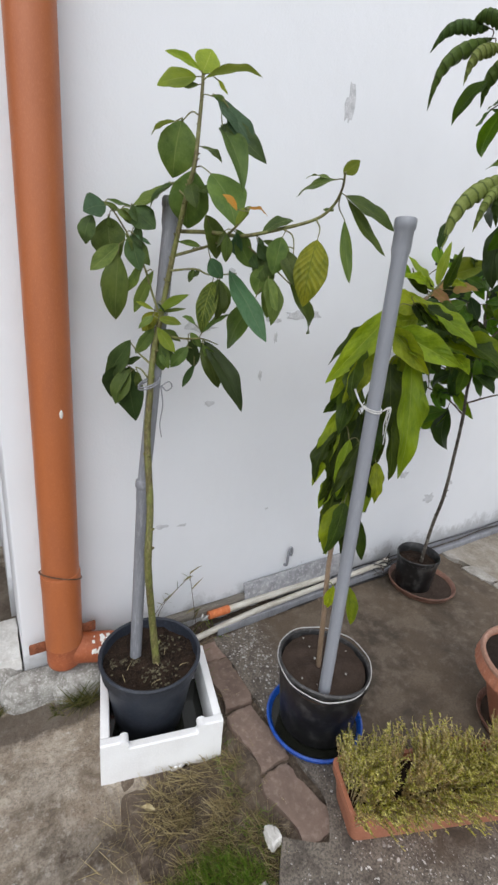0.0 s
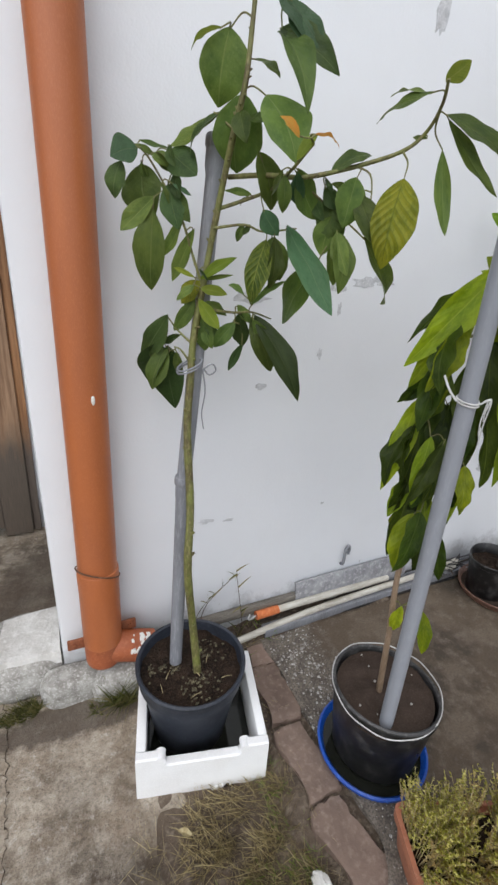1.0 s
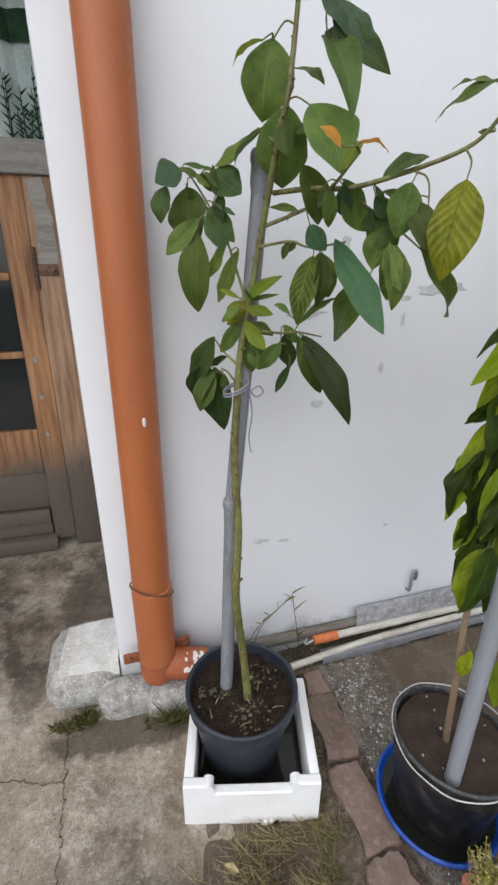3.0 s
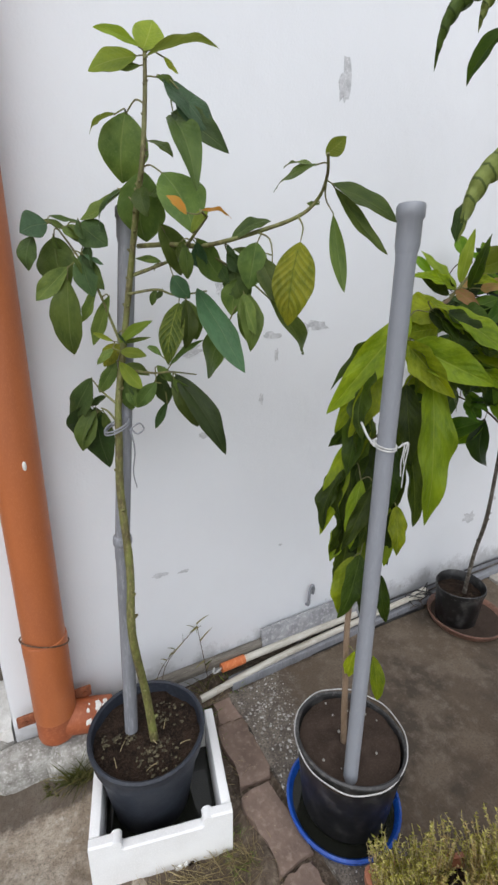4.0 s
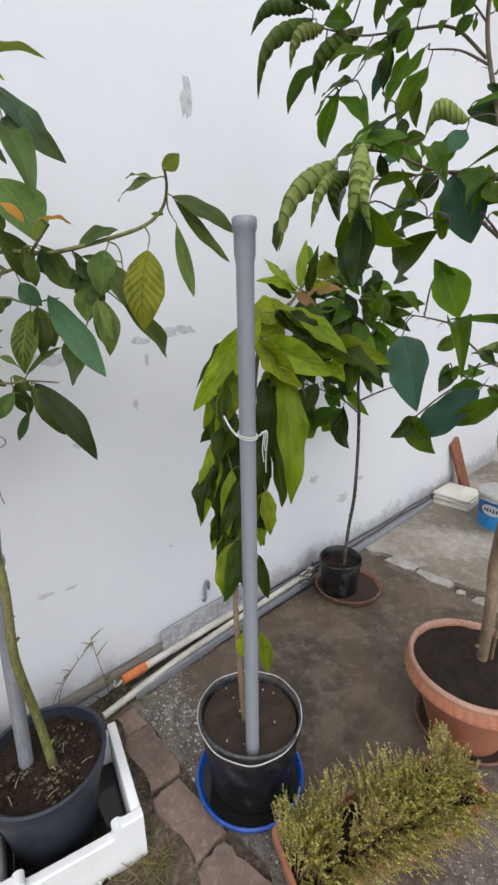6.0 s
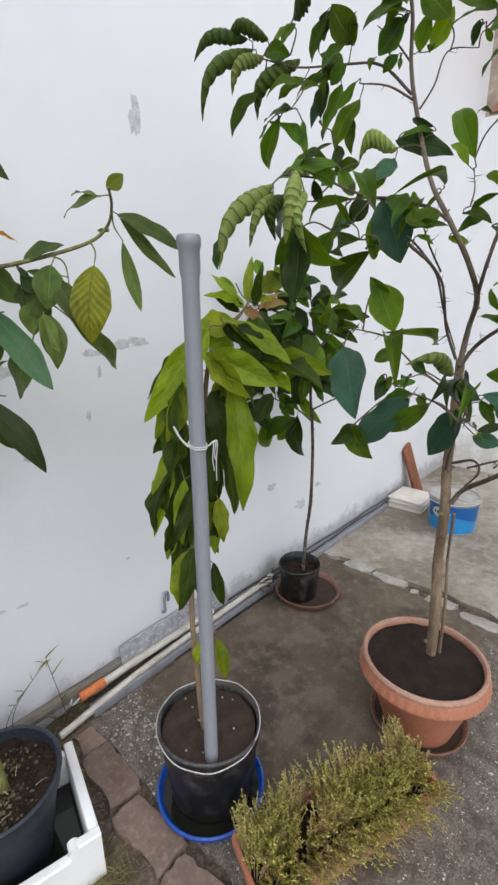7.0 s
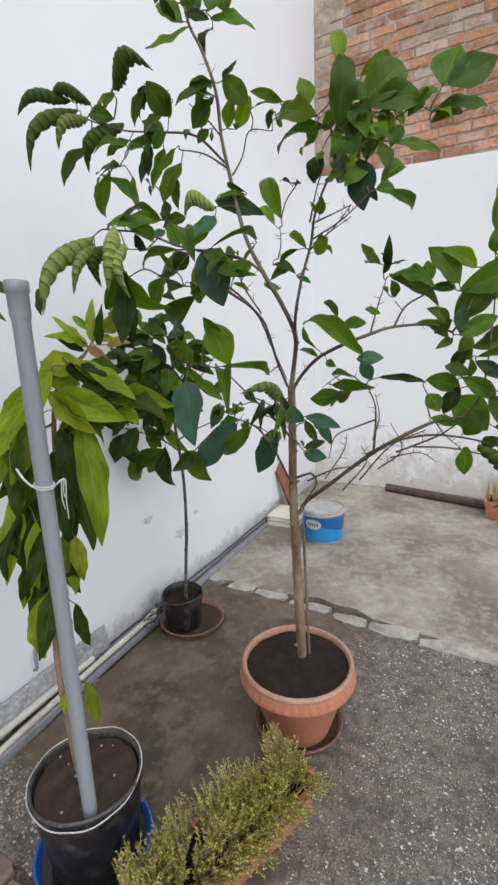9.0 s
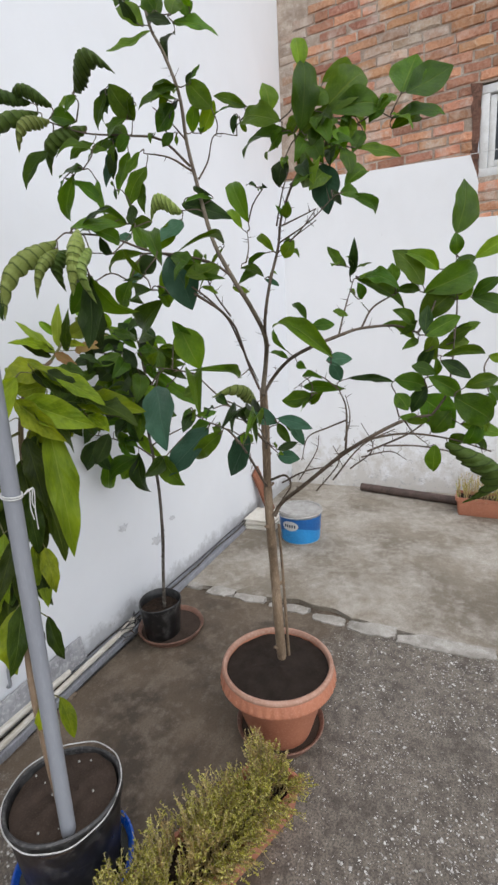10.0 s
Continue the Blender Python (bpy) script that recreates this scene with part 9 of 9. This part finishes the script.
leaf(LEMON, (1.566, -1.269, 1.470), (1.553, -1.263, 1.504), 0.028, LEAF_LEMON, "lemon", 20)
leaf(LEMON, (1.559, -1.344, 1.499), (1.556, -1.338, 1.537), 0.032, LEAF_LEMON, "lemon", -20)
leaf(LEMON, (1.591, -1.402, 1.490), (1.585, -1.341, 1.566), 0.060, LEAF_LEMONLIGHT, "lemon", 15)
leaf(LEMON, (1.629, -1.432, 1.525), (1.588, -1.364, 1.563), 0.036, LEAF_LEMONLIGHT, "lemon", -12)
leaf(LEMON, (1.620, -1.393, 1.485), (1.587, -1.343, 1.484), 0.024, LEAF_LEMON, "lemon", -16)
leaf(LEMON, (1.603, -1.401, 1.475), (1.676, -1.505, 1.518), 0.069, LEAF_LEMONLIGHT, "lemon", 12)
leaf(LEMON, (1.613, -1.395, 1.411), (1.642, -1.463, 1.466), 0.064, LEAF_LEMON, "lemon", -6)
leaf(LEMON, (1.651, -1.502, 1.460), (1.674, -1.583, 1.429), 0.047, LEAF_LEMON, "lemon", -9)
leaf(LEMON, (1.632, -1.470, 1.456), (1.637, -1.502, 1.480), 0.039, LEAF_LEMONLIGHT, "lemon", -22)
leaf(LEMON, (1.595, -1.386, 1.372), (1.595, -1.315, 1.406), 0.033, LEAF_LEMON, "lemon", 16)
leaf(LEMON, (1.571, -1.387, 1.404), (1.562, -1.343, 1.437), 0.032, LEAF_LEMON, "lemon", 3)
leaf(LEMON, (1.551, -1.410, 1.378), (1.595, -1.475, 1.413), 0.043, LEAF_LEMON, "lemon", 16)
leaf(LEMON, (1.633, -1.484, 1.381), (1.639, -1.520, 1.400), 0.022, LEAF_LEMON, "lemon", -9)
leaf(LEMON, (1.592, -1.407, 1.341), (1.612, -1.426, 1.379), 0.033, LEAF_LEMONLIGHT, "lemon", 12)
leaf(LEMON, (1.602, -1.434, 1.350), (1.624, -1.496, 1.359), 0.036, LEAF_LEMONLIGHT, "lemon", 0)
leaf(LEMON, (1.561, -1.446, 1.331), (1.595, -1.527, 1.332), 0.022, LEAF_LEMON, "lemon", -3)
leaf(LEMON, (1.555, -1.443, 1.322), (1.566, -1.501, 1.284), 0.033, LEAF_LEMONDARK, "lemon", -5)
leaf(LEMON, (1.545, -1.383, 1.313), (1.556, -1.430, 1.295), 0.036, LEAF_LEMON, "lemon", -17)
leaf(LEMON, (1.573, -1.343, 1.281), (1.592, -1.409, 1.260), 0.048, LEAF_LEMON, "lemon", -8)
leaf(LEMON, (1.554, -1.349, 1.250), (1.550, -1.375, 1.214), 0.040, LEAF_LEMON, "lemon", -2)
leaf(LEMON, (1.553, -1.419, 1.288), (1.579, -1.482, 1.246), 0.041, LEAF_LEMON, "lemon", 15)
leaf(LEMON, (1.602, -1.400, 1.236), (1.617, -1.471, 1.166), 0.084, LEAF_LEMON, "lemon", -1)
leaf(LEMON, (1.561, -1.474, 1.240), (1.601, -1.548, 1.186), 0.073, LEAF_LEMON, "lemon", 16)
leaf(LEMON, (1.562, -1.494, 1.261), (1.580, -1.556, 1.277), 0.036, LEAF_LEMON, "lemon", -7)
leaf(LEMON, (1.599, -1.491, 1.170), (1.625, -1.576, 1.149), 0.042, LEAF_LEMONLIGHT, "lemon", -18)
leaf(LEMON, (1.636, -1.523, 1.131), (1.630, -1.547, 1.108), 0.025, LEAF_LEMON, "lemon", -22)
leaf(LEMON, (1.574, -1.438, 1.126), (1.586, -1.435, 1.062), 0.038, LEAF_LEMON, "lemon", 9)
leaf(LEMON, (1.597, -1.463, 1.128), (1.642, -1.511, 0.971), 0.065, LEAF_CURLDARK, "curl", -16)
leaf(LEMON, (1.551, -1.358, 1.194), (1.584, -1.402, 1.176), 0.024, LEAF_LEMON, "lemon", -18)
leaf(LEMON, (1.612, -1.544, 1.257), (1.642, -1.584, 1.214), 0.040, LEAF_LEMON, "lemon", -11)
leaf(LEMON, (1.595, -1.427, 1.355), (1.609, -1.398, 1.301), 0.032, LEAF_LEMONDARK, "lemon", -2)
leaf(LEMON, (1.580, -1.468, 1.206), (1.582, -1.433, 1.157), 0.049, LEAF_LEMON, "lemon", 16)
leaf(LEMON, (1.600, -1.526, 1.188), (1.615, -1.500, 1.127), 0.041, LEAF_LEMON, "lemon", -13)
leaf(LEMON, (1.579, -1.415, 1.263), (1.581, -1.386, 1.206), 0.037, LEAF_LEMONDARK, "lemon", -2)
leaf(LEMON, (1.638, -1.543, 1.326), (1.658, -1.572, 1.316), 0.023, LEAF_LEMONLIGHT, "lemon", 21)
leaf(LEMON, (1.638, -1.501, 1.140), (1.642, -1.471, 1.112), 0.033, LEAF_LEMON, "lemon", 22)
leaf(LEMON, (1.532, -1.145, 1.957), (1.555, -1.130, 2.028), 0.038, LEAF_LEMONLIGHT, "lemon", 12)
leaf(LEMON, (1.523, -1.144, 1.835), (1.542, -1.147, 1.969), 0.063, LEAF_LEMON, "lemon", 20)
leaf(LEMON, (1.545, -1.187, 1.870), (1.616, -1.260, 1.953), 0.076, LEAF_LEMON, "lemon", 21)
leaf(LEMON, (1.597, -1.175, 1.954), (1.656, -1.233, 1.986), 0.044, LEAF_LEMONLIGHT, "lemon", 13)
leaf(LEMON, (1.551, -1.200, 1.869), (1.608, -1.297, 1.879), 0.064, LEAF_LEMON, "lemon", 12)
leaf(LEMON, (1.666, -1.341, 1.921), (1.704, -1.367, 2.003), 0.084, LEAF_LEMON, "lemon", -1)
leaf(LEMON, (1.652, -1.352, 1.912), (1.725, -1.439, 1.973), 0.072, LEAF_LEMON, "lemon", 19)
leaf(LEMON, (1.669, -1.320, 1.875), (1.763, -1.422, 1.899), 0.057, LEAF_LEMON, "lemon", -21)
leaf(LEMON, (1.593, -1.298, 1.863), (1.622, -1.335, 1.895), 0.035, LEAF_LEMON, "lemon", -14)
leaf(LEMON, (1.557, -1.258, 1.789), (1.606, -1.340, 1.773), 0.029, LEAF_LEMON, "lemon", -5)
leaf(LEMON, (1.556, -1.062, 1.906), (1.557, -1.048, 1.964), 0.047, LEAF_LEMONLIGHT, "lemon", 17)
leaf(LEMON, (1.532, -1.095, 1.869), (1.572, -0.990, 1.908), 0.058, LEAF_LEMONLIGHT, "lemon", -11)
leaf(LEMON, (1.591, -0.991, 1.948), (1.602, -0.899, 1.956), 0.030, LEAF_LEMON, "lemon", 19)
leaf(LEMON, (1.626, -0.950, 1.949), (1.654, -0.922, 1.933), 0.035, LEAF_LEMON, "lemon", 18)
leaf(LEMON, (1.564, -1.113, 1.854), (1.631, -0.968, 1.859), 0.043, LEAF_LEMON, "lemon", 9)
leaf(LEMON, (1.573, -1.073, 1.836), (1.617, -1.030, 1.834), 0.024, LEAF_LEMON, "lemon", 4)
leaf(LEMON, (1.508, -1.174, 1.797), (1.468, -1.206, 1.745), 0.042, LEAF_LEMON, "lemon", 19)
leaf(LEMON, (1.520, -1.241, 1.781), (1.490, -1.258, 1.721), 0.036, LEAF_LEMON, "lemon", -19)
leaf(LEMON, (1.495, -1.198, 1.750), (1.478, -1.214, 1.652), 0.065, LEAF_LEMONSHEEN, "lemon", 19)
leaf(LEMON, (1.496, -1.246, 1.696), (1.546, -1.282, 1.731), 0.039, LEAF_LEMON, "lemon", -9)
leaf(LEMON, (1.445, -1.246, 1.669), (1.493, -1.273, 1.675), 0.032, LEAF_LEMON, "lemon", 13)
leaf(LEMON, (1.469, -1.261, 1.668), (1.539, -1.299, 1.646), 0.030, LEAF_LEMON, "lemon", 7)
leaf(LEMON, (1.534, -1.101, 1.792), (1.540, -1.085, 1.742), 0.046, LEAF_LEMONDARK, "lemon", 16)
leaf(LEMON, (1.638, -0.959, 1.702), (1.671, -0.905, 1.812), 0.049, LEAF_LEMONLIGHT, "lemon", -11)
leaf(LEMON, (1.572, -0.969, 1.671), (1.591, -0.923, 1.723), 0.026, LEAF_LEMONLIGHT, "lemon", 14)
leaf(LEMON, (1.507, -1.109, 1.658), (1.488, -1.121, 1.685), 0.025, LEAF_LEMONLIGHT, "lemon", 9)
leaf(LEMON, (1.542, -1.063, 1.599), (1.584, -1.007, 1.646), 0.023, LEAF_LEMONLIGHT, "lemon", 0)
leaf(LEMON, (1.514, -1.099, 1.575), (1.509, -1.124, 1.607), 0.034, LEAF_LEMONLIGHT, "lemon", 12)
leaf(LEMON, (1.508, -0.987, 1.566), (1.510, -1.042, 1.542), 0.025, LEAF_LEMON, "lemon", -17)
leaf(LEMON, (1.495, -0.987, 1.528), (1.534, -1.021, 1.555), 0.025, LEAF_LEMON, "lemon", -5)
leaf(LEMON, (1.526, -1.043, 1.536), (1.514, -1.081, 1.516), 0.016, LEAF_LEMONSHEEN, "lemon", -14)
leaf(LEMON, (1.705, -1.466, 1.612), (1.744, -1.478, 1.731), 0.074, LEAF_LEMON, "lemon", 20)
leaf(LEMON, (1.672, -1.468, 1.559), (1.666, -1.464, 1.603), 0.033, LEAF_LEMON, "lemon", -7)
leaf(LEMON, (1.707, -1.507, 1.552), (1.745, -1.567, 1.588), 0.039, LEAF_LEMONLIGHT, "lemon", 5)
leaf(LEMON, (1.640, -1.462, 1.527), (1.684, -1.506, 1.550), 0.030, LEAF_LEMON, "lemon", 6)
leaf(LEMON, (1.528, -1.191, 1.832), (1.501, -1.175, 1.788), 0.042, LEAF_LEMON, "lemon", -9)
leaf(LEMON, (1.539, -1.224, 1.829), (1.513, -1.243, 1.778), 0.035, LEAF_LEMONLIGHT, "lemon", 4)
leaf(LEMON, (1.576, -1.133, 1.890), (1.583, -1.098, 1.861), 0.037, LEAF_LEMON, "lemon", -5)
leaf(LEMON, (1.428, -1.152, 1.695), (1.435, -1.193, 1.714), 0.031, LEAF_LEMON, "lemon", -22)
leaf(LEMON, (1.674, -0.973, 1.795), (1.681, -0.941, 1.806), 0.014, LEAF_LEMONDARK, "lemon", 15)
leaf(LEMON, (1.605, -1.014, 1.764), (1.588, -1.034, 1.759), 0.013, LEAF_LEMONDARK, "lemon", 16)
leaf(LEMON, (1.536, -1.167, 1.853), (1.506, -1.210, 1.795), 0.043, LEAF_LEMONLIGHT, "lemon", -11)
leaf(LEMON, (1.556, -1.213, 1.857), (1.516, -1.193, 1.802), 0.036, LEAF_LEMON, "lemon", -5)
leaf(LEMON, (1.574, -1.245, 1.857), (1.546, -1.236, 1.804), 0.040, LEAF_LEMON, "lemon", 21)
leaf(LEMON, (1.585, -1.271, 1.829), (1.555, -1.255, 1.783), 0.035, LEAF_LEMON, "lemon", -12)
leaf(LEMON, (1.531, -1.153, 1.817), (1.492, -1.141, 1.767), 0.035, LEAF_LEMON, "lemon", -15)
leaf(LEMON, (1.534, -1.203, 1.794), (1.484, -1.186, 1.749), 0.034, LEAF_LEMONLIGHT, "lemon", 2)
leaf(LEMON, (1.524, -1.128, 1.890), (1.546, -1.166, 1.902), 0.043, LEAF_LEMON, "lemon", -21)
leaf(LEMON, (1.563, -1.233, 1.893), (1.581, -1.258, 1.863), 0.044, LEAF_LEMON, "lemon", 12)
leaf(LEMON, (1.461, -1.158, 1.747), (1.429, -1.187, 1.707), 0.031, LEAF_LEMONDARK, "lemon", 19)
leaf(LEMON, (1.529, -1.170, 1.881), (1.543, -1.196, 1.906), 0.050, LEAF_LEMONLIGHT, "lemon", 14)
leaf(LEMON, (1.647, -1.275, 1.924), (1.618, -1.251, 1.886), 0.041, LEAF_LEMON, "lemon", 21)
leaf(LEMON, (1.550, -1.094, 1.856), (1.566, -1.063, 1.842), 0.036, LEAF_LEMON, "lemon", -22)
leaf(LEMON, (1.611, -1.309, 1.881), (1.591, -1.284, 1.848), 0.033, LEAF_LEMON, "lemon", 0)
leaf(LEMON, (1.535, -0.771, 2.143), (1.477, -0.686, 2.099), 0.046, LEAF_LEMON, "lemon", 21)
leaf(LEMON, (1.545, -0.745, 2.166), (1.513, -0.696, 2.197), 0.055, LEAF_LEMON, "lemon", 2)
leaf(LEMON, (1.545, -0.767, 2.167), (1.569, -0.778, 2.227), 0.046, LEAF_LEMON, "lemon", -5)
leaf(LEMON, (1.543, -0.701, 2.224), (1.560, -0.687, 2.282), 0.046, LEAF_LEMON, "lemon", 10)
leaf(LEMON, (1.563, -0.813, 2.178), (1.593, -0.817, 2.231), 0.046, LEAF_LEMON, "lemon", 16)
leaf(LEMON, (1.601, -0.794, 2.189), (1.644, -0.888, 2.158), 0.041, LEAF_LEMON, "lemon", -3)
leaf(LEMON, (1.614, -0.830, 2.196), (1.610, -0.816, 2.242), 0.046, LEAF_LEMON, "lemon", 20)
leaf(LEMON, (1.521, -0.709, 1.960), (1.478, -0.677, 2.021), 0.060, LEAF_LEMON, "lemon", -22)
leaf(LEMON, (1.487, -0.651, 2.018), (1.501, -0.608, 1.956), 0.039, LEAF_LEMON, "lemon", 3)
leaf(LEMON, (1.444, -0.590, 2.021), (1.478, -0.684, 2.054), 0.055, LEAF_CURLDARK, "curl", 22)
leaf(LEMON, (1.474, -0.557, 2.028), (1.467, -0.512, 2.002), 0.033, LEAF_LEMON, "lemon", 9)
leaf(LEMON, (1.544, -0.666, 1.942), (1.512, -0.626, 1.963), 0.055, LEAF_LEMON, "lemon", 19)
leaf(LEMON, (1.550, -0.818, 1.991), (1.494, -0.751, 1.963), 0.056, LEAF_LEMON, "lemon", 18)
leaf(LEMON, (1.540, -0.812, 1.977), (1.544, -0.761, 1.933), 0.073, LEAF_LEMON, "lemon", 3)
leaf(LEMON, (1.612, -0.885, 1.979), (1.604, -0.825, 2.046), 0.056, LEAF_LEMONLIGHT, "lemon", -18)
leaf(LEMON, (1.627, -0.843, 1.938), (1.616, -0.886, 1.992), 0.051, LEAF_LEMONLIGHT, "lemon", 0)
leaf(LEMON, (1.625, -0.815, 1.944), (1.618, -0.837, 2.003), 0.038, LEAF_LEMONLIGHT, "lemon", 4)
leaf(LEMON, (1.599, -0.830, 2.049), (1.619, -0.850, 2.088), 0.020, LEAF_LEMON, "lemon", -13)
leaf(LEMON, (1.559, -0.815, 2.023), (1.521, -0.769, 2.001), 0.036, LEAF_LEMON, "lemon", -12)
leaf(LEMON, (1.549, -0.748, 1.929), (1.529, -0.746, 1.901), 0.021, LEAF_LEMON, "lemon", 10)
leaf(LEMON, (1.554, -0.799, 1.921), (1.546, -0.772, 1.894), 0.028, LEAF_LEMON, "lemon", -18)
leaf(LEMON, (1.554, -0.774, 2.194), (1.557, -0.745, 2.242), 0.044, LEAF_LEMON, "lemon", -21)
leaf(LEMON, (1.500, -0.702, 1.915), (1.500, -0.664, 1.890), 0.038, LEAF_LEMON, "lemon", -12)
leaf(LEMON, (1.516, -0.617, 1.905), (1.507, -0.560, 1.889), 0.039, LEAF_LEMON, "lemon", 22)
leaf(LEMON, (1.481, -0.601, 1.914), (1.466, -0.537, 1.888), 0.042, LEAF_LEMON, "lemon", 11)
# mostly the shade-coloured blades, to darken the inside of the crown
thicken(MANGO, 46, "mango", (LEAF_MANGOSHADE, LEAF_MANGOSHADE, LEAF_MANGOSHADE, LEAF_MANGO), 0.7, 1.05, (4, 24))
thicken(AVO, 44, "avocado", (LEAF_AVO, LEAF_AVO, LEAF_AVODARK, LEAF_AVODARK, LEAF_AVO), 0.55, 0.95, (20, 65))
thicken(CITRUS, 75, "lemon", (LEAF_LEMON, LEAF_LEMONDARK, LEAF_LEMONDARK, LEAF_LEMON, LEAF_LEMONLIGHT), 0.7, 1.1)
thicken(LEMON, 120, "lemon", (LEAF_LEMON, LEAF_LEMON, LEAF_LEMONDARK, LEAF_LEMONLIGHT), 0.5, 0.9)
stalks(AVO, GREENSTEM)
stalks(MANGO, GREENSTEM)
stalks(CITRUS, TWIG)
stalks(LEMON, TWIG)


build_pavers()
build_bricks(WALL_END)
